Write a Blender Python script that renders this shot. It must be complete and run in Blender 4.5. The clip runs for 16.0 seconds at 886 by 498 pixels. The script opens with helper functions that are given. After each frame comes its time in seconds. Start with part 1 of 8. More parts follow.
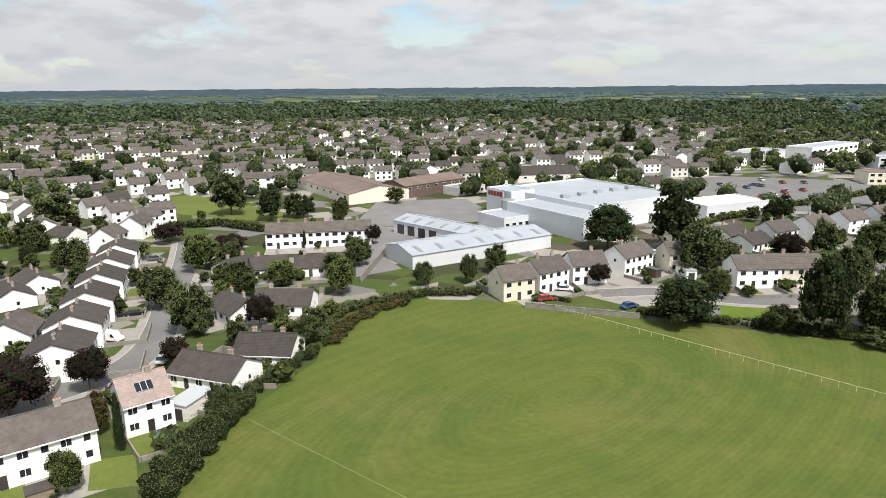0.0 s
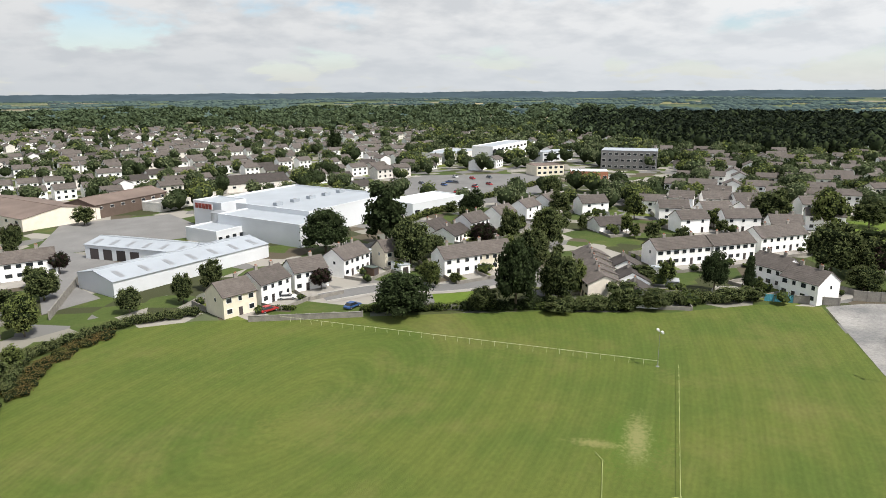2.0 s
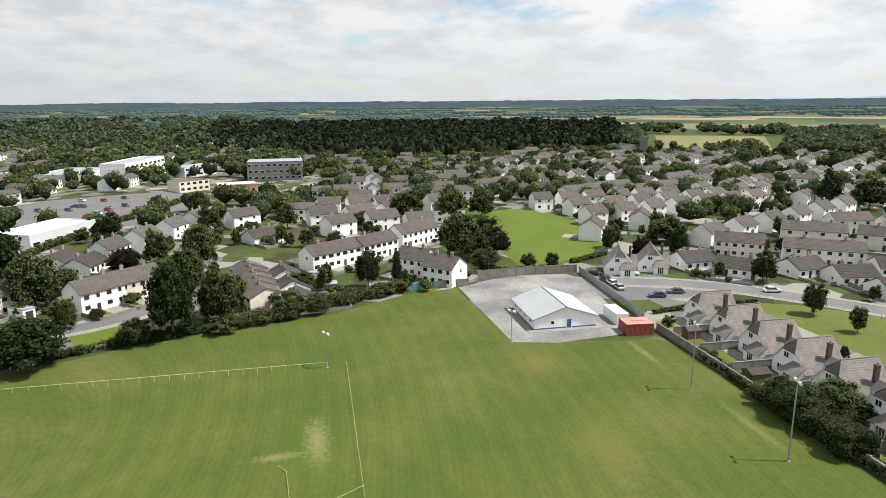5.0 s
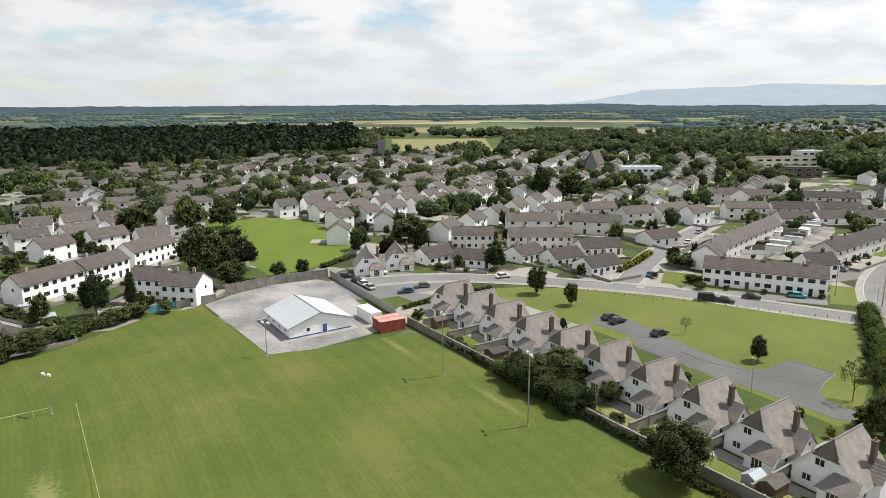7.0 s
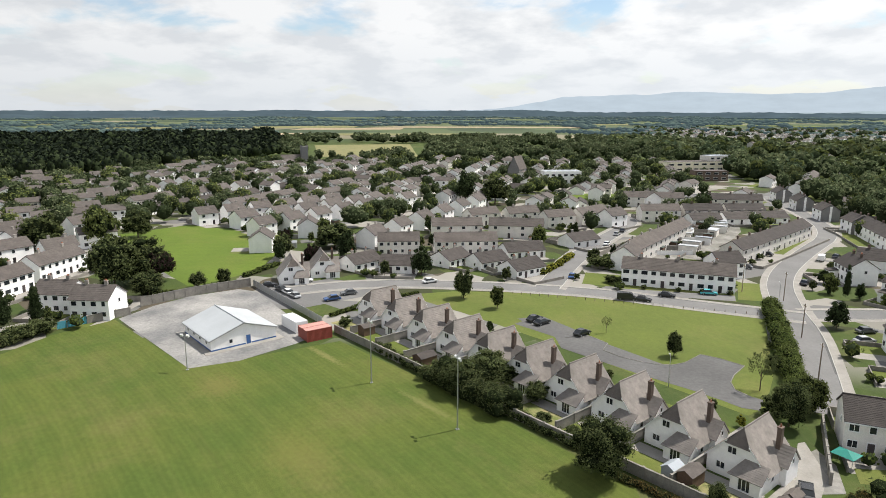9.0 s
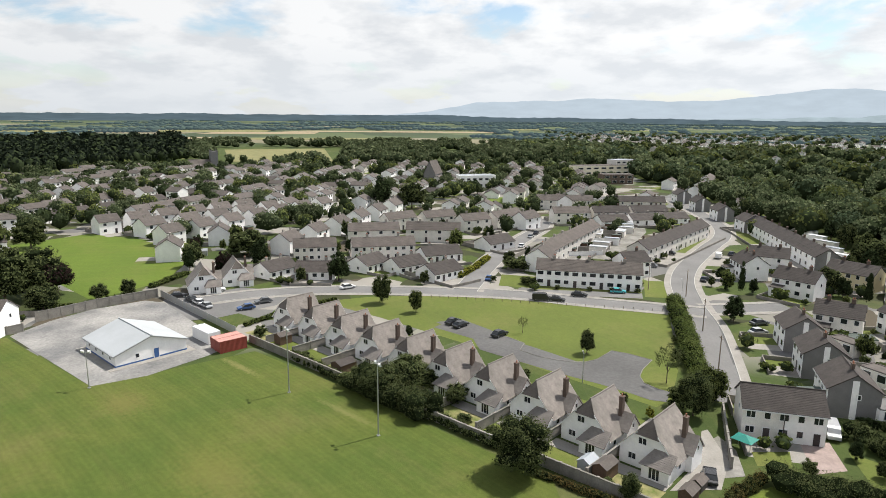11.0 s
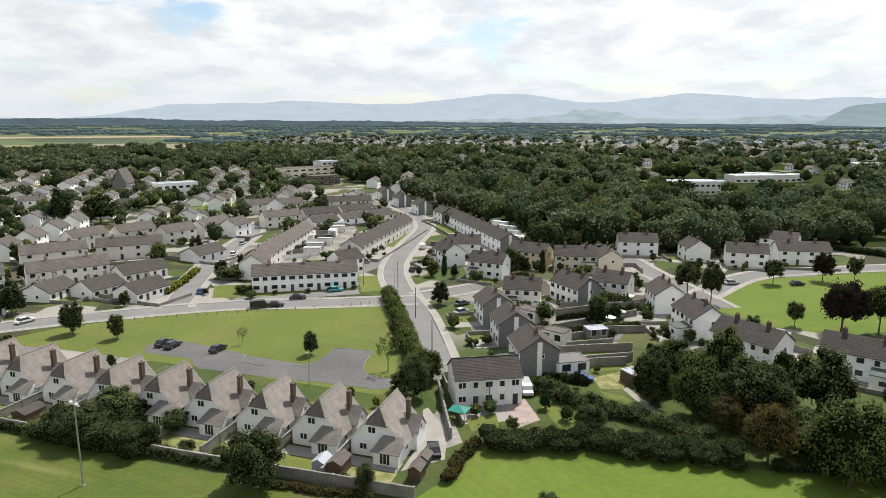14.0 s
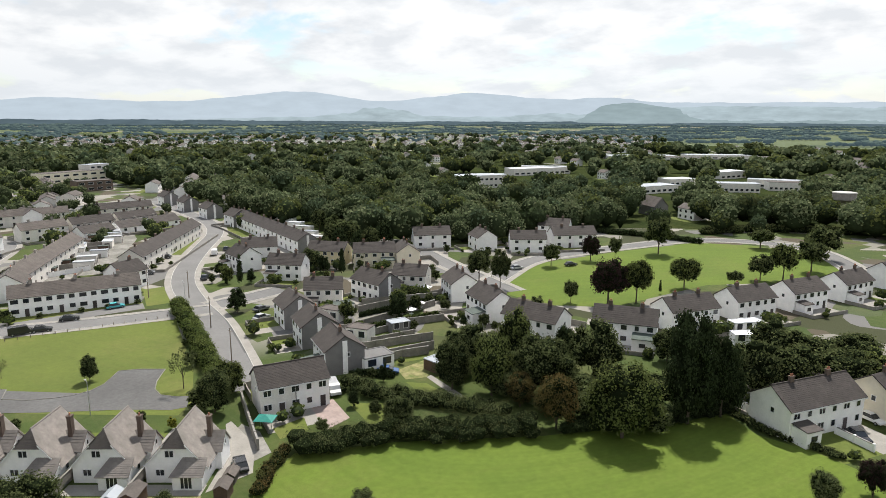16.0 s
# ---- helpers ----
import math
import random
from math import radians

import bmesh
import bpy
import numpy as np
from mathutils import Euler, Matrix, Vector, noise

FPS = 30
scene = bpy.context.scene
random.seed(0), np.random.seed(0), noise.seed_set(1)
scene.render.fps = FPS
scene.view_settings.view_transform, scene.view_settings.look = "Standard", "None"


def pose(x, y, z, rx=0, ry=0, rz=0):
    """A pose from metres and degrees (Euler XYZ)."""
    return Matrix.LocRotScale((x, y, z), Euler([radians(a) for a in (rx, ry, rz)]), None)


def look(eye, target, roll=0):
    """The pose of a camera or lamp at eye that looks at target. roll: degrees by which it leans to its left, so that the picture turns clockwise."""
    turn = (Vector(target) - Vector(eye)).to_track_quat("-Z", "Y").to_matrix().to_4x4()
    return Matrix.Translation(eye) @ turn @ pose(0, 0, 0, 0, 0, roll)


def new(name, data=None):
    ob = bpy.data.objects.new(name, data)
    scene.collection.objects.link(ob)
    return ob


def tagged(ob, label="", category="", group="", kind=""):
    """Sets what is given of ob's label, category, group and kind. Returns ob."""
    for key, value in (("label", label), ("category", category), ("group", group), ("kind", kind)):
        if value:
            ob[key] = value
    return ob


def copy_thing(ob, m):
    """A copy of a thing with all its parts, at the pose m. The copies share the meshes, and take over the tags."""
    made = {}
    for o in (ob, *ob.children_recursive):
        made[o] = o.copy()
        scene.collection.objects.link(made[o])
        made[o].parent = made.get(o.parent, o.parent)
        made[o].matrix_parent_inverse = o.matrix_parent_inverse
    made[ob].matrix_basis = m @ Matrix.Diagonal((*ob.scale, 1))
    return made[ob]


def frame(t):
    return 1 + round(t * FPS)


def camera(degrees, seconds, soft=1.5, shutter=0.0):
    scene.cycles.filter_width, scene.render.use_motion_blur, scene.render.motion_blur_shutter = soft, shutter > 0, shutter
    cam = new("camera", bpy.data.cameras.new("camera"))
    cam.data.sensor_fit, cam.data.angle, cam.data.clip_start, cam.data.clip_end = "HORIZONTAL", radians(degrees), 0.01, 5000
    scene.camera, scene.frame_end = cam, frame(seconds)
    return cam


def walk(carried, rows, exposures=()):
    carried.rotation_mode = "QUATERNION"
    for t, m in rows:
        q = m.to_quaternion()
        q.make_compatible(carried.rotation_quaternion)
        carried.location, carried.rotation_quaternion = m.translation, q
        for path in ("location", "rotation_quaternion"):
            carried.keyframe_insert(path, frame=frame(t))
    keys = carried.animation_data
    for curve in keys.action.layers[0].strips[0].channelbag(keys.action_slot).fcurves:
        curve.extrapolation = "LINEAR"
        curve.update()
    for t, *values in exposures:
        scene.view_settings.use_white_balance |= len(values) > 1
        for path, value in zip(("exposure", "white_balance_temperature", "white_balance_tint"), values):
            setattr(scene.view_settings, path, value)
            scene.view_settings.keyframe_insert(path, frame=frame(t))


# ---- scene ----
EXPO = 0.27
cam = camera(68.32, 16.0, soft=0.75)
PATH = [
    (0.0, pose(0.0, 0.0, 50.0, 76.029, 0.429, 0.000)),
    (0.5, pose(0.0, 0.0, 50.0, 76.080, 0.465, -6.779)),
    (1.0, pose(0.0, 0.0, 50.0, 76.140, 0.367, -13.455)),
    (1.5, pose(0.0, 0.0, 50.0, 76.267, 0.374, -19.654)),
    (2.0, pose(0.0, 0.0, 50.0, 76.397, 0.371, -25.007)),
    (2.5, pose(0.0, 0.0, 50.0, 76.520, 0.352, -30.145)),
    (3.0, pose(0.0, 0.0, 50.0, 76.632, 0.322, -35.208)),
    (5.5, pose(0.0, 0.0, 50.0, 77.228, 0.451, -61.028)),
    (6.0, pose(0.0, 0.0, 50.0, 77.291, 0.445, -67.137)),
    (6.5, pose(0.0, 0.0, 50.0, 77.385, 0.396, -72.453)),
    (7.0, pose(0.0, 0.0, 50.0, 77.465, 0.277, -77.474)),
    (7.5, pose(0.0, 0.0, 50.0, 77.581, 0.327, -81.466)),
    (8.0, pose(0.0, 0.0, 50.0, 77.681, 0.246, -82.173)),
    (8.2, pose(0.0, 0.0, 50.0, 77.728, 0.193, -82.467)),
    (10.5, pose(0.0, 0.0, 50.0, 78.276, -0.356, -88.854)),
    (11.0, pose(0.0, 0.0, 50.0, 78.356, -0.431, -91.303)),
    (11.5, pose(0.0, 0.0, 50.0, 78.421, -0.466, -93.779)),
    (12.0, pose(0.0, 0.0, 50.0, 78.467, -0.489, -96.268)),
    (12.5, pose(0.0, 0.0, 50.0, 78.555, -0.465, -100.096)),
    (13.0, pose(0.0, 0.0, 50.0, 78.622, -0.382, -105.412)),
    (13.5, pose(0.0, 0.0, 50.0, 78.681, -0.270, -110.858)),
    (14.0, pose(0.0, 0.0, 50.0, 78.689, -0.198, -116.514)),
    (14.5, pose(0.0, 0.0, 50.0, 78.650, -0.158, -121.979)),
    (15.0, pose(0.0, 0.0, 50.0, 78.634, -0.112, -125.955)),
    (15.5, pose(0.0, 0.0, 50.0, 78.585, -0.107, -130.438)),
    (16.0, pose(0.0, 0.0, 50.0, 78.589, -0.135, -134.398)),
]
walk(cam, PATH, [(0.0, EXPO), (16.0, EXPO)])

# ---------------------------------------------------------------- light
SUN_AZ = math.atan2(0.51, -0.86)          # clockwise from +y, towards the sun
SUN_EL = radians(58.0)
world = bpy.data.worlds.new("sky")
scene.world = world
world.use_nodes = True


def sky_world():
    nt = world.node_tree
    nt.nodes.clear()
    n, l = nt.nodes.new, nt.links.new
    out = n("ShaderNodeOutputWorld")
    sky = n("ShaderNodeTexSky")
    sky.sky_type, sky.sun_disc, sky.sun_elevation, sky.sun_rotation = "NISHITA", False, SUN_EL, SUN_AZ
    sky.altitude, sky.air_density, sky.dust_density = 60, 1.0, 0.6
    bg_sky = n("ShaderNodeBackground")
    bg_sky.inputs["Strength"].default_value = 0.115
    l(sky.outputs[0], bg_sky.inputs["Color"])
    tc = n("ShaderNodeTexCoord")
    sep = n("ShaderNodeSeparateXYZ")
    l(tc.outputs["Generated"], sep.inputs[0])
    # a flat cloud deck: direction divided by its height above the horizon
    up = n("ShaderNodeMath"); up.operation = "MAXIMUM"; up.inputs[1].default_value = 0.0
    l(sep.outputs["Z"], up.inputs[0])
    off = n("ShaderNodeMath"); off.operation = "ADD"; off.inputs[1].default_value = 0.26
    l(up.outputs[0], off.inputs[0])
    dx = n("ShaderNodeMath"); dx.operation = "DIVIDE"
    dy = n("ShaderNodeMath"); dy.operation = "DIVIDE"
    l(sep.outputs["X"], dx.inputs[0]); l(off.outputs[0], dx.inputs[1])
    l(sep.outputs["Y"], dy.inputs[0]); l(off.outputs[0], dy.inputs[1])
    comb = n("ShaderNodeCombineXYZ")
    l(dx.outputs[0], comb.inputs[0]); l(dy.outputs[0], comb.inputs[1])
    big = n("ShaderNodeTexNoise"); big.inputs["Scale"].default_value = 1.9; big.inputs["Detail"].default_value = 9; big.inputs["Roughness"].default_value = 0.56
    big.inputs["Distortion"].default_value = 0.25
    l(comb.outputs[0], big.inputs["Vector"])
    # cover grows towards the horizon, where the deck is seen edge on
    cover = n("ShaderNodeMapRange"); cover.inputs["From Min"].default_value = 0.2; cover.inputs["From Max"].default_value = 0.7
    cover.inputs["To Min"].default_value = 0.15; cover.inputs["To Max"].default_value = 0.07
    l(up.outputs[0], cover.inputs["Value"])
    add = n("ShaderNodeMath"); add.operation = "ADD"
    l(big.outputs["Fac"], add.inputs[0]); l(cover.outputs[0], add.inputs[1])
    mask = n("ShaderNodeMapRange"); mask.interpolation_type = "SMOOTHSTEP"
    mask.inputs["From Min"].default_value = 0.47; mask.inputs["From Max"].default_value = 0.63
    l(add.outputs[0], mask.inputs["Value"])
    # grey undersides
    shade = n("ShaderNodeTexNoise"); shade.inputs["Scale"].default_value = 3.6; shade.inputs["Detail"].default_value = 10; shade.inputs["Roughness"].default_value = 0.55
    l(comb.outputs[0], shade.inputs["Vector"])
    ramp = n("ShaderNodeValToRGB")
    ramp.color_ramp.elements[0].position, ramp.color_ramp.elements[0].color = 0.38, (0.73, 0.757, 0.79, 1)
    ramp.color_ramp.elements[1].position, ramp.color_ramp.elements[1].color = 0.57, (0.93, 0.94, 0.95, 1)
    l(shade.outputs["Fac"], ramp.inputs[0])
    # thin bright veil low down
    veil = n("ShaderNodeMapRange"); veil.inputs["From Min"].default_value = 0.0; veil.inputs["From Max"].default_value = 0.11
    veil.inputs["To Min"].default_value = 0.8; veil.inputs["To Max"].default_value = 0.0
    l(up.outputs[0], veil.inputs["Value"])
    vmix = n("ShaderNodeMix"); vmix.data_type = "RGBA"; vmix.inputs["B"].default_value = (0.72, 0.765, 0.81, 1)
    l(veil.outputs[0], vmix.inputs["Factor"]); l(ramp.outputs[0], vmix.inputs["A"])
    bg_cloud = n("ShaderNodeBackground"); bg_cloud.inputs["Strength"].default_value = CLOUD
    l(vmix.outputs["Result"], bg_cloud.inputs["Color"])
    # clouds towards the sun are brighter
    aim = n("ShaderNodeVectorMath"); aim.operation = "DOT_PRODUCT"
    aim.inputs[1].default_value = (math.sin(SUN_AZ), math.cos(SUN_AZ), 0.0)
    l(tc.outputs["Generated"], aim.inputs[0])
    glow = n("ShaderNodeMapRange"); glow.inputs["From Min"].default_value, glow.inputs["From Max"].default_value = -1.0, 1.0
    glow.inputs["To Min"].default_value, glow.inputs["To Max"].default_value = CLOUD * 0.78, CLOUD * 1.10
    l(aim.outputs["Value"], glow.inputs["Value"]); l(glow.outputs[0], bg_cloud.inputs["Strength"])
    cap = n("ShaderNodeMath"); cap.operation = "MAXIMUM"
    l(mask.outputs[0], cap.inputs[0]); l(veil.outputs[0], cap.inputs[1])
    mix = n("ShaderNodeMixShader")
    l(cap.outputs[0], mix.inputs[0]); l(bg_sky.outputs[0], mix.inputs[1]); l(bg_cloud.outputs[0], mix.inputs[2])
    l(mix.outputs[0], out.inputs["Surface"])


CLOUD = 0.85
sky_world()
sun = bpy.data.lights.new("sun", "SUN")
sun.energy, sun.angle, sun.color = 4.9, radians(0.6), (1.0, 0.95, 0.885)
sun_ob = new("sun", sun)
sun_dir = Vector((math.sin(SUN_AZ) * math.cos(SUN_EL), math.cos(SUN_AZ) * math.cos(SUN_EL), math.sin(SUN_EL)))
sun_ob.matrix_world = look(sun_dir * 300, (0, 0, 0))

# ---------------------------------------------------------------- materials
def material(name, colour, rough=0.8, metal=0.0, grain=0.0, grain_scale=3.0, stain=0.0, stain_scale=0.15, bump=0.0, bump_scale=8.0,
             second=None, per_object=0.0, spec=0.3, coords="Object"):
    """A surface with two scales of variation, and a shift of its own for each object."""
    m = bpy.data.materials.new(name)
    m.use_nodes = True
    nt = m.node_tree
    n, l = nt.nodes.new, nt.links.new
    b = nt.nodes["Principled BSDF"]
    b.inputs["Roughness"].default_value, b.inputs["Metallic"].default_value = rough, metal
    b.inputs["Specular IOR Level"].default_value = spec
    tc = n("ShaderNodeTexCoord")
    geo = n("ShaderNodeNewGeometry")
    vec = geo.outputs["Position"] if coords == "World" else tc.outputs["Object"]
    col = n("ShaderNodeRGB"); col.outputs[0].default_value = (*colour, 1)
    last = col.outputs[0]
    if second:
        st = n("ShaderNodeTexNoise"); st.inputs["Scale"].default_value = stain_scale; st.inputs["Detail"].default_value = 5; st.inputs["Roughness"].default_value = 0.6
        l(vec, st.inputs["Vector"])
        mr = n("ShaderNodeMapRange"); mr.inputs["From Min"].default_value = 0.38; mr.inputs["From Max"].default_value = 0.64
        l(st.outputs["Fac"], mr.inputs["Value"])
        mx = n("ShaderNodeMix"); mx.data_type = "RGBA"; mx.inputs["B"].default_value = (*second, 1)
        l(mr.outputs[0], mx.inputs["Factor"]); l(last, mx.inputs["A"])
        last = mx.outputs["Result"]
    factors = []
    if grain:
        g = n("ShaderNodeTexNoise"); g.inputs["Scale"].default_value = grain_scale; g.inputs["Detail"].default_value = 6; g.inputs["Roughness"].default_value = 0.65
        l(vec, g.inputs["Vector"])
        factors.append((g.outputs["Fac"], grain))
    if stain:
        g = n("ShaderNodeTexNoise"); g.inputs["Scale"].default_value = stain_scale * 1.7; g.inputs["Detail"].default_value = 4
        l(vec, g.inputs["Vector"])
        factors.append((g.outputs["Fac"], stain))
    if per_object:
        oi = n("ShaderNodeObjectInfo")
        factors.append((oi.outputs["Random"], per_object))
    for f, amount in factors:
        mr = n("ShaderNodeMapRange"); mr.inputs["From Min"].default_value = 0.25 if f.name == "Fac" else 0.0; mr.inputs["From Max"].default_value = 0.75 if f.name == "Fac" else 1.0
        mr.inputs["To Min"].default_value, mr.inputs["To Max"].default_value = 1 - amount, 1 + amount
        l(f, mr.inputs["Value"])
        mu = n("ShaderNodeVectorMath"); mu.operation = "SCALE"
        l(last, mu.inputs[0]); l(mr.outputs[0], mu.inputs["Scale"])
        last = mu.outputs[0]
    l(last, b.inputs["Base Color"])
    if bump:
        bn = n("ShaderNodeTexNoise"); bn.inputs["Scale"].default_value = bump_scale; bn.inputs["Detail"].default_value = 5
        l(vec, bn.inputs["Vector"])
        bp = n("ShaderNodeBump"); bp.inputs["Strength"].default_value = bump; bp.inputs["Distance"].default_value = 0.05
        l(bn.outputs["Fac"], bp.inputs["Height"]); l(bp.outputs[0], b.inputs["Normal"])
    return m


def leaf_material(name, colour, tip, translucent=0.25):
    m = material(name, colour, 0.95, second=tip, stain_scale=0.35, grain=0.25, grain_scale=2.0, per_object=0.2, spec=0.03)
    nt = m.node_tree
    n, l = nt.nodes.new, nt.links.new
    b = nt.nodes["Principled BSDF"]
    source = b.inputs["Base Color"].links[0].from_socket
    isl = n("ShaderNodeNewGeometry")
    mr = n("ShaderNodeMapRange"); mr.inputs["To Min"].default_value, mr.inputs["To Max"].default_value = 0.72, 1.28
    l(isl.outputs["Random Per Island"], mr.inputs["Value"])
    mu = n("ShaderNodeVectorMath"); mu.operation = "SCALE"
    l(source, mu.inputs[0]); l(mr.outputs[0], mu.inputs["Scale"])
    l(mu.outputs[0], b.inputs["Base Color"])
    tr = n("ShaderNodeBsdfTranslucent"); l(mu.outputs[0], tr.inputs["Color"])
    mix = n("ShaderNodeMixShader"); mix.inputs[0].default_value = translucent
    l(b.outputs[0], mix.inputs[1]); l(tr.outputs[0], mix.inputs[2])
    l(mix.outputs[0], nt.nodes["Material Output"].inputs["Surface"])
    return m


def grass_material(name, a, b_col, dry, stripes=0.0, centre=(0, 0), turn=0.0, worn=()):
    """Mown turf: patches, dry streaks along the mower's lines and fine blades."""
    m = bpy.data.materials.new(name); m.use_nodes = True
    nt = m.node_tree
    n, l = nt.nodes.new, nt.links.new
    b = nt.nodes["Principled BSDF"]
    b.inputs["Roughness"].default_value = 0.9; b.inputs["Specular IOR Level"].default_value = 0.15
    geo = n("ShaderNodeNewGeometry")
    mp = n("ShaderNodeMapping"); mp.inputs["Rotation"].default_value = (0, 0, radians(turn)); mp.vector_type = "TEXTURE"
    mp.inputs["Location"].default_value = (centre[0], centre[1], 0)
    l(geo.outputs["Position"], mp.inputs["Vector"])
    def noise_of(scale, detail=5, vec=None, stretch=None, rough=0.6):
        t = n("ShaderNodeTexNoise"); t.inputs["Scale"].default_value = scale; t.inputs["Detail"].default_value = detail; t.inputs["Roughness"].default_value = rough
        v = vec or mp.outputs[0]
        if stretch:
            s = n("ShaderNodeVectorMath"); s.operation = "MULTIPLY"; s.inputs[1].default_value = stretch
            l(v, s.inputs[0]); v = s.outputs[0]
        l(v, t.inputs["Vector"])
        return t.outputs["Fac"]
    def spread(s, lo, hi, to0=0.0, to1=1.0):
        r = n("ShaderNodeMapRange"); r.inputs["From Min"].default_value, r.inputs["From Max"].default_value = lo, hi
        r.inputs["To Min"].default_value, r.inputs["To Max"].default_value = to0, to1
        l(s, r.inputs["Value"]); return r.outputs[0]
    def blend(fac, x, colour):
        k = n("ShaderNodeMix"); k.data_type = "RGBA"; l(fac, k.inputs["Factor"]); l(x, k.inputs["A"]); k.inputs["B"].default_value = (*colour, 1)
        return k.outputs["Result"]
    def scaled(x, fac):
        k = n("ShaderNodeVectorMath"); k.operation = "SCALE"; l(x, k.inputs[0]); l(fac, k.inputs["Scale"]); return k.outputs[0]
    base = n("ShaderNodeRGB"); base.outputs[0].default_value = (*a, 1)
    c = blend(spread(noise_of(0.05, 6), 0.4, 0.62), base.outputs[0], b_col)
    c = blend(spread(noise_of(0.035, 7, stretch=(1, 1, 1), rough=0.7), 0.52, 0.72, 0, 0.75), c, dry)
    c = blend(spread(noise_of(0.5, 6, stretch=(0.06, 1, 1)), 0.5, 0.75, 0, 0.2), c, dry)
    c = scaled(c, spread(noise_of(0.9, 7, rough=0.75), 0.3, 0.7, 0.86, 1.14))
    c = scaled(c, spread(noise_of(9.0, 4, rough=0.7), 0.3, 0.7, 0.82, 1.18))
    if stripes:
        w = n("ShaderNodeTexWave"); w.wave_type = "RINGS"; w.rings_direction = "SPHERICAL"
        w.inputs["Scale"].default_value = 0.085; w.inputs["Distortion"].default_value = 3.5; w.inputs["Detail"].default_value = 2; w.inputs["Detail Scale"].default_value = 0.3
        s = n("ShaderNodeVectorMath"); s.operation = "MULTIPLY"; s.inputs[1].default_value = (0.45, 1, 1)
        l(mp.outputs[0], s.inputs[0]); l(s.outputs[0], w.inputs["Vector"])
        c = scaled(c, spread(w.outputs["Fac"], 0, 1, 1 - stripes * 0.7, 1 + stripes * 0.7))
        thin = n("ShaderNodeTexWave"); thin.wave_type = "RINGS"; thin.rings_direction = "SPHERICAL"
        thin.inputs["Scale"].default_value = 0.33; thin.inputs["Distortion"].default_value = 5.0; thin.inputs["Detail"].default_value = 3; thin.inputs["Detail Scale"].default_value = 0.25
        l(s.outputs[0], thin.inputs["Vector"])
        c = scaled(c, spread(thin.outputs["Fac"], 0, 1, 1 - stripes * 0.75, 1 + stripes * 0.75))
    # scuffed patches: x, y, half length, half width, turn, colour, strength
    for wx, wy, hl, hw, wt, wc, ws in worn:
        wm = n("ShaderNodeMapping"); wm.vector_type = "TEXTURE"
        wm.inputs["Location"].default_value, wm.inputs["Rotation"].default_value, wm.inputs["Scale"].default_value = (wx, wy, 0), (0, 0, radians(wt)), (hl, hw, 1)
        l(geo.outputs["Position"], wm.inputs["Vector"])
        ln = n("ShaderNodeVectorMath"); ln.operation = "LENGTH"; l(wm.outputs[0], ln.inputs[0])
        ad = n("ShaderNodeMath"); ad.operation = "MULTIPLY_ADD"; ad.inputs[1].default_value = 2.6
        l(noise_of(1.3, 8, rough=0.85), ad.inputs[0]); l(ln.outputs["Value"], ad.inputs[2])
        c = blend(spread(ad.outputs[0], 1.95, 1.45, 0, ws), c, wc)
    l(c, b.inputs["Base Color"])
    bp = n("ShaderNodeBump"); bp.inputs["Strength"].default_value = 0.5; bp.inputs["Distance"].default_value = 0.06
    l(noise_of(6.0, 6), bp.inputs["Height"]); l(bp.outputs[0], b.inputs["Normal"])
    return m


def glass_material(name):
    m = bpy.data.materials.new(name); m.use_nodes = True
    b = m.node_tree.nodes["Principled BSDF"]
    b.inputs["Base Color"].default_value = (0.02, 0.024, 0.028, 1)
    b.inputs["Roughness"].default_value = 0.08
    b.inputs["Specular IOR Level"].default_value = 0.6
    return m


WEAR = ((61.0, 65.8, 17, 8.5, 47, (0.055, 0.105, 0.014), 0.75), (62.5, 67.0, 13, 3.6, 47, (0.25, 0.225, 0.10), 0.6), (56.0, 68.4, 6.5, 2.1, 140, (0.24, 0.215, 0.09), 0.55),
        (136.0, 101.0, 5.0, 2.0, -40, (0.30, 0.265, 0.14), 0.8), (108, 53, 11, 7, 30, (0.16, 0.135, 0.045), 0.5), (85, 30, 16, 9, 40, (0.155, 0.14, 0.04), 0.4), (20, 92, 16, 12, 0, (0.15, 0.145, 0.04), 0.35),
        (125, 38, 14, 1.6, 46, (0.20, 0.18, 0.07), 0.6), (104, 14, 14, 1.4, 46, (0.19, 0.18, 0.07), 0.5))
field_grass = grass_material("mown_field", (0.087, 0.108, 0.022), (0.065, 0.095, 0.018), (0.128, 0.122, 0.040), 0.05, (20, 100), 40, WEAR)
lawn_grass = grass_material("lawn", (0.112, 0.138, 0.030), (0.094, 0.120, 0.027), (0.157, 0.148, 0.052), 0.0, (0, 0), 20)
bright_grass = grass_material("bright_turf", (0.105, 0.150, 0.022), (0.090, 0.135, 0.020), (0.13, 0.145, 0.035), 0.03, (60, -90), 70)
meadow = grass_material("hay_meadow", (0.20, 0.19, 0.085), (0.17, 0.17, 0.075), (0.25, 0.21, 0.11))
stubble = grass_material("stubble_field", (0.32, 0.255, 0.165), (0.28, 0.23, 0.145), (0.35, 0.28, 0.18))
rough_grass = grass_material("rough_ground", (0.060, 0.085, 0.020), (0.045, 0.068, 0.018), (0.13, 0.12, 0.05))


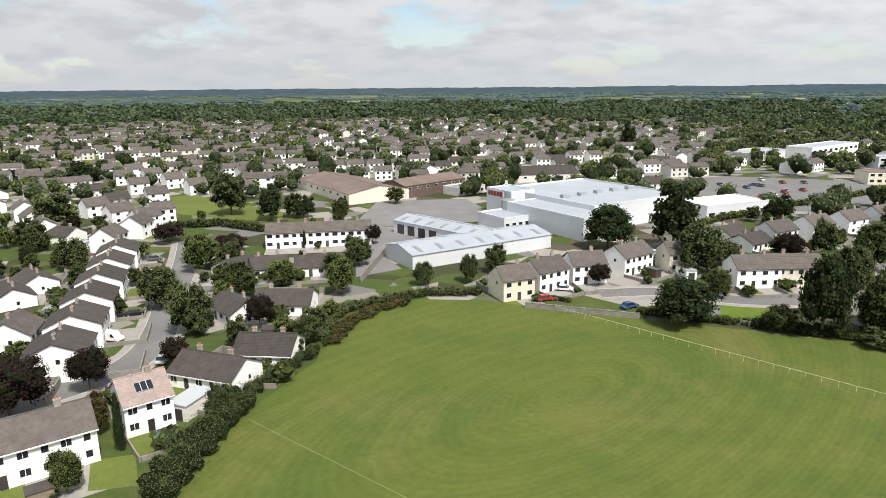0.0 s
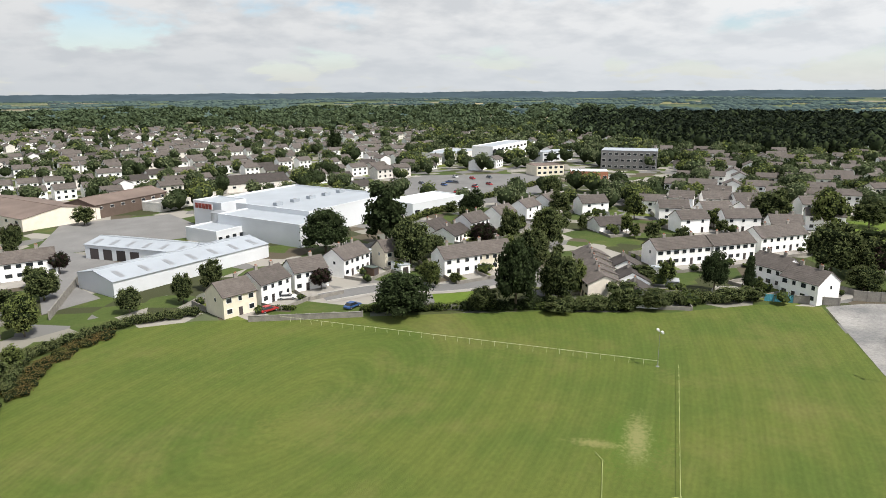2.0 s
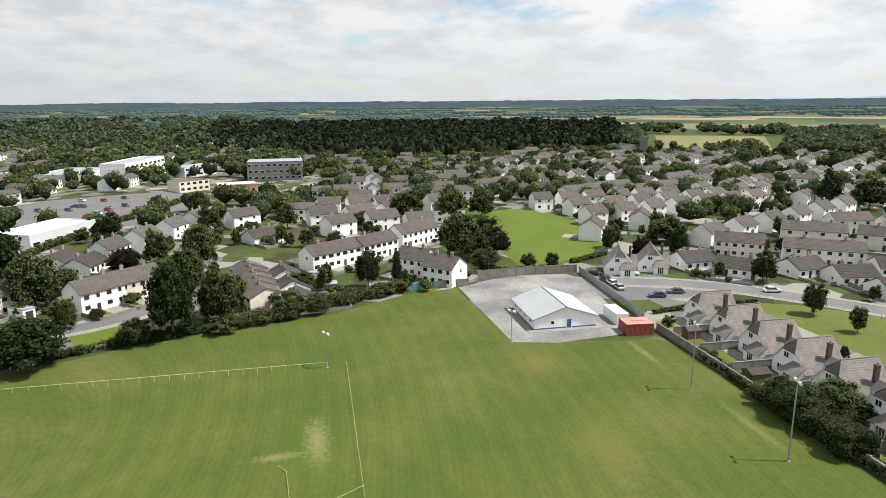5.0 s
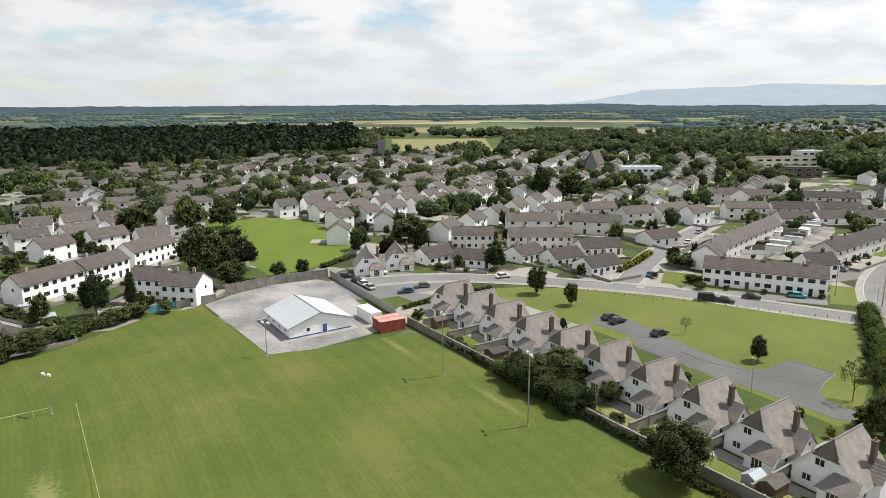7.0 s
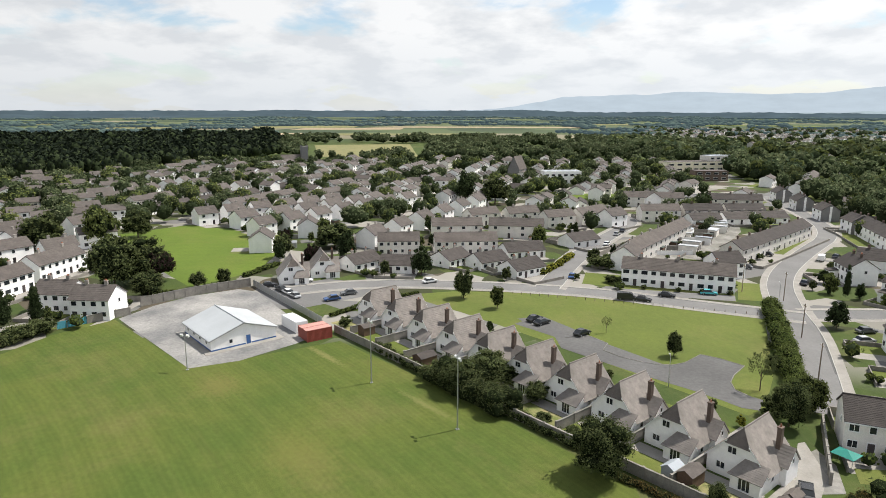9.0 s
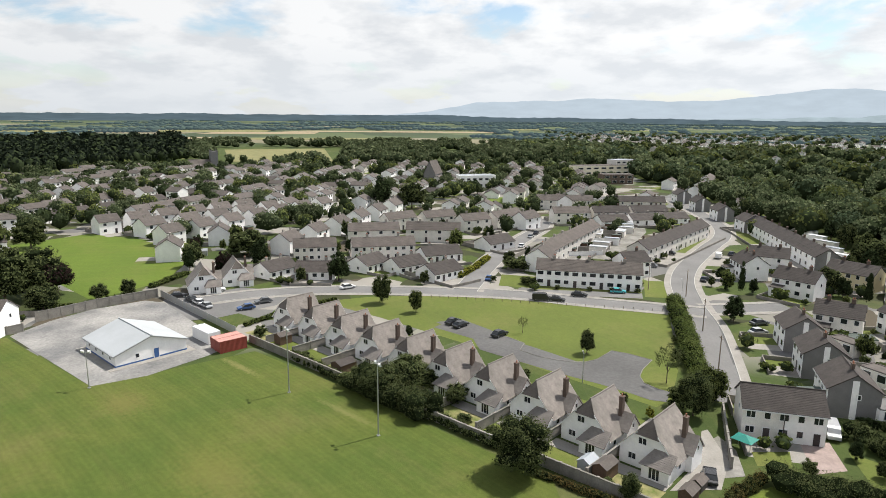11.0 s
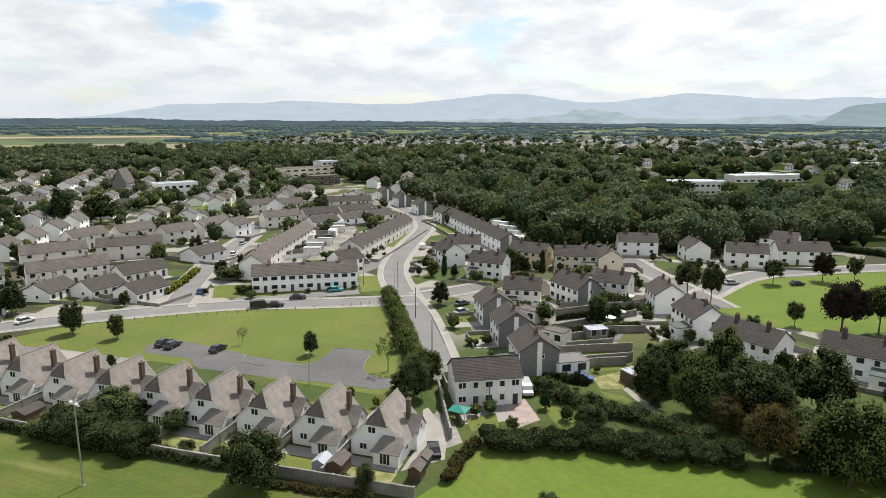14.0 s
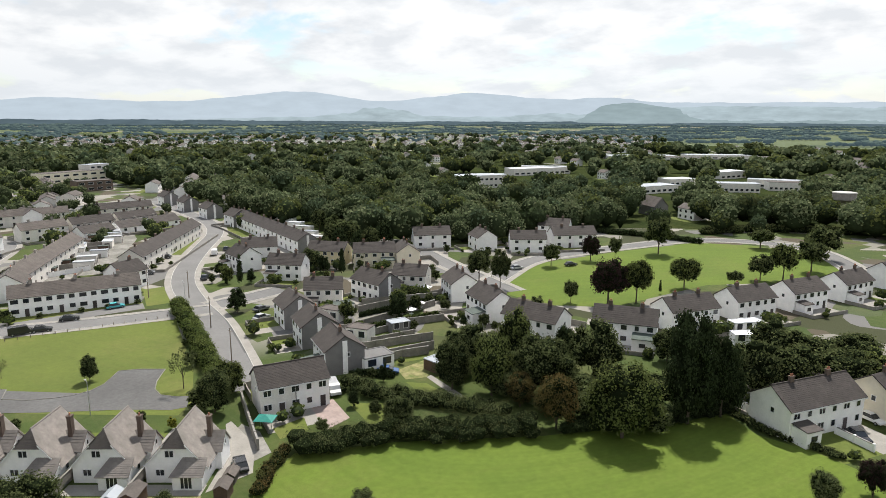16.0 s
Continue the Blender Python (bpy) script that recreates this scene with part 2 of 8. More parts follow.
def farmland():
    """Ground: garden soil and rough grass, giving way to a patchwork of farm fields far out."""
    m = rough_grass.copy(); m.name = "farmland"
    nt = m.node_tree; n, l = nt.nodes.new, nt.links.new
    b = nt.nodes["Principled BSDF"]
    near = b.inputs["Base Color"].links[0].from_socket
    g = n("ShaderNodeNewGeometry")
    sc = n("ShaderNodeVectorMath"); sc.operation = "MULTIPLY"; sc.inputs[1].default_value = (1, 1, 0); l(g.outputs["Position"], sc.inputs[0])
    v = n("ShaderNodeTexVoronoi"); v.inputs["Scale"].default_value = 0.0045; l(sc.outputs[0], v.inputs["Vector"])
    pick = n("ShaderNodeSeparateColor"); l(v.outputs["Color"], pick.inputs[0])
    r = n("ShaderNodeValToRGB"); r.color_ramp.interpolation = "CONSTANT"
    r.color_ramp.elements[0].color = (0.060, 0.082, 0.040, 1)
    r.color_ramp.elements[1].position, r.color_ramp.elements[1].color = 0.3, (0.085, 0.110, 0.050, 1)
    for p, c in ((0.5, (0.050, 0.070, 0.037, 1)), (0.72, (0.20, 0.18, 0.12, 1)), (0.80, (0.10, 0.12, 0.06, 1))):
        e = r.color_ramp.elements.new(p); e.color = c
    l(pick.outputs[0], r.inputs[0])
    # yards, drives and soil between the houses
    yv = n("ShaderNodeTexVoronoi"); yv.inputs["Scale"].default_value = 0.11; l(sc.outputs[0], yv.inputs["Vector"])
    yp = n("ShaderNodeSeparateColor"); l(yv.outputs["Color"], yp.inputs[0])
    yr = n("ShaderNodeValToRGB"); yr.color_ramp.interpolation = "CONSTANT"
    yr.color_ramp.elements[0].color = (0.045, 0.050, 0.022, 1)
    yr.color_ramp.elements[1].position, yr.color_ramp.elements[1].color = 0.25, (0.27, 0.255, 0.225, 1)
    for p, c in ((0.5, (0.15, 0.147, 0.14, 1)), (0.72, (0.085, 0.072, 0.05, 1)), (0.86, (0.21, 0.20, 0.17, 1))):
        e = yr.color_ramp.elements.new(p); e.color = c
    l(yp.outputs[0], yr.inputs[0])
    yk = n("ShaderNodeMapRange"); yk.inputs["From Min"].default_value, yk.inputs["From Max"].default_value = 0.36, 0.38; l(yp.outputs[1], yk.inputs["Value"])
    ln = n("ShaderNodeVectorMath"); ln.operation = "LENGTH"; l(sc.outputs[0], ln.inputs[0])
    yd = n("ShaderNodeMapRange"); yd.inputs["From Min"].default_value, yd.inputs["From Max"].default_value = 135, 150; l(ln.outputs["Value"], yd.inputs["Value"])
    yo = n("ShaderNodeMapRange"); yo.inputs["From Min"].default_value, yo.inputs["From Max"].default_value = 660, 620; l(ln.outputs["Value"], yo.inputs["Value"])
    yz = n("ShaderNodeMath"); yz.operation = "MULTIPLY"; l(yo.outputs[0], yz.inputs[0]); l(yd.outputs[0], yz.inputs[1])
    ym = n("ShaderNodeMath"); ym.operation = "MULTIPLY"; l(yk.outputs[0], ym.inputs[0]); l(yz.outputs[0], ym.inputs[1])
    yx = n("ShaderNodeMix"); yx.data_type = "RGBA"; l(ym.outputs[0], yx.inputs["Factor"]); l(near, yx.inputs["A"]); l(yr.outputs[0], yx.inputs["B"])
    near = yx.outputs["Result"]
    mr = n("ShaderNodeMapRange"); mr.inputs["From Min"].default_value, mr.inputs["From Max"].default_value = 1000, 1250; l(ln.outputs["Value"], mr.inputs["Value"])
    mx = n("ShaderNodeMix"); mx.data_type = "RGBA"; l(mr.outputs[0], mx.inputs["Factor"]); l(near, mx.inputs["A"]); l(r.outputs[0], mx.inputs["B"])
    l(mx.outputs["Result"], b.inputs["Base Color"])
    return m


farm_ground = farmland()
worn_turf = material("worn_turf", (0.26, 0.23, 0.11), 0.95, grain=0.3, grain_scale=1.2, second=(0.10, 0.13, 0.03), stain_scale=0.35, bump=0.4, coords="World")
asphalt = material("asphalt", (0.150, 0.148, 0.143), 0.9, grain=0.14, grain_scale=1.6, stain=0.16, stain_scale=0.06, bump=0.2, coords="World")
pale_road = material("worn_concrete_road", (0.170, 0.167, 0.161), 0.9, grain=0.12, grain_scale=1.5, stain=0.14, stain_scale=0.07, bump=0.2, coords="World")
gravel = material("gravel_yard", (0.30, 0.29, 0.27), 0.95, grain=0.28, grain_scale=1.6, second=(0.15, 0.15, 0.148), stain_scale=0.07, stain=0.12, bump=0.5, coords="World")
paving = material("concrete_paving", (0.27, 0.255, 0.228), 0.9, grain=0.12, stain=0.15, stain_scale=0.2, bump=0.2, coords="World")
kerb_stone = material("kerb_concrete", (0.42, 0.41, 0.38), 0.9, grain=0.15, stain=0.1)
white_render = material("white_render", (0.90, 0.89, 0.87), 0.85, grain=0.05, stain=0.07, stain_scale=0.35, bump=0.15, bump_scale=14, per_object=0.05)
cream_render = material("cream_render", (0.72, 0.66, 0.53), 0.85, grain=0.05, stain=0.08, stain_scale=0.35, bump=0.15, bump_scale=14, per_object=0.06)
stack_render = material("weathered_stack_render", (0.31, 0.285, 0.255), 0.9, grain=0.15, grain_scale=5, stain=0.15, stain_scale=0.5, bump=0.3, per_object=0.1)
shell_render = material("pale_cream_render", (0.78, 0.71, 0.60), 0.85, grain=0.05, stain=0.08, stain_scale=0.35, bump=0.15, bump_scale=14, per_object=0.04)
grey_render = material("pebbledash", (0.72, 0.69, 0.64), 0.9, grain=0.12, grain_scale=6, stain=0.1, stain_scale=0.4, bump=0.4, bump_scale=25, per_object=0.12)
dark_render = material("dark_pebbledash", (0.20, 0.195, 0.19), 0.9, grain=0.12, grain_scale=6, stain=0.12, stain_scale=0.4, bump=0.4, bump_scale=25, per_object=0.1)
yellow_render = material("yellow_render", (0.70, 0.61, 0.40), 0.85, grain=0.05, stain=0.08, bump=0.15)
roof_grey = material("grey_roof_tiles", (0.098, 0.085, 0.076), 0.85, grain=0.22, grain_scale=1.6, stain=0.22, stain_scale=0.3, bump=0.3, bump_scale=6, per_object=0.14)
roof_dark = material("dark_roof_tiles", (0.058, 0.050, 0.045), 0.85, grain=0.22, grain_scale=1.6, stain=0.22, stain_scale=0.3, bump=0.3, bump_scale=6, per_object=0.14)
roof_brown = material("brown_roof_tiles", (0.100, 0.086, 0.076), 0.85, grain=0.22, grain_scale=1.6, stain=0.22, stain_scale=0.3, bump=0.3, bump_scale=6, per_object=0.14)
roof_pink = material("pinkish_roof_tiles", (0.30, 0.235, 0.21), 0.85, grain=0.18, grain_scale=1.6, stain=0.16, stain_scale=0.3, bump=0.3, bump_scale=6)
roof_pale = material("weathered_concrete_tiles", (0.225, 0.202, 0.182), 0.9, grain=0.26, grain_scale=1.8, second=(0.180, 0.163, 0.146), stain=0.16, stain_scale=0.45, bump=0.3, bump_scale=6, per_object=0.07)
roof_hung = material("dark_hung_tiles", (0.125, 0.108, 0.095), 0.85, grain=0.2, grain_scale=1.5, stain=0.15, bump=0.3, per_object=0.1)
brick_brown = material("brown_brick", (0.125, 0.092, 0.074), 0.9, grain=0.2, grain_scale=4, stain=0.15, bump=0.3, per_object=0.1)
white_paint = material("white_paint", (0.78, 0.78, 0.77), 0.55, grain=0.03, stain=0.05)
window_glass = glass_material("window_glass")
door_paint = material("dark_door_paint", (0.06, 0.05, 0.05), 0.45, per_object=0.5)
blue_paint = material("blue_paint", (0.05, 0.12, 0.30), 0.5, grain=0.05)
metal_grey = material("galvanised_steel", (0.42, 0.43, 0.44), 0.45, 0.7, grain=0.08)
clad_white = material("white_cladding", (0.64, 0.66, 0.68), 0.55, grain=0.03, stain=0.06, stain_scale=0.08, per_object=0.03)
clad_grey = material("pale_grey_roof_sheet", (0.33, 0.36, 0.39), 0.5, grain=0.05, stain=0.10, stain_scale=0.06, coords="World")
roof_sheet = material("club_roof_sheet", (0.40, 0.42, 0.43), 0.6, grain=0.05, stain=0.07, stain_scale=0.12)
rust_roof = material("brown_sheet_roof", (0.155, 0.118, 0.098), 0.75, grain=0.15, stain=0.25, stain_scale=0.07, coords="World")
red_steel = material("red_container_paint", (0.26, 0.060, 0.045), 0.6, grain=0.12, stain=0.15, stain_scale=0.6)
pink_steel = material("sun_faded_red_paint", (0.50, 0.27, 0.23), 0.75, grain=0.12, stain=0.15, stain_scale=0.6)
block_wall = material("concrete_block", (0.23, 0.215, 0.19), 0.95, grain=0.18, grain_scale=3, stain=0.22, stain_scale=0.4, bump=0.35, coords="World")
timber = material("weathered_timber", (0.20, 0.16, 0.12), 0.9, grain=0.25, grain_scale=3, per_object=0.25)
shed_wood = material("shed_timber", (0.115, 0.075, 0.052), 0.85, grain=0.2, grain_scale=4, per_object=0.2)
teal_paint = material("teal_paint", (0.02, 0.20, 0.16), 0.6, grain=0.1)
sky_paint = material("blue_hoarding", (0.10, 0.36, 0.46), 0.6, grain=0.15, stain=0.2)
bark = material("bark", (0.10, 0.078, 0.058), 0.95, grain=0.3, grain_scale=5, bump=0.6)
# shade inside crowns and hedges, put into the colour of their inner lumps
shade_core = material("shade_dark_inner_foliage", (0.013, 0.018, 0.008), 1.0, grain=0.5, grain_scale=1.2, spec=0.0, coords="World")
# darker green for the lumps of far crowns: shade painted behind the leaf sprays
wood_shade_core = material("shaded_woodland_foliage", (0.031, 0.042, 0.020), 1.0, grain=0.4, grain_scale=0.8, spec=0.0, coords="World")
# undergrowth green, kept dark so that gaps in the wood read as shade
undergrowth = material("shade_dark_undergrowth", (0.026, 0.036, 0.014), 1.0, grain=0.4, grain_scale=0.5, second=(0.045, 0.055, 0.020), stain_scale=0.05, spec=0.0, bump=0.6, bump_scale=0.6, coords="World")
garage_felt = material("green_roof_felt", (0.085, 0.105, 0.092), 0.9, grain=0.15, stain=0.2, stain_scale=0.6)
yard_concrete = material("worn_yard_concrete", (0.25, 0.24, 0.22), 0.95, grain=0.25, grain_scale=1.0, second=(0.15, 0.145, 0.12), stain_scale=0.12, stain=0.2, bump=0.3, coords="World")
dark_tarmac = material("estate_tarmac", (0.105, 0.103, 0.100), 0.9, grain=0.2, grain_scale=1.2, stain=0.2, stain_scale=0.05, coords="World")
tyre_rubber = material("tyre_rubber", (0.02, 0.02, 0.02), 0.85, grain=0.1)
terracotta = material("terracotta", (0.35, 0.15, 0.09), 0.85, grain=0.1, per_object=0.15)
leaves_green = leaf_material("broad_leaves", (0.082, 0.102, 0.040), (0.128, 0.142, 0.060))
leaves_light = leaf_material("light_leaves", (0.105, 0.132, 0.040), (0.155, 0.170, 0.060))
leaves_dark = leaf_material("dark_evergreen", (0.030, 0.044, 0.019), (0.050, 0.066, 0.027), 0.12)
leaves_copper = leaf_material("copper_leaves", (0.030, 0.018, 0.019), (0.044, 0.026, 0.024))
leaves_gold = leaf_material("golden_privet", (0.24, 0.23, 0.035), (0.16, 0.18, 0.035))
leaves_rust = leaf_material("dry_bramble", (0.13, 0.090, 0.035), (0.085, 0.090, 0.030))
leaves_hedge = leaf_material("hedge_leaves", (0.078, 0.106, 0.030), (0.118, 0.142, 0.042))
leaves_wood = leaf_material("woodland_leaves", (0.088, 0.116, 0.056), (0.160, 0.178, 0.094), 0.25)
# leaf green with a little bluish distance haze mixed into the colour
leaves_far_hazed = leaf_material("haze_tinted_leaves", (0.062, 0.090, 0.050), (0.090, 0.115, 0.062), 0.15)
# dark spruce, darkened further in colour for a cloud's shadow on the wood
leaves_spruce_shadowed = leaf_material("cloud_shadowed_spruce_needles", (0.014, 0.021, 0.014), (0.022, 0.029, 0.017), 0.08)

rail_paint = material("yellowed_white_paint", (0.58, 0.60, 0.40), 0.7, grain=0.15)
faded_rope = material("faded_yellow_rope", (0.42, 0.45, 0.20), 0.8, grain=0.15)

# ---------------------------------------------------------------- building blocks
def pieces(bm, verts, faces):
    vs = [bm.verts.new(v) for v in verts]
    return [bm.faces.new([vs[i] for i in f]) for f in faces]


BOX = [(0, 3, 2, 1), (4, 5, 6, 7), (0, 1, 5, 4), (1, 2, 6, 5), (2, 3, 7, 6), (3, 0, 4, 7)]


def box(bm, x0, x1, y0, y1, z0, z1):
    return pieces(bm, [(x0, y0, z0), (x1, y0, z0), (x1, y1, z0), (x0, y1, z0), (x0, y0, z1), (x1, y0, z1), (x1, y1, z1), (x0, y1, z1)], BOX)


def slab(bm, a, b, c, d, thick):
    """A sheet a-b-c-d (counter-clockwise from above) with its thickness below it."""
    down = Vector((0, 0, -thick))
    top = [Vector(p) for p in (a, b, c, d)]
    return pieces(bm, [p + down for p in top] + top, BOX)


def rod(bm, a, b, r0, r1=None, sides=8):
    a, b = Vector(a), Vector(b)
    r1 = r0 if r1 is None else r1
    q = (b - a).to_track_quat("Z", "Y")
    ring = [Vector((math.cos(i * math.tau / sides), math.sin(i * math.tau / sides), 0)) for i in range(sides)]
    vs = [a + q @ (v * r0) for v in ring] + [b + q @ (v * r1) for v in ring]
    fs = [(i, (i + 1) % sides, sides + (i + 1) % sides, sides + i) for i in range(sides)]
    return pieces(bm, vs, fs + [tuple(range(sides))[::-1], tuple(range(sides, 2 * sides))])


def mesh_of(name, bm, *mats):
    me = bpy.data.meshes.new(name)
    bm.normal_update()
    bm.to_mesh(me)
    bm.free()
    for m in mats:
        me.materials.append(m)
    return me


def child(name, me, parent, m=None, label=""):
    ob = new(name, me)
    ob.parent = parent
    if m is not None:
        ob.matrix_basis = m
    return tagged(ob, label)


def part(name, bm, mat, parent, label="", m=None):
    return child(name, mesh_of(name, bm, mat), parent, m, label)


def thing(name, x, y, turn=0.0, z=0.0):
    ob = new(name)
    ob.empty_display_size = 0.3
    ob.matrix_basis = pose(x, y, z, 0, 0, turn)
    return ob


CACHE = {}


def cached(key, make):
    if key not in CACHE:
        CACHE[key] = make()
    return CACHE[key]


# ---------------------------------------------------------------- ground, roads, turf
def sheet(name, pts, mat, z, label, kind="structure"):
    PLOTS.append(pts)
    bm = bmesh.new()
    f = bm.faces.new([bm.verts.new((x, y, z)) for x, y in pts])
    bm.normal_update()
    if f.normal.z < 0:
        f.normal_flip()
    bmesh.ops.triangulate(bm, faces=bm.faces[:])
    ob = new(name, mesh_of(name, bm, mat))
    return tagged(ob, label, kind=kind)


ROAD_POINTS = []


def smooth_line(pts):
    """A rounded line through a few corner points."""
    p = [Vector((x, y, 0)) for x, y in pts]
    if len(p) > 2:
        for _ in range(3):
            q = [p[0]]
            for a, b in zip(p, p[1:]):
                q += [a * 0.75 + b * 0.25, a * 0.25 + b * 0.75]
            p = q + [p[-1]]
    return p


def ribbon(bm, line, left, right, z0, z1=None):
    """A band from left to right of a line (metres to its left); with z1 a raised kerb."""
    rows = []
    for i, p in enumerate(line):
        d = (line[min(i + 1, len(line) - 1)] - line[max(i - 1, 0)]).normalized()
        nrm = Vector((-d.y, d.x, 0))
        rows.append((p + nrm * left, p + nrm * right))
    for (a, b), (c, d) in zip(rows, rows[1:]):
        up = Vector((0, 0, z0 if z1 is None else z1))
        if z1 is None:
            pieces(bm, [a + up, b + up, d + up, c + up], [(0, 1, 2, 3)])
        else:
            lo = Vector((0, 0, z0))
            pieces(bm, [a + lo, b + lo, d + lo, c + lo, a + up, b + up, d + up, c + up], BOX)


def road(name, pts, width, z, label, mat=None, walk_width=1.8):
    line = smooth_line(pts)
    for p in line:
        KEEP.append((p.x, p.y, width / 2 + 6))
        ROAD_POINTS.append((p.x, p.y))
    bm = bmesh.new()
    ribbon(bm, line, width / 2, -width / 2, z)
    tagged(new(name, mesh_of(name, bm, mat or asphalt)), label, kind="structure")
    if walk_width:
        for s in (1, -1):
            bm = bmesh.new()
            a, b = width / 2, width / 2 + 0.15
            ribbon(bm, line, s * a if s < 0 else b, s * b if s < 0 else a, 0.0, z + 0.10)
            tagged(new("kerb", mesh_of("kerb", bm, kerb_stone)), "pale concrete kerb along the road", kind="structure")
            bm = bmesh.new()
            a, b = width / 2 + 0.15, width / 2 + 0.15 + walk_width
            ribbon(bm, line, s * a if s < 0 else b, s * b if s < 0 else a, z + 0.03)
            tagged(new("pavement", mesh_of("pavement", bm, paving)), "grey concrete footpath beside the road", kind="structure")


# ---------------------------------------------------------------- trees and hedges
def leaf_cards(rng, centres, normals, size, jitter=0.55):
    """Small bent leaf sprays, one to each centre, turned roughly along its normal."""
    n = len(centres)
    nr = normals + rng.normal(0, jitter, (n, 3))
    nr /= np.linalg.norm(nr, axis=1)[:, None] + 1e-9
    ref = rng.normal(0, 1, (n, 3))
    u = np.cross(nr, ref); u /= np.linalg.norm(u, axis=1)[:, None] + 1e-9
    v = np.cross(nr, u)
    s = size * rng.uniform(0.6, 1.35, (n, 1))
    a, b, c, d = centres - u * s * 0.5, centres - v * s * 0.42 + nr * s * 0.12, centres + u * s * 0.5, centres + v * s * 0.42 + nr * s * 0.12
    verts = np.stack([a, b, c, d], 1).reshape(-1, 3)
    faces = np.arange(4 * n).reshape(n, 4)
    return verts, faces


def blob(rng, centre, radius, rough=0.22, sub=2):
    """A low, uneven lump, for the shaded inside of a crown."""
    def base():
        bm = bmesh.new()
        bmesh.ops.create_icosphere(bm, subdivisions=sub, radius=1.0)
        v = np.array([q.co[:] for q in bm.verts]); fs = np.array([[x.index for x in f.verts] for f in bm.faces])
        bm.free()
        return v, fs
    v, fs = cached(("ico", sub), base)
    v = v * (1 + rng.normal(0, rough, (len(v), 1)) * 0.5)
    return v * radius + centre, fs


def joined(parts_list, name, mat):
    vs, fs, k = [], [], 0
    for v, f in parts_list:
        vs.append(v); fs += (f + k).tolist(); k += len(v)
    me = bpy.data.meshes.new(name)
    me.from_pydata(np.concatenate(vs).tolist(), [], fs)
    me.materials.append(mat)
    return me


CROWN = {  # leaves, lobes, spread of the lobes, lowest leaf (share of the height), cone-like
    "park": (leaves_green, 14, 0.72, 0.24, 0.0), "parklight": (leaves_light, 14, 0.72, 0.24, 0.0), "broad": (leaves_green, 14, 0.68, 0.03, 0.0), "light": (leaves_light, 14, 0.68, 0.03, 0.0), "dark": (leaves_dark, 14, 0.66, 0.03, 0.25),
    "copper": (leaves_copper, 13, 0.70, 0.16, 0.0), "bush": (leaves_green, 9, 0.66, 0.0, 0.0), "conifer": (leaves_dark, 8, 0.35, 0.0, 0.85),
    "sparse": (leaves_green, 9, 0.85, 0.35, 0.0), "gold": (leaves_gold, 6, 0.6, 0.0, 0.0), "rust": (leaves_rust, 8, 0.62, 0.0, 0.0),
    "brown": (leaves_rust, 10, 0.62, 0.1, 0.0)}


def crown_meshes(kind, variant, fine):
    """Trunk and crown of a tree one metre high and one metre wide: many small leafy clumps on an uneven envelope."""
    mat, lobes, spread, low, cone = CROWN[kind]
    rng = np.random.default_rng(sum(map(ord, kind)) * 7 + variant * 101 + fine)
    count = (1300, 3600, 7500)[fine]
    size = (0.066, 0.041, 0.029)[fine]
    lobes = int(lobes * (1.9, 2.9, 3.8)[fine])
    sparse = kind == "sparse"
    if sparse:
        count, size = count // 3, size * 0.9
    swell = Vector((variant * 3.7, fine * 1.3, sum(map(ord, kind)) * 0.11))
    mid, tall = low + 0.5 * (0.99 - low), 0.5 * (0.99 - low)
    bits, cores = [], []
    for i in range(lobes):
        z = -0.78 + 1.74 * (i + 0.5) / lobes
        a = i * 2.39996 + rng.uniform(-0.35, 0.35)
        w = math.sqrt(max(0.02, 1 - abs(z) ** 2.4))
        d0 = np.array([math.cos(a) * w, math.sin(a) * w, z])
        out = (1.0 + 0.30 * noise.noise(Vector(d0) * 1.6 + swell)) * (rng.uniform(0.45, 0.75) if i % 4 == 0 else rng.uniform(0.86, 1.0))
        wide = 0.5 * (spread / 0.7) * (1 - cone * (z + 1) / 2)
        rad = np.array([0.128, 0.128, 0.100]) * rng.uniform(0.7, 1.35) * (1 - 0.45 * cone * (z + 1) / 2) * (0.75 if sparse else 1.0)
        reach = np.array([max(0.02, wide - rad[0] * 0.9), max(0.02, wide - rad[0] * 0.9), tall - rad[2] * 0.8])
        c = np.array([0, 0, mid]) + d0 * reach * out
        m = count // lobes
        d = rng.normal(0, 1, (m, 3)) + d0 * 0.5 + np.array([0, 0, 0.25]); d /= np.linalg.norm(d, axis=1)[:, None]
        pts = c + d * rad * rng.uniform(0.6, 1.42, (m, 1))
        pts[:, 2] = np.maximum(pts[:, 2], low * 0.6 + 0.01)
        bits.append(leaf_cards(rng, pts, d, size))
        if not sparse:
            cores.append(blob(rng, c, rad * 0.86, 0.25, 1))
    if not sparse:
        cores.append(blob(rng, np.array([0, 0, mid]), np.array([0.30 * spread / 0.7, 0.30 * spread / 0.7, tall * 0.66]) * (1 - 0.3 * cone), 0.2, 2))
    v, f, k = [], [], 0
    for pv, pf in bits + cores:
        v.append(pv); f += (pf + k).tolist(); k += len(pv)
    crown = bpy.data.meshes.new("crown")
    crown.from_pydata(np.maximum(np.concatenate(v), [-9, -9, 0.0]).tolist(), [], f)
    # inner lumps get the shade-dark colour, the leaves their own
    crown.materials.append(mat); crown.materials.append(shade_core)
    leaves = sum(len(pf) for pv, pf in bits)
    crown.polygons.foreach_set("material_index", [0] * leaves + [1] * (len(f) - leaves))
    bm = bmesh.new()
    rod(bm, (0, 0, 0), (0.01, 0, 0.45), 0.026, 0.016, 7)
    for i in range(5):
        a = i * 1.3 + variant
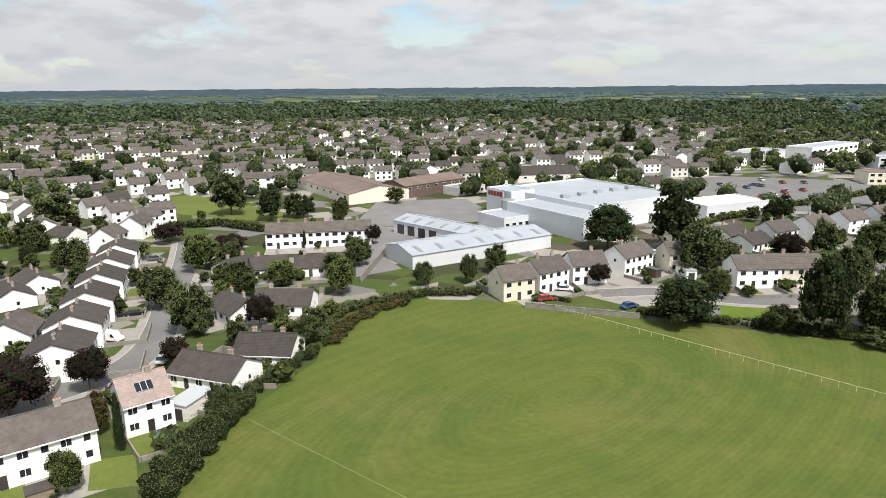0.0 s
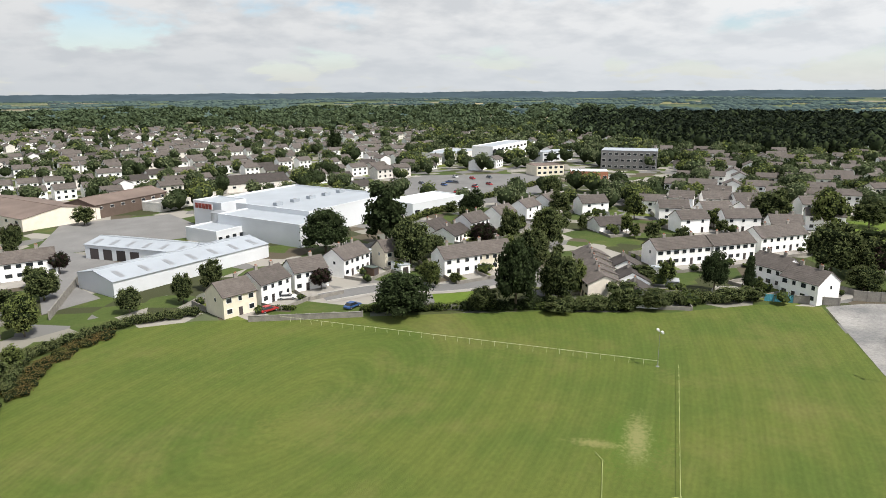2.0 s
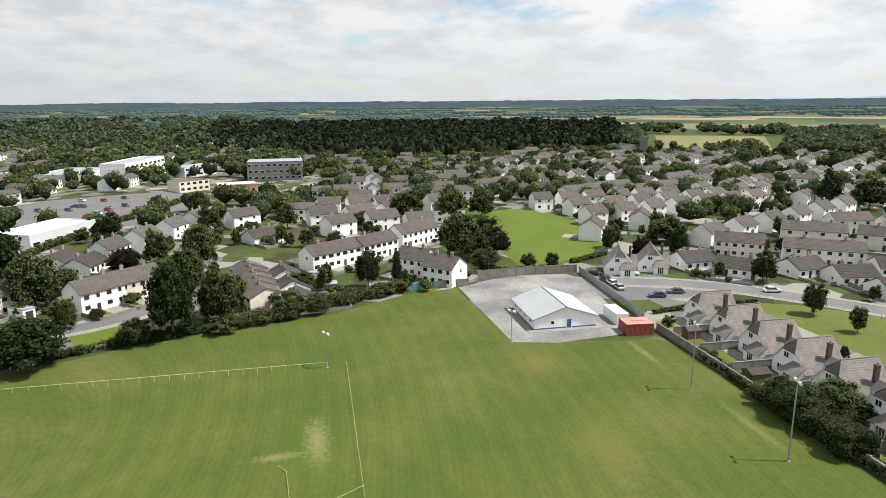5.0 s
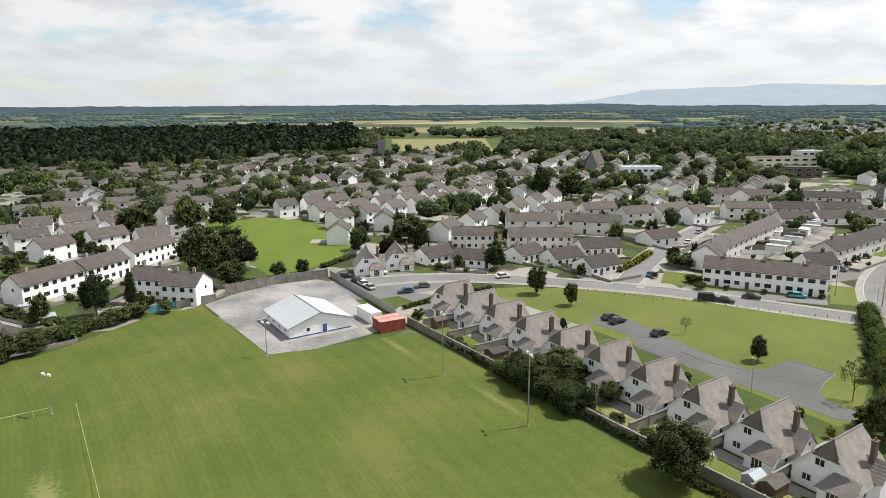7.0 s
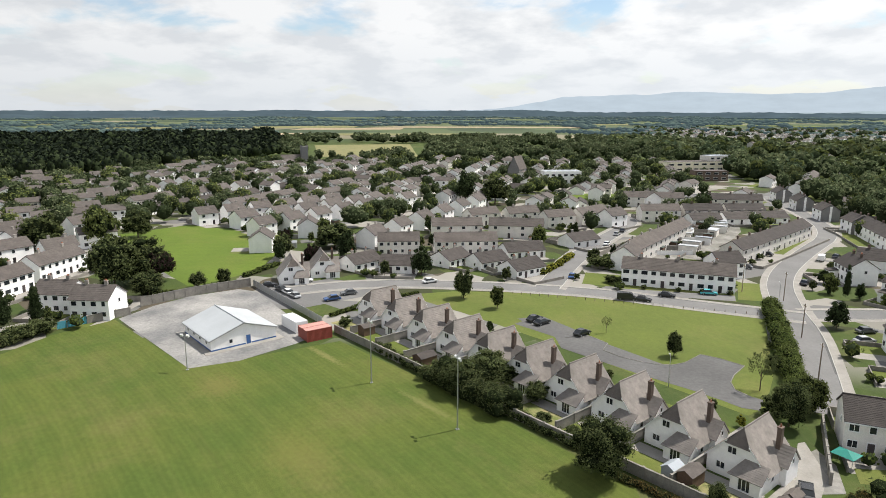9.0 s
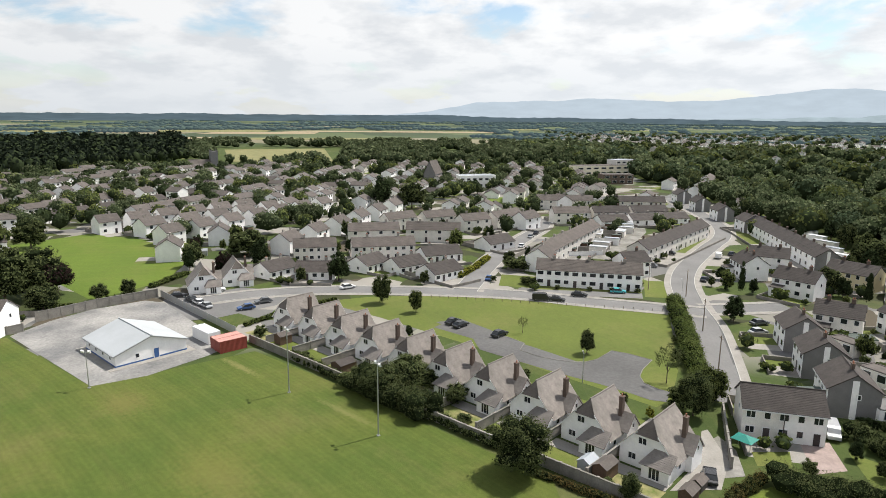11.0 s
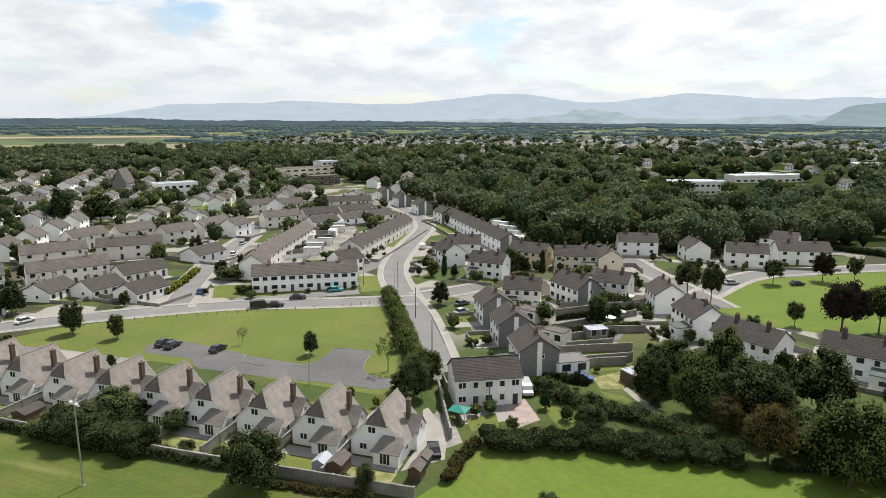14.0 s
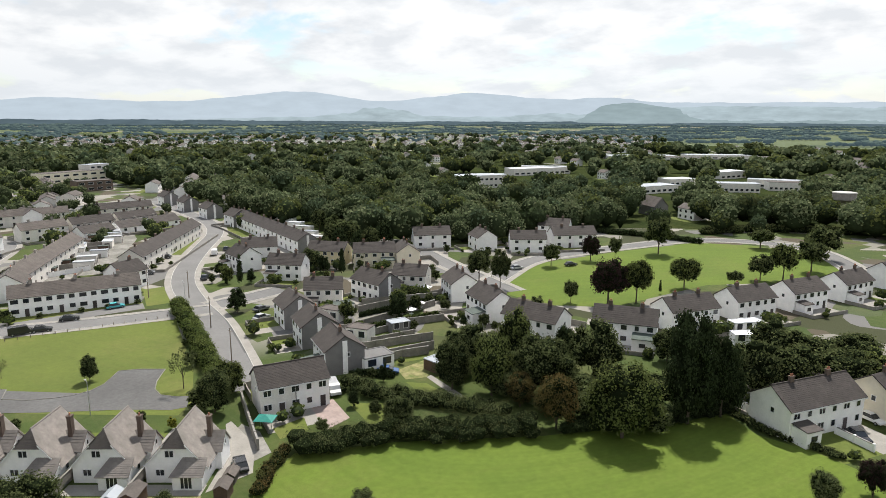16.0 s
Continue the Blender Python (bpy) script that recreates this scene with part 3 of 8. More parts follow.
        rod(bm, (0.008, 0, 0.26 + 0.04 * i), (math.cos(a) * 0.22, math.sin(a) * 0.22, 0.52 + 0.05 * i), 0.014, 0.004, 5)
    return mesh_of("trunk", bm, bark), crown


TREE_WORDS = {"park": "round-headed green tree on the park lawn", "parklight": "round-headed light green tree on the park lawn", "broad": "leafy green broadleaved tree", "light": "light green broadleaved tree", "dark": "tall dark evergreen tree with dense crown",
              "copper": "dark purple copper-leaved tree", "bush": "rounded green garden shrub", "conifer": "narrow dark green conifer",
              "sparse": "young thin-leaved tree on mown grass", "gold": "golden yellow garden shrub", "rust": "rusty brown bramble thicket", "brown": "brownish green broadleaved tree"}
TREES = {"n": 0}


def tree(kind, x, y, high, radius, fine=None):
    TREES["n"] += 1
    k = TREES["n"]
    dist = math.hypot(x, y)
    if fine is None:
        fine = 2 if dist < 115 else 1 if dist < 210 else 0
    if kind in ("bush", "gold", "rust") and high < 4:
        fine = min(fine, 1 if dist < 115 else 0)
    trunk, crown = cached((kind, k % 3, fine), lambda: crown_meshes(kind, k % 3, fine))
    name = "shrub" if kind in ("bush", "gold", "rust") else "tree"
    ob = thing(name, x, y, (k * 137) % 360)
    across = radius * (2.0 if name == "shrub" else 1.72)
    ob.scale = (across, across, high)
    if kind not in ("bush", "gold", "rust", "conifer"):
        child("trunk", trunk, ob)
    child("crown", crown, ob)
    return tagged(ob, TREE_WORDS[kind], name, "trees of the neighbourhood")


HEDGE_LEAF = {"hedge": leaves_hedge, "gold": leaves_gold, "rust": leaves_rust, "dark": leaves_dark, "green": leaves_green, "light": leaves_light}
HEDGE_WORDS = {"hedge": "dense clipped green hedge", "gold": "golden yellow privet hedge by the road", "rust": "rusty brown bramble bank along the field",
               "dark": "tall dark overgrown hedge", "green": "overgrown leafy green hedge", "light": "light green roadside hedge"}


def hedge(pts, width, high, kind="hedge"):
    line = [Vector((x, y, 0)) for x, y in pts]
    rng = np.random.default_rng(int(abs(pts[0][0] * 13 + pts[0][1] * 7)) + 5)
    bits, cores = [], []
    for a, b in zip(line, line[1:]):
        length = (b - a).length
        dist = max(40.0, ((a + b) / 2).length)
        size = min(0.7, max(0.17, dist / 620))
        side = Vector((-(b - a).y, (b - a).x, 0)).normalized()
        n = max(5, int(length / (width * 0.075)))
        for i in range(n):
            q = rng.uniform(-1, 1)
            p = a.lerp(b, (i + rng.uniform(0.0, 1.0)) / n) + side * (q * width * 0.33)
            hh = high * rng.uniform(0.62, 1.12) * (1 - 0.28 * q * q)
            rad = np.array([width * rng.uniform(0.19, 0.36), width * rng.uniform(0.19, 0.36), min(hh * 0.5, width * rng.uniform(0.2, 0.36))])
            for level in ((0.35, 0.9) if hh > rad[2] * 2.6 else (0.9,)):
                c = np.array([p.x, p.y, max(rad[2] * 0.7, hh * level - rad[2] * 0.8)])
                m = int(min(200, 4.5 * rad[0] * rad[2] / size ** 2)) + 4
                d = rng.normal(0, 1, (m, 3)); d /= np.linalg.norm(d, axis=1)[:, None]
                d[:, 2] = np.where(d[:, 2] < -0.5, -d[:, 2], d[:, 2])
                pts3 = c + d * rad * rng.uniform(0.7, 1.3, (m, 1))
                pts3[:, 2] = np.maximum(pts3[:, 2], 0.05)
                bits.append(leaf_cards(rng, pts3, d, size))
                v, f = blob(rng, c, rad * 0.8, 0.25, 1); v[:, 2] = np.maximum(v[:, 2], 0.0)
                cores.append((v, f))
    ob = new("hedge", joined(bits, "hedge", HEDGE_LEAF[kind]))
    # near-black lumps paint the shade between the hedge's leaves
    child("core", joined(cores, "core", shade_core), ob)
    return tagged(ob, HEDGE_WORDS[kind], "hedge")


def far_wood(name, label, spots, mat, seed, fine=True):
    """Crowns of a distant wood as one mass: rounded uneven lumps, with ragged leaf sprays on them. spots: x, y, height, radius."""
    rng = np.random.default_rng(seed)
    def lump(sub):
        bm = bmesh.new(); bmesh.ops.create_icosphere(bm, subdivisions=sub, radius=1.0)
        v = np.array([q.co[:] for q in bm.verts]); f = np.array([[q.index for q in g.verts] for g in bm.faces]); bm.free()
        return v, f
    base, tri = cached("lump1", lambda: lump(1))
    bits, cards = [], []
    for x, y, h, r in spots:
        d0 = math.hypot(x, y)
        tier = 2 if d0 < 400 and h > 8.5 else 1 if d0 < 560 and h > 4 else 0
        for j in range((2, 3, 4)[tier] if fine else 1):
            a, q = rng.uniform(0, math.tau), (0.92, 0.62, 0.55, 0.5)[j]
            c = np.array([x, y, h * 0.52]) if j == 0 else np.array([x + math.cos(a) * r * 0.62, y + math.sin(a) * r * 0.62, h * rng.uniform(0.42, 0.72)])
            v = base * (1 + rng.normal(0, 0.09, (len(base), 1))) * np.array([r * q, r * q, h * 0.47 * q]) + c
            bits.append((v, tri))
            if fine:
                m = (15, 34, 64)[tier] * (2 if j == 0 else 1)
                d = rng.normal(0, 1, (m, 3)); d /= np.linalg.norm(d, axis=1)[:, None]; d[:, 2] = np.where(d[:, 2] < -0.2, -d[:, 2], d[:, 2])
                cards.append(leaf_cards(rng, c + d * np.array([r * q, r * q, h * 0.48 * q]) * rng.uniform(0.86, 1.2, (m, 1)), d, r * (0.50, 0.32, 0.21)[tier]))
    # lumps take the painted shade colour where leaf sprays cover them
    me = joined(bits, name, wood_shade_core if fine else mat)
    me.polygons.foreach_set("use_smooth", [True] * len(me.polygons))
    ob = tagged(new(name, me), label, kind="stuff")
    if cards:
        tagged(child("leaf_sprays", joined(cards, "leaf_sprays", mat), ob), kind="stuff")
    return ob

# ---------------------------------------------------------------- houses
KEEP = []          # what the estate's filling must stay clear of: x, y, radius
HOMES = []         # every house: x, y, turn, length, depth
PLOTS = []         # outlines of greens and yards
def window_meshes(w, h, bars):
    def frame_mesh():
        bm = bmesh.new()
        t = 0.11
        xs = [-w / 2, -w / 2 + t]
        for i in range(1, bars + 1):
            x = -w / 2 + w * i / (bars + 1)
            xs += [x - 0.04, x + 0.04]
        xs += [w / 2 - t, w / 2]
        zs = [0, t, h - t, h]
        grid = [[bm.verts.new((x, -0.06, z)) for x in xs] for z in zs]
        for j in range(3):
            for i in range(len(xs) - 1):
                if j == 1 and i % 2:
                    continue
                bm.faces.new((grid[j][i], grid[j][i + 1], grid[j + 1][i + 1], grid[j + 1][i]))
        ex = bmesh.ops.extrude_face_region(bm, geom=bm.faces[:])
        for q in ex["geom"]:
            if isinstance(q, bmesh.types.BMVert):
                q.co.y = 0.05
        bmesh.ops.recalc_face_normals(bm, faces=bm.faces[:])
        return mesh_of("window", bm, white_paint)
    def pane_mesh():
        bm = bmesh.new()
        box(bm, -w / 2 + 0.05, w / 2 - 0.05, -0.02, 0.01, 0.05, h - 0.05)
        return mesh_of("pane", bm, window_glass)
    return cached(("window", w, h, bars), frame_mesh), cached(("pane", w, h), pane_mesh)


def window(parent, x, y, z, w, h, turn=0.0, bars=1, split=True):
    """turn 0 faces -y. Where it stays far off, frame and pane are one mesh."""
    if split:
        fr, pn = window_meshes(w, h, bars)
        ob = child("window", fr, parent, pose(x, y, z, 0, 0, turn))
        child("pane", pn, ob)
        return ob
    def whole():
        bm = bmesh.new()
        box(bm, -w / 2, w / 2, -0.05, 0.03, 0, h)
        fs = box(bm, -w / 2 + 0.1, w / 2 - 0.1, -0.08, -0.04, 0.1, h - 0.1)
        for f in fs:
            f.material_index = 1
        return mesh_of("window", bm, white_paint, window_glass)
    return child("window", cached(("whole_window", w, h), whole), parent, pose(x, y, z, 0, 0, turn))


def door(parent, x, y, w=0.95, h=2.05, turn=0.0, mat=None, z=0.0, split=True):
    mat = mat or door_paint
    def leaf():
        bm = bmesh.new()
        box(bm, -w / 2, w / 2, -0.05, 0.03, 0.05, h)
        for zz in (0.25, 1.15):
            box(bm, -w / 2 + 0.15, w / 2 - 0.15, -0.075, -0.05, zz, zz + 0.7)
        return mesh_of("door", bm, mat)
    def surround():
        bm = bmesh.new()
        for s in (-1, 1):
            box(bm, s * (w / 2 + 0.06) - 0.06, s * (w / 2 + 0.06) + 0.06, -0.08, 0.02, 0, h + 0.1)
        box(bm, -w / 2 - 0.12, w / 2 + 0.12, -0.08, 0.02, h, h + 0.12)
        return mesh_of("door_frame", bm, white_paint)
    ob = child("door", cached(("door", w, h, mat.name), leaf), parent, pose(x, y, z, 0, 0, turn))
    if split:
        child("door_frame", cached(("door_frame", w, h), surround), ob)
    return ob


def gable_body(bm, hx, hy, eave, ridge):
    """Walls with pointed ends; the ridge runs along x."""
    pieces(bm, [(-hx, -hy, 0), (hx, -hy, 0), (hx, hy, 0), (-hx, hy, 0), (-hx, -hy, eave), (hx, -hy, eave), (hx, hy, eave), (-hx, hy, eave), (-hx, 0, ridge), (hx, 0, ridge)],
           [(0, 1, 5, 4), (2, 3, 7, 6), (1, 2, 6, 9, 5), (3, 0, 4, 8, 7), (4, 5, 9, 8), (6, 7, 8, 9)])


def stepped(bm, left, right, lift=0.03, thick=0.16):
    """One connected roof sheet whose courses overlap like steps. left, right: the course lines' ends, from the eave up."""
    left, right = [Vector(p) for p in left], [Vector(p) for p in right]
    nrm = (right[0] - left[0]).cross(left[-1] - left[0]).normalized()
    def chain(side):
        pts = [side[0] - nrm * thick]
        for i, p in enumerate(side):
            if i:
                pts.append(p)
            if i < len(side) - 1:
                pts.append(p + nrm * lift)
        return pts + [side[-1] - nrm * thick]
    cl, cr = chain(left), chain(right)
    n = len(cl)
    vl, vr = [bm.verts.new(p) for p in cl], [bm.verts.new(p) for p in cr]
    for i in range(n - 1):
        bm.faces.new((vl[i], vr[i], vr[i + 1], vl[i + 1]))
    bm.faces.new((vl[n - 1], vr[n - 1], vr[0], vl[0]))
    bm.faces.new(vl)
    bm.faces.new(vr[::-1])


def roof_slope(bm, a, b, c, d, courses, thick=0.16, lift=0.03):
    """A slope a-b (eave) to d-c (ridge), laid in overlapping courses."""
    a, b, c, d = (Vector(p) for p in (a, b, c, d))
    stepped(bm, [a.lerp(d, i / courses) for i in range(courses + 1)], [b.lerp(c, i / courses) for i in range(courses + 1)], lift, thick)


def chimney(parent, x, y, z0, z1, pots=2, mat=None, w=0.85, d=0.5):
    mat = mat or brick_brown
    def stack():
        bm = bmesh.new()
        box(bm, -w / 2, w / 2, -d / 2, d / 2, z0, z1 - 0.18)
        box(bm, -w / 2 - 0.06, w / 2 + 0.06, -d / 2 - 0.06, d / 2 + 0.06, z1 - 0.18, z1)
        return mesh_of("chimney", bm, mat)
    ob = child("chimney", cached(("chimney", z0, z1, mat.name, w, d), stack), parent, pose(x, y, 0))
    def pot():
        bm = bmesh.new()
        rod(bm, (0, 0, 0), (0, 0, 0.4), 0.13, 0.10, 8)
        return mesh_of("chimney_pot", bm, terracotta)
    for i in range(pots):
        child("chimney_pot", cached("pot", pot), ob, pose((i - (pots - 1) / 2) * 0.36, 0, z1))
    return ob


KINDS = {  # depth, eave, ridge, walls, roof, storeys, words
    "semi": (8.0, 5.1, 7.8, white_render, roof_grey, 2, "white rendered two-storey house with grey tiled gable roof"),
    "terr": (7.6, 5.1, 7.6, white_render, roof_brown, 2, "long white two-storey terrace with brown-grey tiled roof"),
    "grey": (7.6, 5.1, 7.6, grey_render, roof_brown, 2, "grey pebbledashed two-storey houses with brown tiled roof"),
    "dark": (8.0, 5.1, 7.8, dark_render, roof_dark, 2, "dark pebbledashed two-storey house with dark tiled roof"),
    "cream": (8.0, 5.1, 7.8, cream_render, roof_brown, 2, "cream rendered two-storey house with brown tiled roof"),
    "yellow": (8.0, 5.0, 7.6, yellow_render, roof_dark, 2, "yellow rendered two-storey house with dark tiled roof"),
    "bung": (9.0, 2.6, 5.0, white_render, roof_dark, 1, "white rendered bungalow with dark tiled gable roof"),
    "wide": (10.4, 5.0, 7.3, white_render, roof_dark, 2, "broad white two-storey house with a low dark brown roof"),
    "step": (8.4, 4.6, 6.4, shell_render, roof_brown, 2, "pale cream stepped terrace house with low brown tiled roof"),
}
ROOFS = {"pink": roof_pink, "grey": roof_grey, "dark": roof_dark, "brown": roof_brown}


def build_home(kind, length, roof, doors, level, name, stacked=True, annexe=0):
    depth, eave, ridge, wall_mat, roof_mat, storeys, words = KINDS[kind]
    roof_mat = ROOFS.get(roof, roof_mat)
    hx, hy = length / 2, depth / 2
    home_ob = thing(name, 0, 0)
    bm = bmesh.new(); gable_body(bm, hx, hy, eave, ridge)
    bm.faces.ensure_lookup_table()
    if kind == "dark":
        for f in list(bm.faces)[:2]:
            f.material_index = 1
    child("wall", mesh_of("wall", bm, wall_mat, white_render), home_ob)
    if kind == "dark":
        for s in (-1, 1):
            bm = bmesh.new(); box(bm, min(s * (hx - 0.02), s * (hx + 0.04)), max(s * (hx - 0.02), s * (hx + 0.04)), -0.5, 0.5, 0.0, ridge - 0.9)
            part("gable_strip", bm, white_render, home_ob, "pale rendered strip on the gable end")
    # roof: two slopes over the walls
    o, v = 0.38, 0.22
    slope = (ridge - eave) / hy
    courses = (5, 9, 16)[level]
    for s in (-1, 1):
        bm = bmesh.new()
        e = (s * (hy + o), eave - slope * o + 0.2)
        pts = [(-hx - v, e[0], e[1]), (hx + v, e[0], e[1]), (hx + v, 0, ridge + 0.2), (-hx - v, 0, ridge + 0.2)]
        if s > 0:
            pts = [pts[1], pts[0], pts[3], pts[2]]
        roof_slope(bm, *pts, courses)
        part("roof", bm, roof_mat, home_ob)
    if level == 2:
        bm = bmesh.new()
        rod(bm, (-hx - v, 0, ridge + 0.22), (hx + v, 0, ridge + 0.22), 0.13, 0.13, 6)
        part("ridge_tiles", bm, roof_mat, home_ob)
        for s in (-1, 1):
            bm = bmesh.new()
            box(bm, -hx - v, hx + v, s * (hy + o) - 0.06, s * (hy + o) + 0.06, eave - slope * o - 0.06, eave - slope * o + 0.12)
            part("gutter", bm, white_paint, home_ob)
    # windows and doors
    n = max(2, round(length / (2.6 if level else 5.0)))
    split = level == 2
    for s in (-1, 1):
        turn = 0 if s < 0 else 180
        for st in range(storeys):
            z = 0.95 + st * 2.55
            for i in range(n):
                x = (-hx + (i + 0.5) * length / n)
                if st == 0 and (i % 3 == 1):
                    door(home_ob, x, s * hy, turn=turn, split=split)
                    continue
                window(home_ob, x, s * (hy + 0.0), z, (1.45 if (i % 2 == 0) else 1.05) + (0.4 if kind == "terr" else 0.0), 1.25, turn, 1 if i % 2 == 0 else 0, split)
    if level:
        for s in (-1, 1):
            window(home_ob, s * hx, 0.6 * s, 0.95 + (storeys - 1) * 2.55, 0.85, 1.0, 90 * s, 0, split)
    # chimneys
    stacks = 0 if not stacked else 1 if length < 10 else max(2, round(length / 9))
    for i in range(stacks):
        x = 0.18 * length if stacks == 1 else -hx + (i + 0.5) * length / stacks
        chimney(home_ob, x, 0.0 if storeys == 2 else 0.4, ridge - 0.6, ridge + 1.15, 2 if level else 0, brick_brown if kind == "dark" or roof == "dark" else stack_render)
    if annexe:
        # single-storey extension on the garden side
        wide, deep, high = ((3.2, 2.8, 2.7), (4.4, 3.6, 2.8))[annexe - 1]
        xa = -hx + 0.5 if annexe == 1 else hx - 0.5 - wide
        bm = bmesh.new(); box(bm, xa, xa + wide, -hy - deep, -hy - 0.003, 0, high)
        ext = part("extension", bm, wall_mat, home_ob, "single-storey rear extension")
        bm = bmesh.new(); slab(bm, (xa - 0.15, -hy - deep - 0.2, high + 0.12), (xa + wide + 0.15, -hy - deep - 0.2, high + 0.12), (xa + wide + 0.15, -hy - 0.01, high + 0.5), (xa - 0.15, -hy - 0.01, high + 0.5), 0.14)
        part("extension_roof", bm, roof_mat if annexe == 1 else garage_felt, ext)
        window(home_ob, xa + wide / 2, -hy - deep, 0.95, 1.5, 1.1, 0, 1, False)
    return tagged(home_ob, words, "house", "houses of the estate")


def home(kind, x, y, turn, length, roof=None, doors=False, detail=None, stacked=True):
    dist = math.hypot(x, y)
    KEEP.append((x, y, length / 2 + 5))
    HOMES.append((x, y, turn, length, KINDS[kind][0]))
    level = detail if detail is not None else 2 if dist < 130 else 1 if dist < 235 else 0
    length = max(6.5, round(length * 2) / 2)
    name = {"terr": "terrace", "bung": "bungalow"}.get(kind, "house")
    az = math.degrees(math.atan2(x, y))
    annexe = (0, 1, 2)[int(abs(x * 3 + y * 5)) % 3] if 92 < az < 175 and dist < 235 and kind not in ("terr", "bung") else 0
    if az > 104 and roof is None and kind in ("semi", "cream", "yellow", "grey"):
        roof = "dark"
    key = ("home", kind, length, roof, doors, level, stacked, annexe)
    if key in CACHE:
        return copy_thing(CACHE[key], pose(x, y, 0, 0, 0, turn))
    ob = CACHE[key] = build_home(kind, length, roof, doors, level, name, stacked, annexe)
    ob.matrix_basis = pose(x, y, 0, 0, 0, turn)
    return ob


def home_row(kind, a, b, n, length, turn=0.0, roof=None):
    ang = math.degrees(math.atan2(b[1] - a[1], b[0] - a[0]))
    for i in range(n):
        s = i / max(1, n - 1)
        home(kind, a[0] + (b[0] - a[0]) * s, a[1] + (b[1] - a[1]) * s, ang + turn, length, roof)


# the row of chalet houses along the field: local +y looks to the field, x runs along the row
def chalet():
    ob = thing("chalet_house", 0, 0)
    W, D, EV, RG = 4.2, 4.2, 2.6, 7.35          # half width, half depth, eave, ridge
    bm = bmesh.new()
    # body with a clipped gable to the field, plain gable to the road
    hip_z = 5.65
    back = 1.25                                 # how far the clipped gable leans back
    fx = W * (RG - hip_z) / (RG - EV)
    pieces(bm, [(-W, -D, 0), (W, -D, 0), (W, D, 0), (-W, D, 0), (-W, -D, EV), (W, -D, EV), (W, D, EV), (-W, D, EV), (0, -D, RG), (fx, D, hip_z), (-fx, D, hip_z), (0, D - back, RG)],
           [(1, 0, 4, 8, 5), (2, 1, 5, 6), (0, 3, 7, 4), (3, 2, 6, 9, 10, 7), (5, 8, 11, 9, 6), (8, 4, 7, 10, 11), (9, 11, 10)])
    part("wall", bm, white_render, ob)
    k = (RG - EV) / W
    o, v = 0.35, 0.2
    # the two long slopes, each a strip to the hip line
    for s in (-1, 1):
        bm = bmesh.new()
        rows = 17
        def edge(u):
            x = (W + o) * (1 - u)
            z = EV - k * o + 0.16 + (RG - EV + k * o) * u
            yb = D + v if z < hip_z + 0.16 else D + v - (z - hip_z - 0.16) / (RG - hip_z) * (back + v)
            return x, z, yb
        ends = [edge(i / rows) for i in range(rows + 1)]
        road_side, field_side = [(s * x, -D - v, z) for x, z, yb in ends], [(s * x, yb, z) for x, z, yb in ends]
        stepped(bm, *((road_side, field_side) if s > 0 else (field_side, road_side)), 0.045)
        part("roof", bm, roof_pale, ob)
    # clipped gable in hung tiles
    bm = bmesh.new()
    hip = []
    for i in range(9):
        a = i / 8 * 0.985
        hip.append(((fx + 0.3) * (1 - a), D + 0.36 - (back + 0.28) * a, hip_z - 0.40 + (RG + 0.12 - hip_z + 0.40) * a))
    stepped(bm, hip, [(-x, y, z) for x, y, z in hip], 0.05, 0.1)
    part("tiled_hip", bm, roof_hung, ob, "dark brown hung tiles")
    bm = bmesh.new()
    rod(bm, (0, -D - v, RG + 0.19), (0, D - back + 0.1, RG + 0.19), 0.13, 0.13, 6)
    part("ridge_tiles", bm, roof_pale, ob)
    # white verge boards along the road gable and the lower field gable
    for s in (-1, 1):
        bm = bmesh.new()
        slab(bm, (s * (W + o), -D - v - 0.05, EV - k * o + 0.12), (0, -D - v - 0.05, RG + 0.12), (0, -D - v + 0.04, RG + 0.12), (s * (W + o), -D - v + 0.04, EV - k * o + 0.12), 0.28)
        part("verge_board", bm, white_paint, ob)
        bm = bmesh.new()
        slab(bm, (s * (W + o), D + v + 0.05, EV - k * o + 0.12), (s * fx, D + v + 0.05, hip_z + 0.12), (s * fx, D + v - 0.04, hip_z + 0.12), (s * (W + o), D + v - 0.04, EV - k * o + 0.12), 0.25)
        part("verge_board", bm, white_paint, ob)
    # kitchen projection with a lean-to roof, on the side away from the sun
    x0, x1 = -W, -0.2
    bm = bmesh.new()
    pieces(bm, [(x0, D, 0), (x1, D, 0), (x1, D + 2.0, 0), (x0, D + 2.0, 0), (x0, D, 3.6), (x1, D, 2.5), (x1, D + 2.0, 2.25), (x0, D + 2.0, 2.25)], BOX)
    part("projection", bm, white_render, ob)
    bm = bmesh.new()
    roof_slope(bm, (x1 + 0.35, D + 2.3, 2.1), (x0 - 0.3, D + 2.3, 2.1), (x0 - 0.3, D, 3.85), (x1 - 0.9, D, 3.85), 9)
    # its sloping end
    pieces(bm, [(x1 + 0.35, D + 2.3, 2.1), (x1 - 0.9, D, 3.85), (x1 + 0.35, D, 2.1), (x1 + 0.2, D + 2.2, 2.0), (x1 - 0.95, D, 3.7), (x1 + 0.2, D, 2.0)], [(0, 2, 1), (3, 4, 5), (0, 3, 5, 2), (2, 5, 4, 1), (1, 4, 3, 0)])
    part("lean_to_roof", bm, roof_pale, ob, "weathered tiled lean-to roof")
    # cross gable to the side with the stack
    bm = bmesh.new()
    gx, gy = -W - 0.9, -1.4
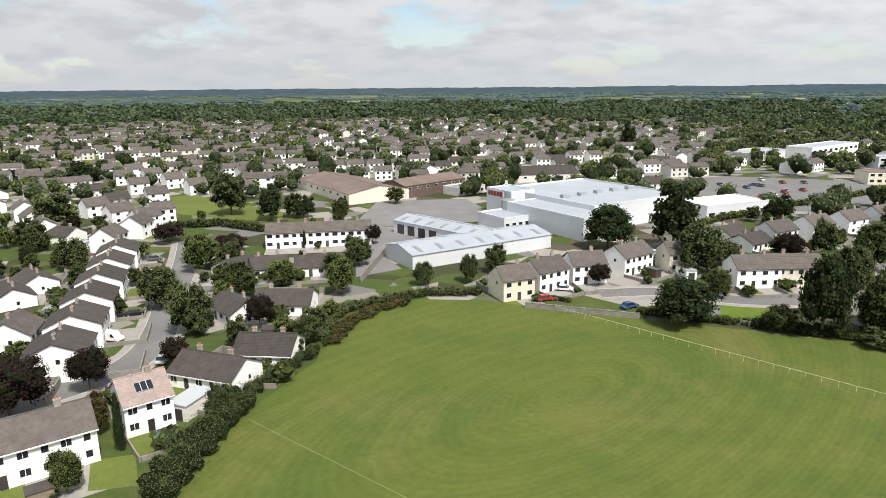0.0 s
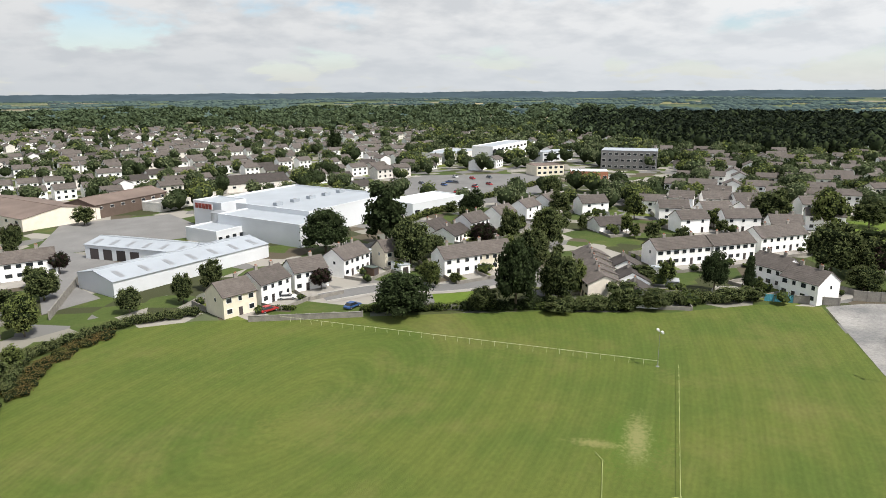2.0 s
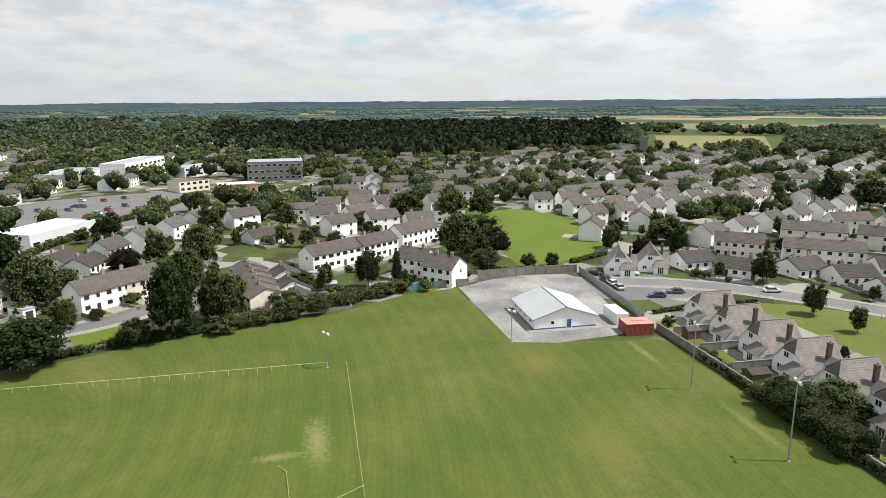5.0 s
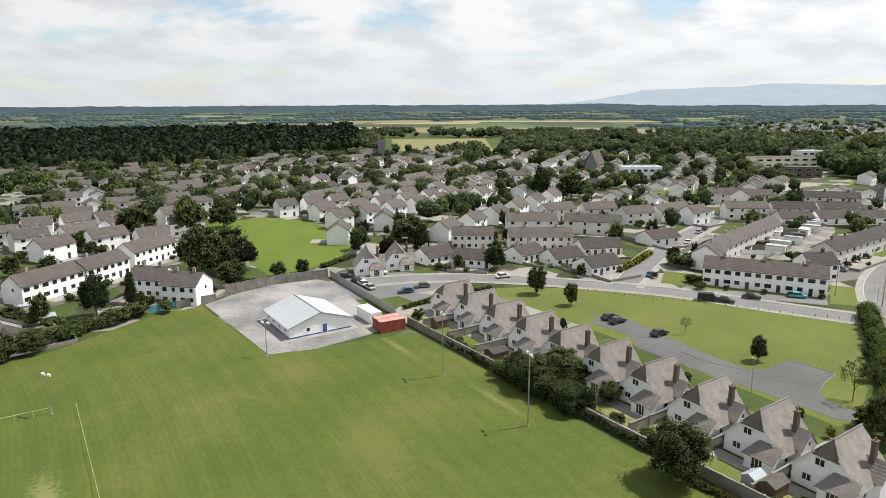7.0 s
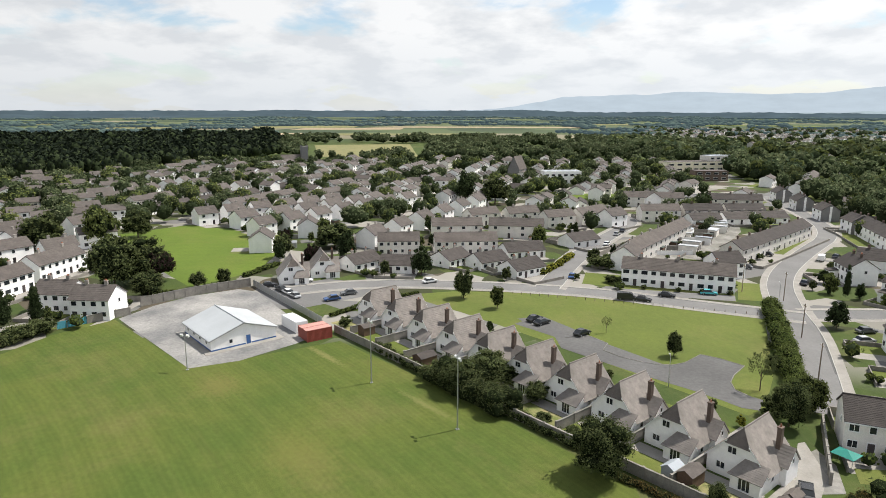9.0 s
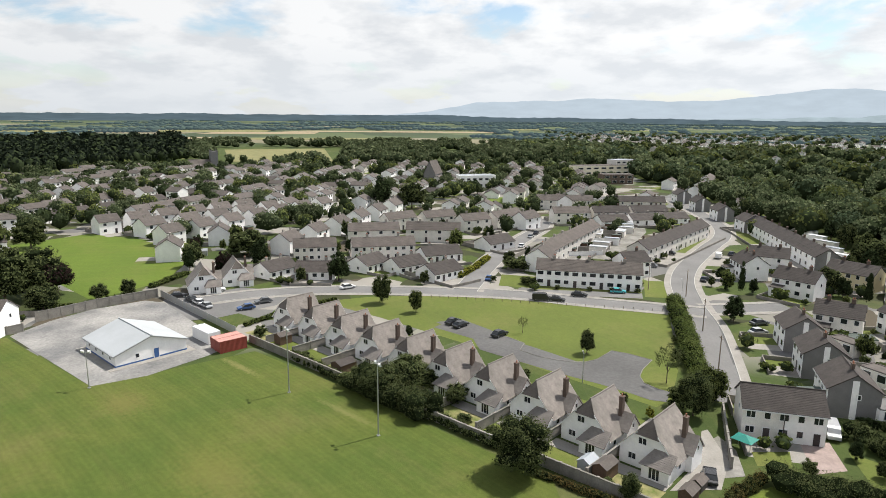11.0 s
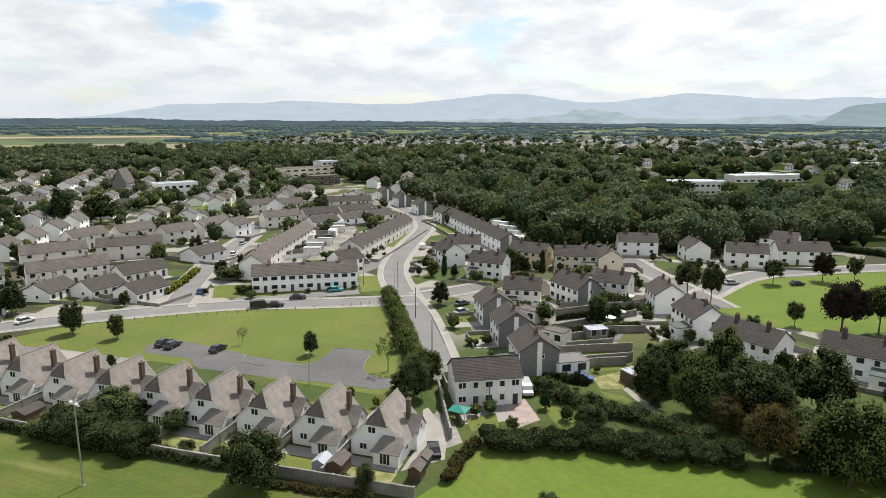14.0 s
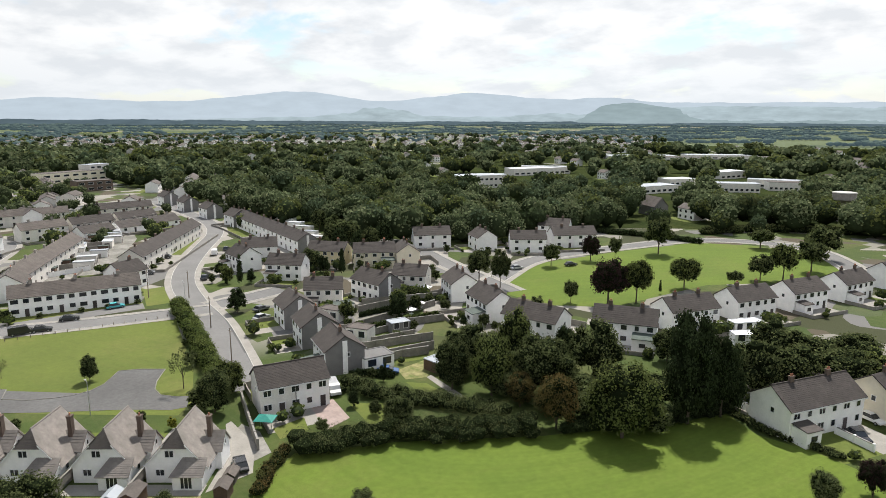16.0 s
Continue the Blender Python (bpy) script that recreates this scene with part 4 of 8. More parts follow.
    pieces(bm, [(gx, gy - 1.9, 0), (-W + 0.5, gy - 1.9, 0), (-W + 0.5, gy + 1.9, 0), (gx, gy + 1.9, 0), (gx, gy - 1.9, 2.9), (-W + 0.5, gy - 1.9, 2.9), (-W + 0.5, gy + 1.9, 2.9), (gx, gy + 1.9, 2.9), (gx, gy, 5.0), (-1.7, gy, 5.0)],
           [(1, 0, 4, 5), (3, 2, 6, 7), (0, 3, 7, 8, 4), (5, 4, 8, 9), (7, 6, 9, 8)])
    part("side_gable", bm, white_render, ob)
    for s in (-1, 1):
        bm = bmesh.new()
        p = [(gx - 0.2, gy + s * 2.15, 2.75), (-W + 0.4, gy + s * 2.15, 2.75), (-1.5, gy, 5.15), (gx - 0.2, gy, 5.15)]
        if s > 0:
            p = [p[1], p[0], p[3], p[2]]
        roof_slope(bm, *p, 7)
        part("side_roof", bm, roof_pale, ob)
    st = chimney(ob, -3.15, gy + 0.3, 2.8, 7.6, 1, brick_brown, 0.6, 0.8)
    # openings
    window(ob, 0.75, D, 3.75, 1.35, 1.15, 180, 1)
    window(ob, 2.2, D, 1.0, 1.3, 1.1, 180, 1)
    window(ob, -2.1, D + 2.0, 0.2, 1.7, 1.85, 180, 2)
    window(ob, -W, 2.6, 1.2, 0.9, 1.0, -90, 0)
    window(ob, W, 1.5, 1.2, 0.9, 1.0, 90, 0)
    window(ob, gx, gy, 2.8, 0.7, 0.9, -90, 0)
    window(ob, 1.4, -D, 1.0, 1.6, 1.2, 0, 1); window(ob, 0, -D, 3.9, 1.3, 1.1, 0, 1)
    door(ob, -1.3, -D)
    return tagged(ob, "white chalet house with steep weathered tiled roof and brick chimney", "house", "chalet houses along the field")

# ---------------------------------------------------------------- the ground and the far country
def ground_sheet():
    bm = bmesh.new()
    s = 4950
    pieces(bm, [(-s, -s, 0), (s, -s, 0), (s, s, 0), (-s, s, 0)], [(0, 1, 2, 3)])
    return tagged(new("ground", mesh_of("ground", bm, farm_ground)), "rough green ground reaching the horizon", kind="structure")


ground_sheet()
first = chalet()
for i in range(10):
    m = pose(88.0 + 6.98 * i, -34.4 + 7.25 * i, 0, 0, 0, 46.1)
    if i:
        copy_thing(first, m)
    else:
        first.matrix_basis = m

# houses on the street west of the sports field
home('semi', -56.2, 79.5, 37, 15.0)
home('semi', -46.6, 91.8, 39, 7.2, roof='pink')
home('bung', -40.3, 106.2, -19, 13.0)
home('bung', -33.3, 115.7, -5, 11.0)
home_row('wide', (-69.5, 110.0), (-94.5, 184.0), 6, 10.0, 0)
home_row('semi', (-83.3, 118.6), (-76.8, 97.2), 2, 9.0, 0)
home('bung', -105.2, 160.4, -44, 10.0)
home('bung', -103.8, 148.7, -47, 10.0)
home('bung', -46.8, 139.6, -45, 11.0)
home('bung', -36.7, 143.7, -1, 13.0)
home('bung', -57.0, 173.0, 56, 10.0)
home('bung', -48.5, 174.2, 22, 10.0)
home('bung', -35.9, 175.4, 12, 11.0)
home('terr', -40.9, 208.6, 9, 33.5)
home_row('semi', (-165.7, 253.8), (-136.8, 218.4), 3, 9.0, 0)
home('bung', -128.9, 216.4, -15, 10.0)
home_row('semi', (-140.8, 259.4), (-109.7, 235.4), 3, 9.0, 90)
home_row('semi', (-107.1, 203.4), (-106.8, 222.3), 2, 9.0, 0)
home_row('semi', (-194.5, 381.7), (-128.6, 289.4), 4, 9.0, 90)
home_row('semi', (-180.9, 380.8), (-121.1, 316.9), 4, 9.0, 90)
home('terr', -91.0, 339.1, 7, 25.8)

# houses behind the hedge on the north side of the field
home('cream', 16.4, 153.2, 23, 8.5)
home('semi', 25.4, 160.1, 34, 10.0)
home('semi', 36.9, 166.1, 12, 9.5)
home('semi', 50.8, 175.0, 36, 12.0)
home('semi', 78.8, 161.3, 4, 11.7)
home('cream', 65.3, 176.8, 10, 9.0)
home('bung', 94.2, 211.4, 34, 11.0)
home('bung', 95.8, 199.2, 34, 11.0)
home_row('semi', (106.3, 204.5), (156.3, 230.1), 4, 11.0, 0)
home('cream', 89.7, 161.8, -1, 12.0)

# stepped cluster and the estate beside the clubhouse yard
for i in range(5):
    home('step', 100.2 + 3.405 * i, 123.9 + 5.394 * i, 71.3, 7.0)
home_row('bung', (105.4, 116.5), (119.7, 137.8), 3, 8.0, 0)
home('semi', 145.5, 100.9, -89, 10.0)
home('semi', 149.1, 113.4, -89, 10.0)
home('terr', 142.2, 141.6, -9, 18.5)
home('terr', 159.2, 138.8, -6, 15.4)
home('semi', 182.3, 140.2, -5, 19.1)
home('semi', 178.9, 173.2, -12, 11.3)
home('semi', 196.1, 166.6, -23, 13.0)
home('semi', 200.6, 151.5, -33, 10.6)
home('semi', 189.8, 192.9, -31, 11.7)
home('semi', 201.5, 183.1, -18, 12.0)
home('semi', 217.1, 177.5, 1, 15.9)
home('semi', 210.8, 209.2, -49, 10.1)
home('semi', 221.9, 201.2, -33, 11.6)
home('semi', 229.5, 192.2, -26, 10.9)
home('bung', 154.1, 187.6, -9, 12.0)
home('semi', 168.8, 217.2, -8, 12.0)

# estate round the oval green
home('semi', 268.5, 114.5, -29, 10.0)
home('semi', 245.2, 174.2, -26, 10.0)
home_row('semi', (275.0, 135.5), (325.2, 91.7), 6, 9.0, 0)
home_row('semi', (281.0, 103.5), (320.6, 78.5), 4, 9.0, 0)
home_row('semi', (223.8, 89.3), (252.1, 80.8), 2, 10.0, 30)
home_row('semi', (251.5, 100.1), (336.7, 55.0), 7, 9.0, 0)
home_row('semi', (236.0, 51.3), (331.6, 18.2), 6, 10.0, 0)
home_row('bung', (302.0, 175.4), (364.4, 151.6), 5, 10.0, 0)
home_row('semi', (347.6, 172.4), (411.5, 154.7), 5, 9.0, 0)
home_row('semi', (341.0, 209.9), (401.8, 211.1), 4, 9.0, 0)

# two steep-roofed houses at the corner and the bungalows along the road
for x, y in ((183.5, 64.5), (191.5, 57.5)):
    copy_thing(first, pose(x, y, 0, 0, 0, 114))
    KEEP.append((x, y, 9))
home('bung', 201.2, 48.0, -38, 11.0)
home('bung', 199.4, 34.5, -90, 12.0)
home('bung', 209.5, 19.6, -35, 11.0)
home('bung', 207.4, 7.2, -51, 11.0)
home('bung', 198.6, -3.8, -48, 12.0)
home('bung', 224.3, -4.0, -65, 14.0)
home('bung', 245.4, -25.8, -51, 13.0)

# terraces beyond the bungalows
home('grey', 224.2, 39.3, -79, 14.4)
home('grey', 226.6, 15.8, -79, 22.1)
home('grey', 257.7, 21.6, -79, 20.2)
home('grey', 259.5, -2.4, -94, 21.6)
home('grey', 284.4, -20.1, -60, 13.8)
home('grey', 295.5, -35.0, -43, 19.5)
home('grey', 287.3, 13.0, -52, 14.8)
home('grey', 293.1, -4.4, -60, 15.5)

# terrace facing the green and the terraces running away behind it
home('terr', 188.8, -48.2, -104, 30.5, doors=True)
home('grey', 242.0, -53.7, -30, 60.7)
home('semi', 209.6, -37.4, -24, 9.0)
home('grey', 245.3, -94.2, -40, 66.9)
home('semi', 201.8, -65.1, -70, 9.0)
home_row('dark', (380.4, -149.6), (283.8, -142.9), 4, 11.0, 0)
home('dark', 243.6, -137.8, 170, 77.6)
home_row('grey', (352.7, -74.6), (348.6, -112.4), 2, 30.0, 0)
home_row('grey', (306.5, -67.7), (312.6, -106.8), 3, 18.0, 0)
home('semi', 353.4, -73.0, -172, 12.0)
home_row('bung', (299.0, -85.4), (306.9, -116.8), 3, 14.0, 0)
home('semi', 290.1, -44.5, -44, 11.0)
home('semi', 199.6, -102.0, 177, 10.0)
home('semi', 209.8, -113.7, -119, 11.8)

# houses across the road, south of the green
home('semi', 178.1, -105.9, -142, 11.5)
home('yellow', 187.0, -127.8, -147, 13.6)
home('cream', 174.2, -137.4, -125, 14.0)
home('cream', 167.2, -145.6, 151, 10.0)
home('semi', 184.8, -174.4, -123, 14.7)
home('semi', 167.3, -185.5, 155, 10.0)
home('semi', 152.7, -194.8, -134, 13.4)
home('semi', 146.3, -214.9, -125, 17.6)
home('semi', 163.8, -227.6, -155, 13.0)
home('grey', 145.2, -97.0, -127, 10.2)
home('dark', 141.3, -111.8, -178, 12.0)
home('grey', 140.4, -124.7, -147, 9.8)
home('dark', 136.4, -82.5, 165, 9.0)
home('dark', 121.2, -78.2, 161, 9.0)
home('dark', 105.2, -73.3, 161, 9.5)
pair_house = home('grey', 96.7, -56.8, -107, 11.9, detail=2, stacked=False)
bm = bmesh.new(); box(bm, 0.1, 6.02, -3.808, -3.79, 0.0, 4.95)
part("painted_half", bm, white_render, pair_house, "white painted half of the front")
bm = bmesh.new(); rod(bm, (0.05, -3.9, 0.1), (0.05, -3.9, 4.9), 0.06, 0.06, 6)
part("downpipe", bm, door_paint, pair_house)
home('semi', 124.6, -128.8, 152, 10.0)
home('semi', 106.5, -121.4, 158, 12.0)
home('semi', 89.0, -117.7, -172, 14.0)
home('semi', 73.0, -130.1, -155, 14.0)
home('semi', 68.1, -149.6, -114, 14.0)
home('semi', 61.6, -169.6, -112, 13.0)
home('semi', 54.6, -187.8, -110, 13.0)
home('semi', 48.4, -208.1, -106, 13.0)
home('semi', 42.2, -232.9, -107, 13.0)
home('semi', 30.1, -114.3, -113, 16.6, detail=2)
home('bung', 35.8, -125.5, -140, 8.0)
home('cream', 21.0, -129.7, -109, 13.0)

def kerb_line(pts):
    bm = bmesh.new()
    ribbon(bm, [Vector((x, y, 0)) for x, y in pts], 0.08, -0.08, 0.0, 0.13)
    tagged(new("kerb", mesh_of("kerb", bm, yard_concrete)), "weathered concrete kerb round the turning area", kind="structure")


# gardens and fields of mown grass
sheet('green_field', [(-31.9, 93.5), (-24.2, 114.1), (-25.1, 128.6), (-18.0, 143.9), (-6.4, 150.7), (8.6, 149.5), (32.3, 139.7), (65.1, 127.8), (86.2, 119.2), (81.4, 120.7), (107.7, 107.3), (130.5, 102.6), (142.3, 94.9), (115.1, 62.5), (133.5, 36.9), (115.4, 16.4), (94.6, -5.0), (82.8, -17.6), (40.0, -19.3), (-9.3, 24.9), (-36.1, 60.4)], field_grass, 0.030, 'mown green sports field')
sheet('green_triangle', [(172.1, 26.8), (176.3, 15.6), (177.6, -2.6), (170.1, -41.2), (163.9, -63.6), (144.1, -57.4), (122.4, -50.4), (108.8, -44.1), (105.6, -40.2), (112.7, -33.2), (121.9, -24.0), (133.2, -13.7), (144.3, -1.9), (156.8, 11.4), (165.3, 21.7)], lawn_grass, 0.020, 'mown triangular green with a few young trees')
sheet('oval_green', [(243.3, 160.9), (271.7, 141.4), (254.8, 101.8), (228.8, 82.5), (192.8, 79.4), (172.4, 91.0), (205.2, 125.2)], bright_grass, 0.020, 'bright mown green among the houses')
sheet('park_green', [(134.8, -163.9), (135.5, -181.8), (126.7, -219.6), (115.0, -256.7), (96.6, -267.3), (75.4, -265.6), (57.0, -245.0), (64.8, -214.9), (81.6, -192.4), (89.0, -150.1), (101.1, -141.4), (118.3, -140.2)], bright_grass, 0.020, 'bright mown park lawn with scattered trees')
sheet('south_field', [(74.5, -36.8), (80.6, -47.5), (72.6, -60.8), (57.8, -79.0), (45.8, -97.0), (40.6, -108.3), (33.9, -104.1), (25.8, -104.7), (16.0, -103.0), (7.4, -74.5), (34.8, -28.7), (68.6, -23.8)], bright_grass, 0.020, 'bright green mown field behind the hedge')
sheet('gravel_yard', [(143.1, 94.6), (115.1, 62.5), (120.1, 54.1), (130.9, 45.9), (138.3, 42.3), (151.2, 55.1), (170.1, 70.4), (172.1, 76.4), (163.8, 86.6), (154.1, 91.7)], gravel, 0.045, 'pale gravel yard round the clubhouse')
road('road_main', [(171.5, 62.2), (179.5, 48.1), (183.9, 28.4), (182.3, -2.7), (178.8, -26.7), (171.5, -43.2), (164.5, -63.8), (161.5, -72.4)], 7.0, 0.060, 'grey asphalt estate road', mat=pale_road)
road('road_branch', [(182.4, -10.8), (217.7, -20.7), (256.9, -35.9), (296.7, -54.9), (317.7, -53.0)], 7.0, 0.056, 'grey asphalt estate road', mat=pale_road)
road('road_hill', [(107.3, -53.6), (134.9, -63.0), (151.7, -68.2), (167.4, -70.8), (200.8, -80.3), (236.2, -102.2), (278.7, -132.6), (332.8, -142.9), (402.0, -148.7)], 6.8, 0.063, 'grey asphalt estate road', mat=pale_road)
sheet('close_turning_area', [(143.3, -10.2), (140.9, -12.7), (142.5, -18.4), (138.2, -21.7), (133.9, -20.1), (130.3, -23.3), (128.1, -26.8), (126.9, -29.9), (126.9, -32.8), (128.4, -35.6), (133.4, -40.0), (131.4, -43.4), (127.9, -47.0), (122.9, -43.4), (119.4, -41.7), (116.0, -41.4), (113.7, -42.8), (112.0, -44.9), (107.6, -42.8), (108.5, -40.0), (111.0, -37.8), (115.6, -32.8), (118.6, -29.0), (123.2, -23.5), (126.2, -20.2), (134.3, -11.4)], dark_tarmac, 0.056, 'grey asphalt turning area of the close')
kerb_line([(140.9, -12.7), (142.5, -18.4), (138.2, -21.7), (133.9, -20.1), (130.3, -23.3), (128.1, -26.8), (126.9, -29.9), (126.9, -32.8), (128.4, -35.6), (133.4, -40.0), (131.4, -43.4), (127.9, -47.0), (122.9, -43.4), (119.4, -41.7), (116.0, -41.4), (113.7, -42.8)])
sheet('close_parking', [(153.4, -2.1), (156.0, -8.4), (147.1, -15.2), (139.0, -21.0), (134.1, -19.4), (143.1, -9.6)], dark_tarmac, 0.054, 'grey asphalt parking area of the close')
road('road_close', [(151.5, -3.4), (141.2, -14.6), (130.5, -24.4), (119.7, -34.0), (110.7, -42.0)], 5.5, 0.050, 'grey asphalt estate road', mat=dark_tarmac, walk_width=0)
road('road_side', [(164.1, -73.6), (165.2, -85.9), (166.5, -97.0)], 7.0, 0.058, 'grey asphalt estate road')
road('road_park', [(129.3, -147.8), (141.4, -179.7), (138.5, -199.6), (130.8, -226.5), (120.0, -262.4), (99.9, -276.1), (77.4, -279.1), (60.0, -256.7), (47.7, -232.7)], 6.5, 0.050, 'grey asphalt estate road')
road('road_court', [(184.4, -167.2), (157.0, -155.5), (135.6, -149.6), (117.8, -143.5)], 6.5, 0.052, 'grey asphalt estate road')
road('road_west', [(-72.9, 92.3), (-66.5, 100.8), (-60.4, 107.8), (-57.6, 118.7), (-61.8, 136.1), (-67.9, 154.3), (-75.1, 183.4), (-86.7, 216.3)], 7.0, 0.060, 'grey asphalt estate road')
road('road_north', [(38.2, 154.1), (55.6, 156.0), (66.5, 148.2), (84.4, 146.5), (101.5, 152.6)], 6.5, 0.050, 'grey asphalt estate road')

# trees, nearest first
tree('copper', -67.6, 92.2, 10.9, 7.0)
tree('copper', -60.6, 102.4, 8.1, 3.7)
tree('brown', -51.7, 87.7, 7.1, 2.5)
tree('conifer', -46.0, 83.0, 9.4, 2.3)
tree('light', -48.5, 73.7, 6.2, 2.6)
tree('broad', -34.4, 91.7, 6.1, 3.3)
tree('broad', -53.2, 129.1, 11.1, 5.5)
tree('broad', -66.7, 145.7, 10.2, 5.8)
tree('light', -68.8, 177.3, 11.3, 6.1)
tree('broad', -130.9, 201.9, 10.8, 5.5)
tree('light', -51.2, 156.1, 8.5, 4.6)
tree('light', -42.3, 163.1, 7.1, 4.6)
tree('light', -25.6, 155.5, 9.5, 4.7)
tree('broad', -24.7, 182.1, 8.4, 4.9)
tree('copper', -23.4, 208.6, 6.8, 3.2)
tree('broad', -5.4, 162.2, 6.5, 3.3)
tree('broad', 6.5, 164.5, 7.7, 3.1)
tree('broad', 14.2, 174.0, 8.0, 3.8)
tree('conifer', -44.6, 203.1, 6.5, 1.5)
tree('dark', 51.6, 200.1, 14.8, 10.3)
tree('dark', 71.9, 199.5, 21.0, 10.2)
tree('broad', 69.0, 170.8, 14.5, 7.4)
tree('dark', 51.1, 133.1, 10.6, 9.4)
tree('dark', 76.5, 124.6, 18.0, 7.4)
tree('light', 66.0, 150.3, 6.9, 3.3)
tree('light', 73.8, 151.0, 2.8, 2.3)
tree('copper', 39.8, 161.1, 6.0, 3.4)
tree('broad', 80.2, 179.2, 7.4, 4.4)
tree('broad', 101.6, 188.1, 6.8, 5.7)
tree('broad', 88.0, 123.8, 13.0, 6.0)
tree('broad', 117.6, 172.4, 14.0, 6.5)
tree('broad', -105.2, 178.2, 9.7, 5.5)
tree('bush', -74.6, 140.0, 5.3, 2.9)
tree('light', -80.1, 115.0, 4.4, 3.9)
tree('bush', -28.0, 122.5, 6.5, 3.5)
tree('bush', -29.0, 116.8, 4.6, 2.3)
tree('broad', -21.4, 285.6, 7.6, 5.0)
tree('dark', -67.3, 249.5, 14.3, 6.8)
tree('broad', -86.6, 261.8, 17.2, 8.5)
tree('broad', -59.7, 254.9, 10.2, 4.6)
tree('broad', -40.7, 248.5, 8.8, 3.3)
tree('dark', -54.0, 254.6, 9.1, 4.6)
tree('broad', -140.7, 231.5, 14.3, 8.3)
tree('dark', -190.8, 344.8, 13.4, 12.0)
tree('broad', -93.1, 190.3, 6.1, 5.7)
tree('copper', -68.3, 203.8, 4.6, 6.7)
tree('copper', -91.8, 212.3, 6.7, 6.1)
tree('dark', -243.9, 369.1, 6.4, 7.7)
tree('broad', 91.2, 130.2, 10.6, 4.5)
tree('broad', 98.6, 152.2, 12.4, 5.7)
tree('light', 96.0, 128.4, 9.7, 3.6)
tree('light', 116.9, 173.8, 13.2, 5.6)
tree('broad', 69.5, 127.9, 5.8, 4.4)
tree('dark', 129.4, 115.1, 11.1, 4.8)
tree('conifer', 134.9, 109.4, 10.8, 4.4)
tree('broad', 168.3, 111.1, 15.2, 8.5)
tree('broad', 176.9, 108.0, 13.2, 8.8)
tree('copper', 177.6, 102.6, 9.2, 5.5)
tree('broad', 161.5, 97.4, 7.3, 5.1)
tree('broad', 172.6, 88.8, 4.5, 3.1)
tree('broad', 216.5, 169.3, 13.5, 9.1)
tree('light', 223.4, 151.7, 15.0, 7.1)
tree('light', 67.7, 154.5, 6.2, 3.8)
tree('bush', 100.5, 115.0, 6.4, 4.9)
tree('bush', 106.3, 111.5, 5.0, 4.2)
tree('bush', 93.4, 116.9, 3.5, 4.1)
tree('bush', 115.9, 110.9, 3.6, 3.6)
tree('bush', 126.0, 107.4, 3.7, 3.7)
tree('bush', 132.0, 105.5, 3.5, 3.4)
tree('bush', 84.8, 118.7, 3.7, 4.0)
tree('broad', 116.4, 127.9, 5.5, 5.5)
tree('copper', 100.3, 184.1, 8.5, 4.7)
tree('broad', 111.7, 186.8, 11.8, 4.8)
tree('broad', 169.3, 247.4, 13.1, 5.3)
tree('broad', 241.1, 147.2, 11.0, 7.4)
tree('dark', 148.7, 529.9, 20.8, 9.6)
tree('broad', 169.9, 12.2, 7.8, 3.2)
tree('light', 161.5, 2.9, 6.2, 2.2)
tree('broad', 131.8, -34.2, 5.5, 2.0)
tree('sparse', 116.0, -45.7, 7.7, 2.4)
tree('sparse', 145.2, -22.3, 4.2, 1.1)
tree('bush', 84.2, -13.0, 8.9, 4.8)
tree('bush', 113.8, 3.3, 6.5, 4.8)
tree('broad', 109.8, 8.6, 6.3, 4.7)
tree('bush', 115.4, 13.4, 3.0, 3.3)
tree('bush', 115.6, -1.3, 3.9, 3.8)
tree('bush', 107.7, -5.1, 3.7, 2.6)
tree('conifer', 166.5, -118.4, 10.1, 3.1)
tree('conifer', 178.5, -89.7, 10.1, 2.7)
tree('broad', 229.7, 64.1, 9.7, 8.4)
tree('dark', 353.0, 24.7, 17.0, 8.0)
tree('broad', 351.0, 8.5, 15.0, 9.2)
tree('broad', 253.9, -58.7, 7.0, 3.4)
tree('broad', 300.0, -28.7, 6.7, 2.6)
tree('broad', 102.4, -45.4, 7.9, 3.7)
tree('light', 107.7, -51.0, 6.7, 3.4)
tree('bush', 106.2, -44.2, 3.9, 2.2)
tree('gold', 101.3, -37.6, 2.1, 0.9)
tree('broad', 180.2, -116.1, 8.1, 3.8)
tree('bush', 77.3, -26.8, 4.2, 1.7)
tree('bush', 208.1, -29.1, 4.8, 4.7)
tree('park', 129.7, -178.9, 7.9, 3.5)
tree('copper', 125.4, -196.4, 9.6, 3.7)
tree('park', 119.4, -202.7, 9.0, 2.7)
tree('park', 114.4, -224.9, 13.8, 6.2)
tree('copper', 90.9, -151.9, 12.9, 6.1)
tree('parklight', 86.4, -159.0, 12.5, 4.6)
tree('parklight', 84.2, -183.0, 9.8, 5.2)
tree('park', 98.9, -146.1, 6.4, 2.5)
tree('park', 92.0, -263.8, 8.2, 5.7)
tree('park', 72.4, -210.2, 8.1, 4.5)
tree('parklight', 67.4, -215.3, 12.3, 4.8)
tree('park', 65.0, -234.3, 10.9, 5.6)
tree('park', 68.9, -258.0, 12.3, 7.1)
tree('park', 75.6, -198.7, 4.4, 2.8)
tree('conifer', 86.7, -173.1, 4.2, 1.2)
tree('broad', 86.2, -92.0, 9.0, 5.3)
tree('light', 79.6, -98.8, 12.2, 4.7)
tree('broad', 67.3, -91.6, 11.9, 6.4)
tree('broad', 65.2, -105.2, 11.5, 6.4)
tree('light', 48.6, -87.6, 12.8, 6.8)
tree('dark', 43.6, -99.8, 19.9, 6.2)
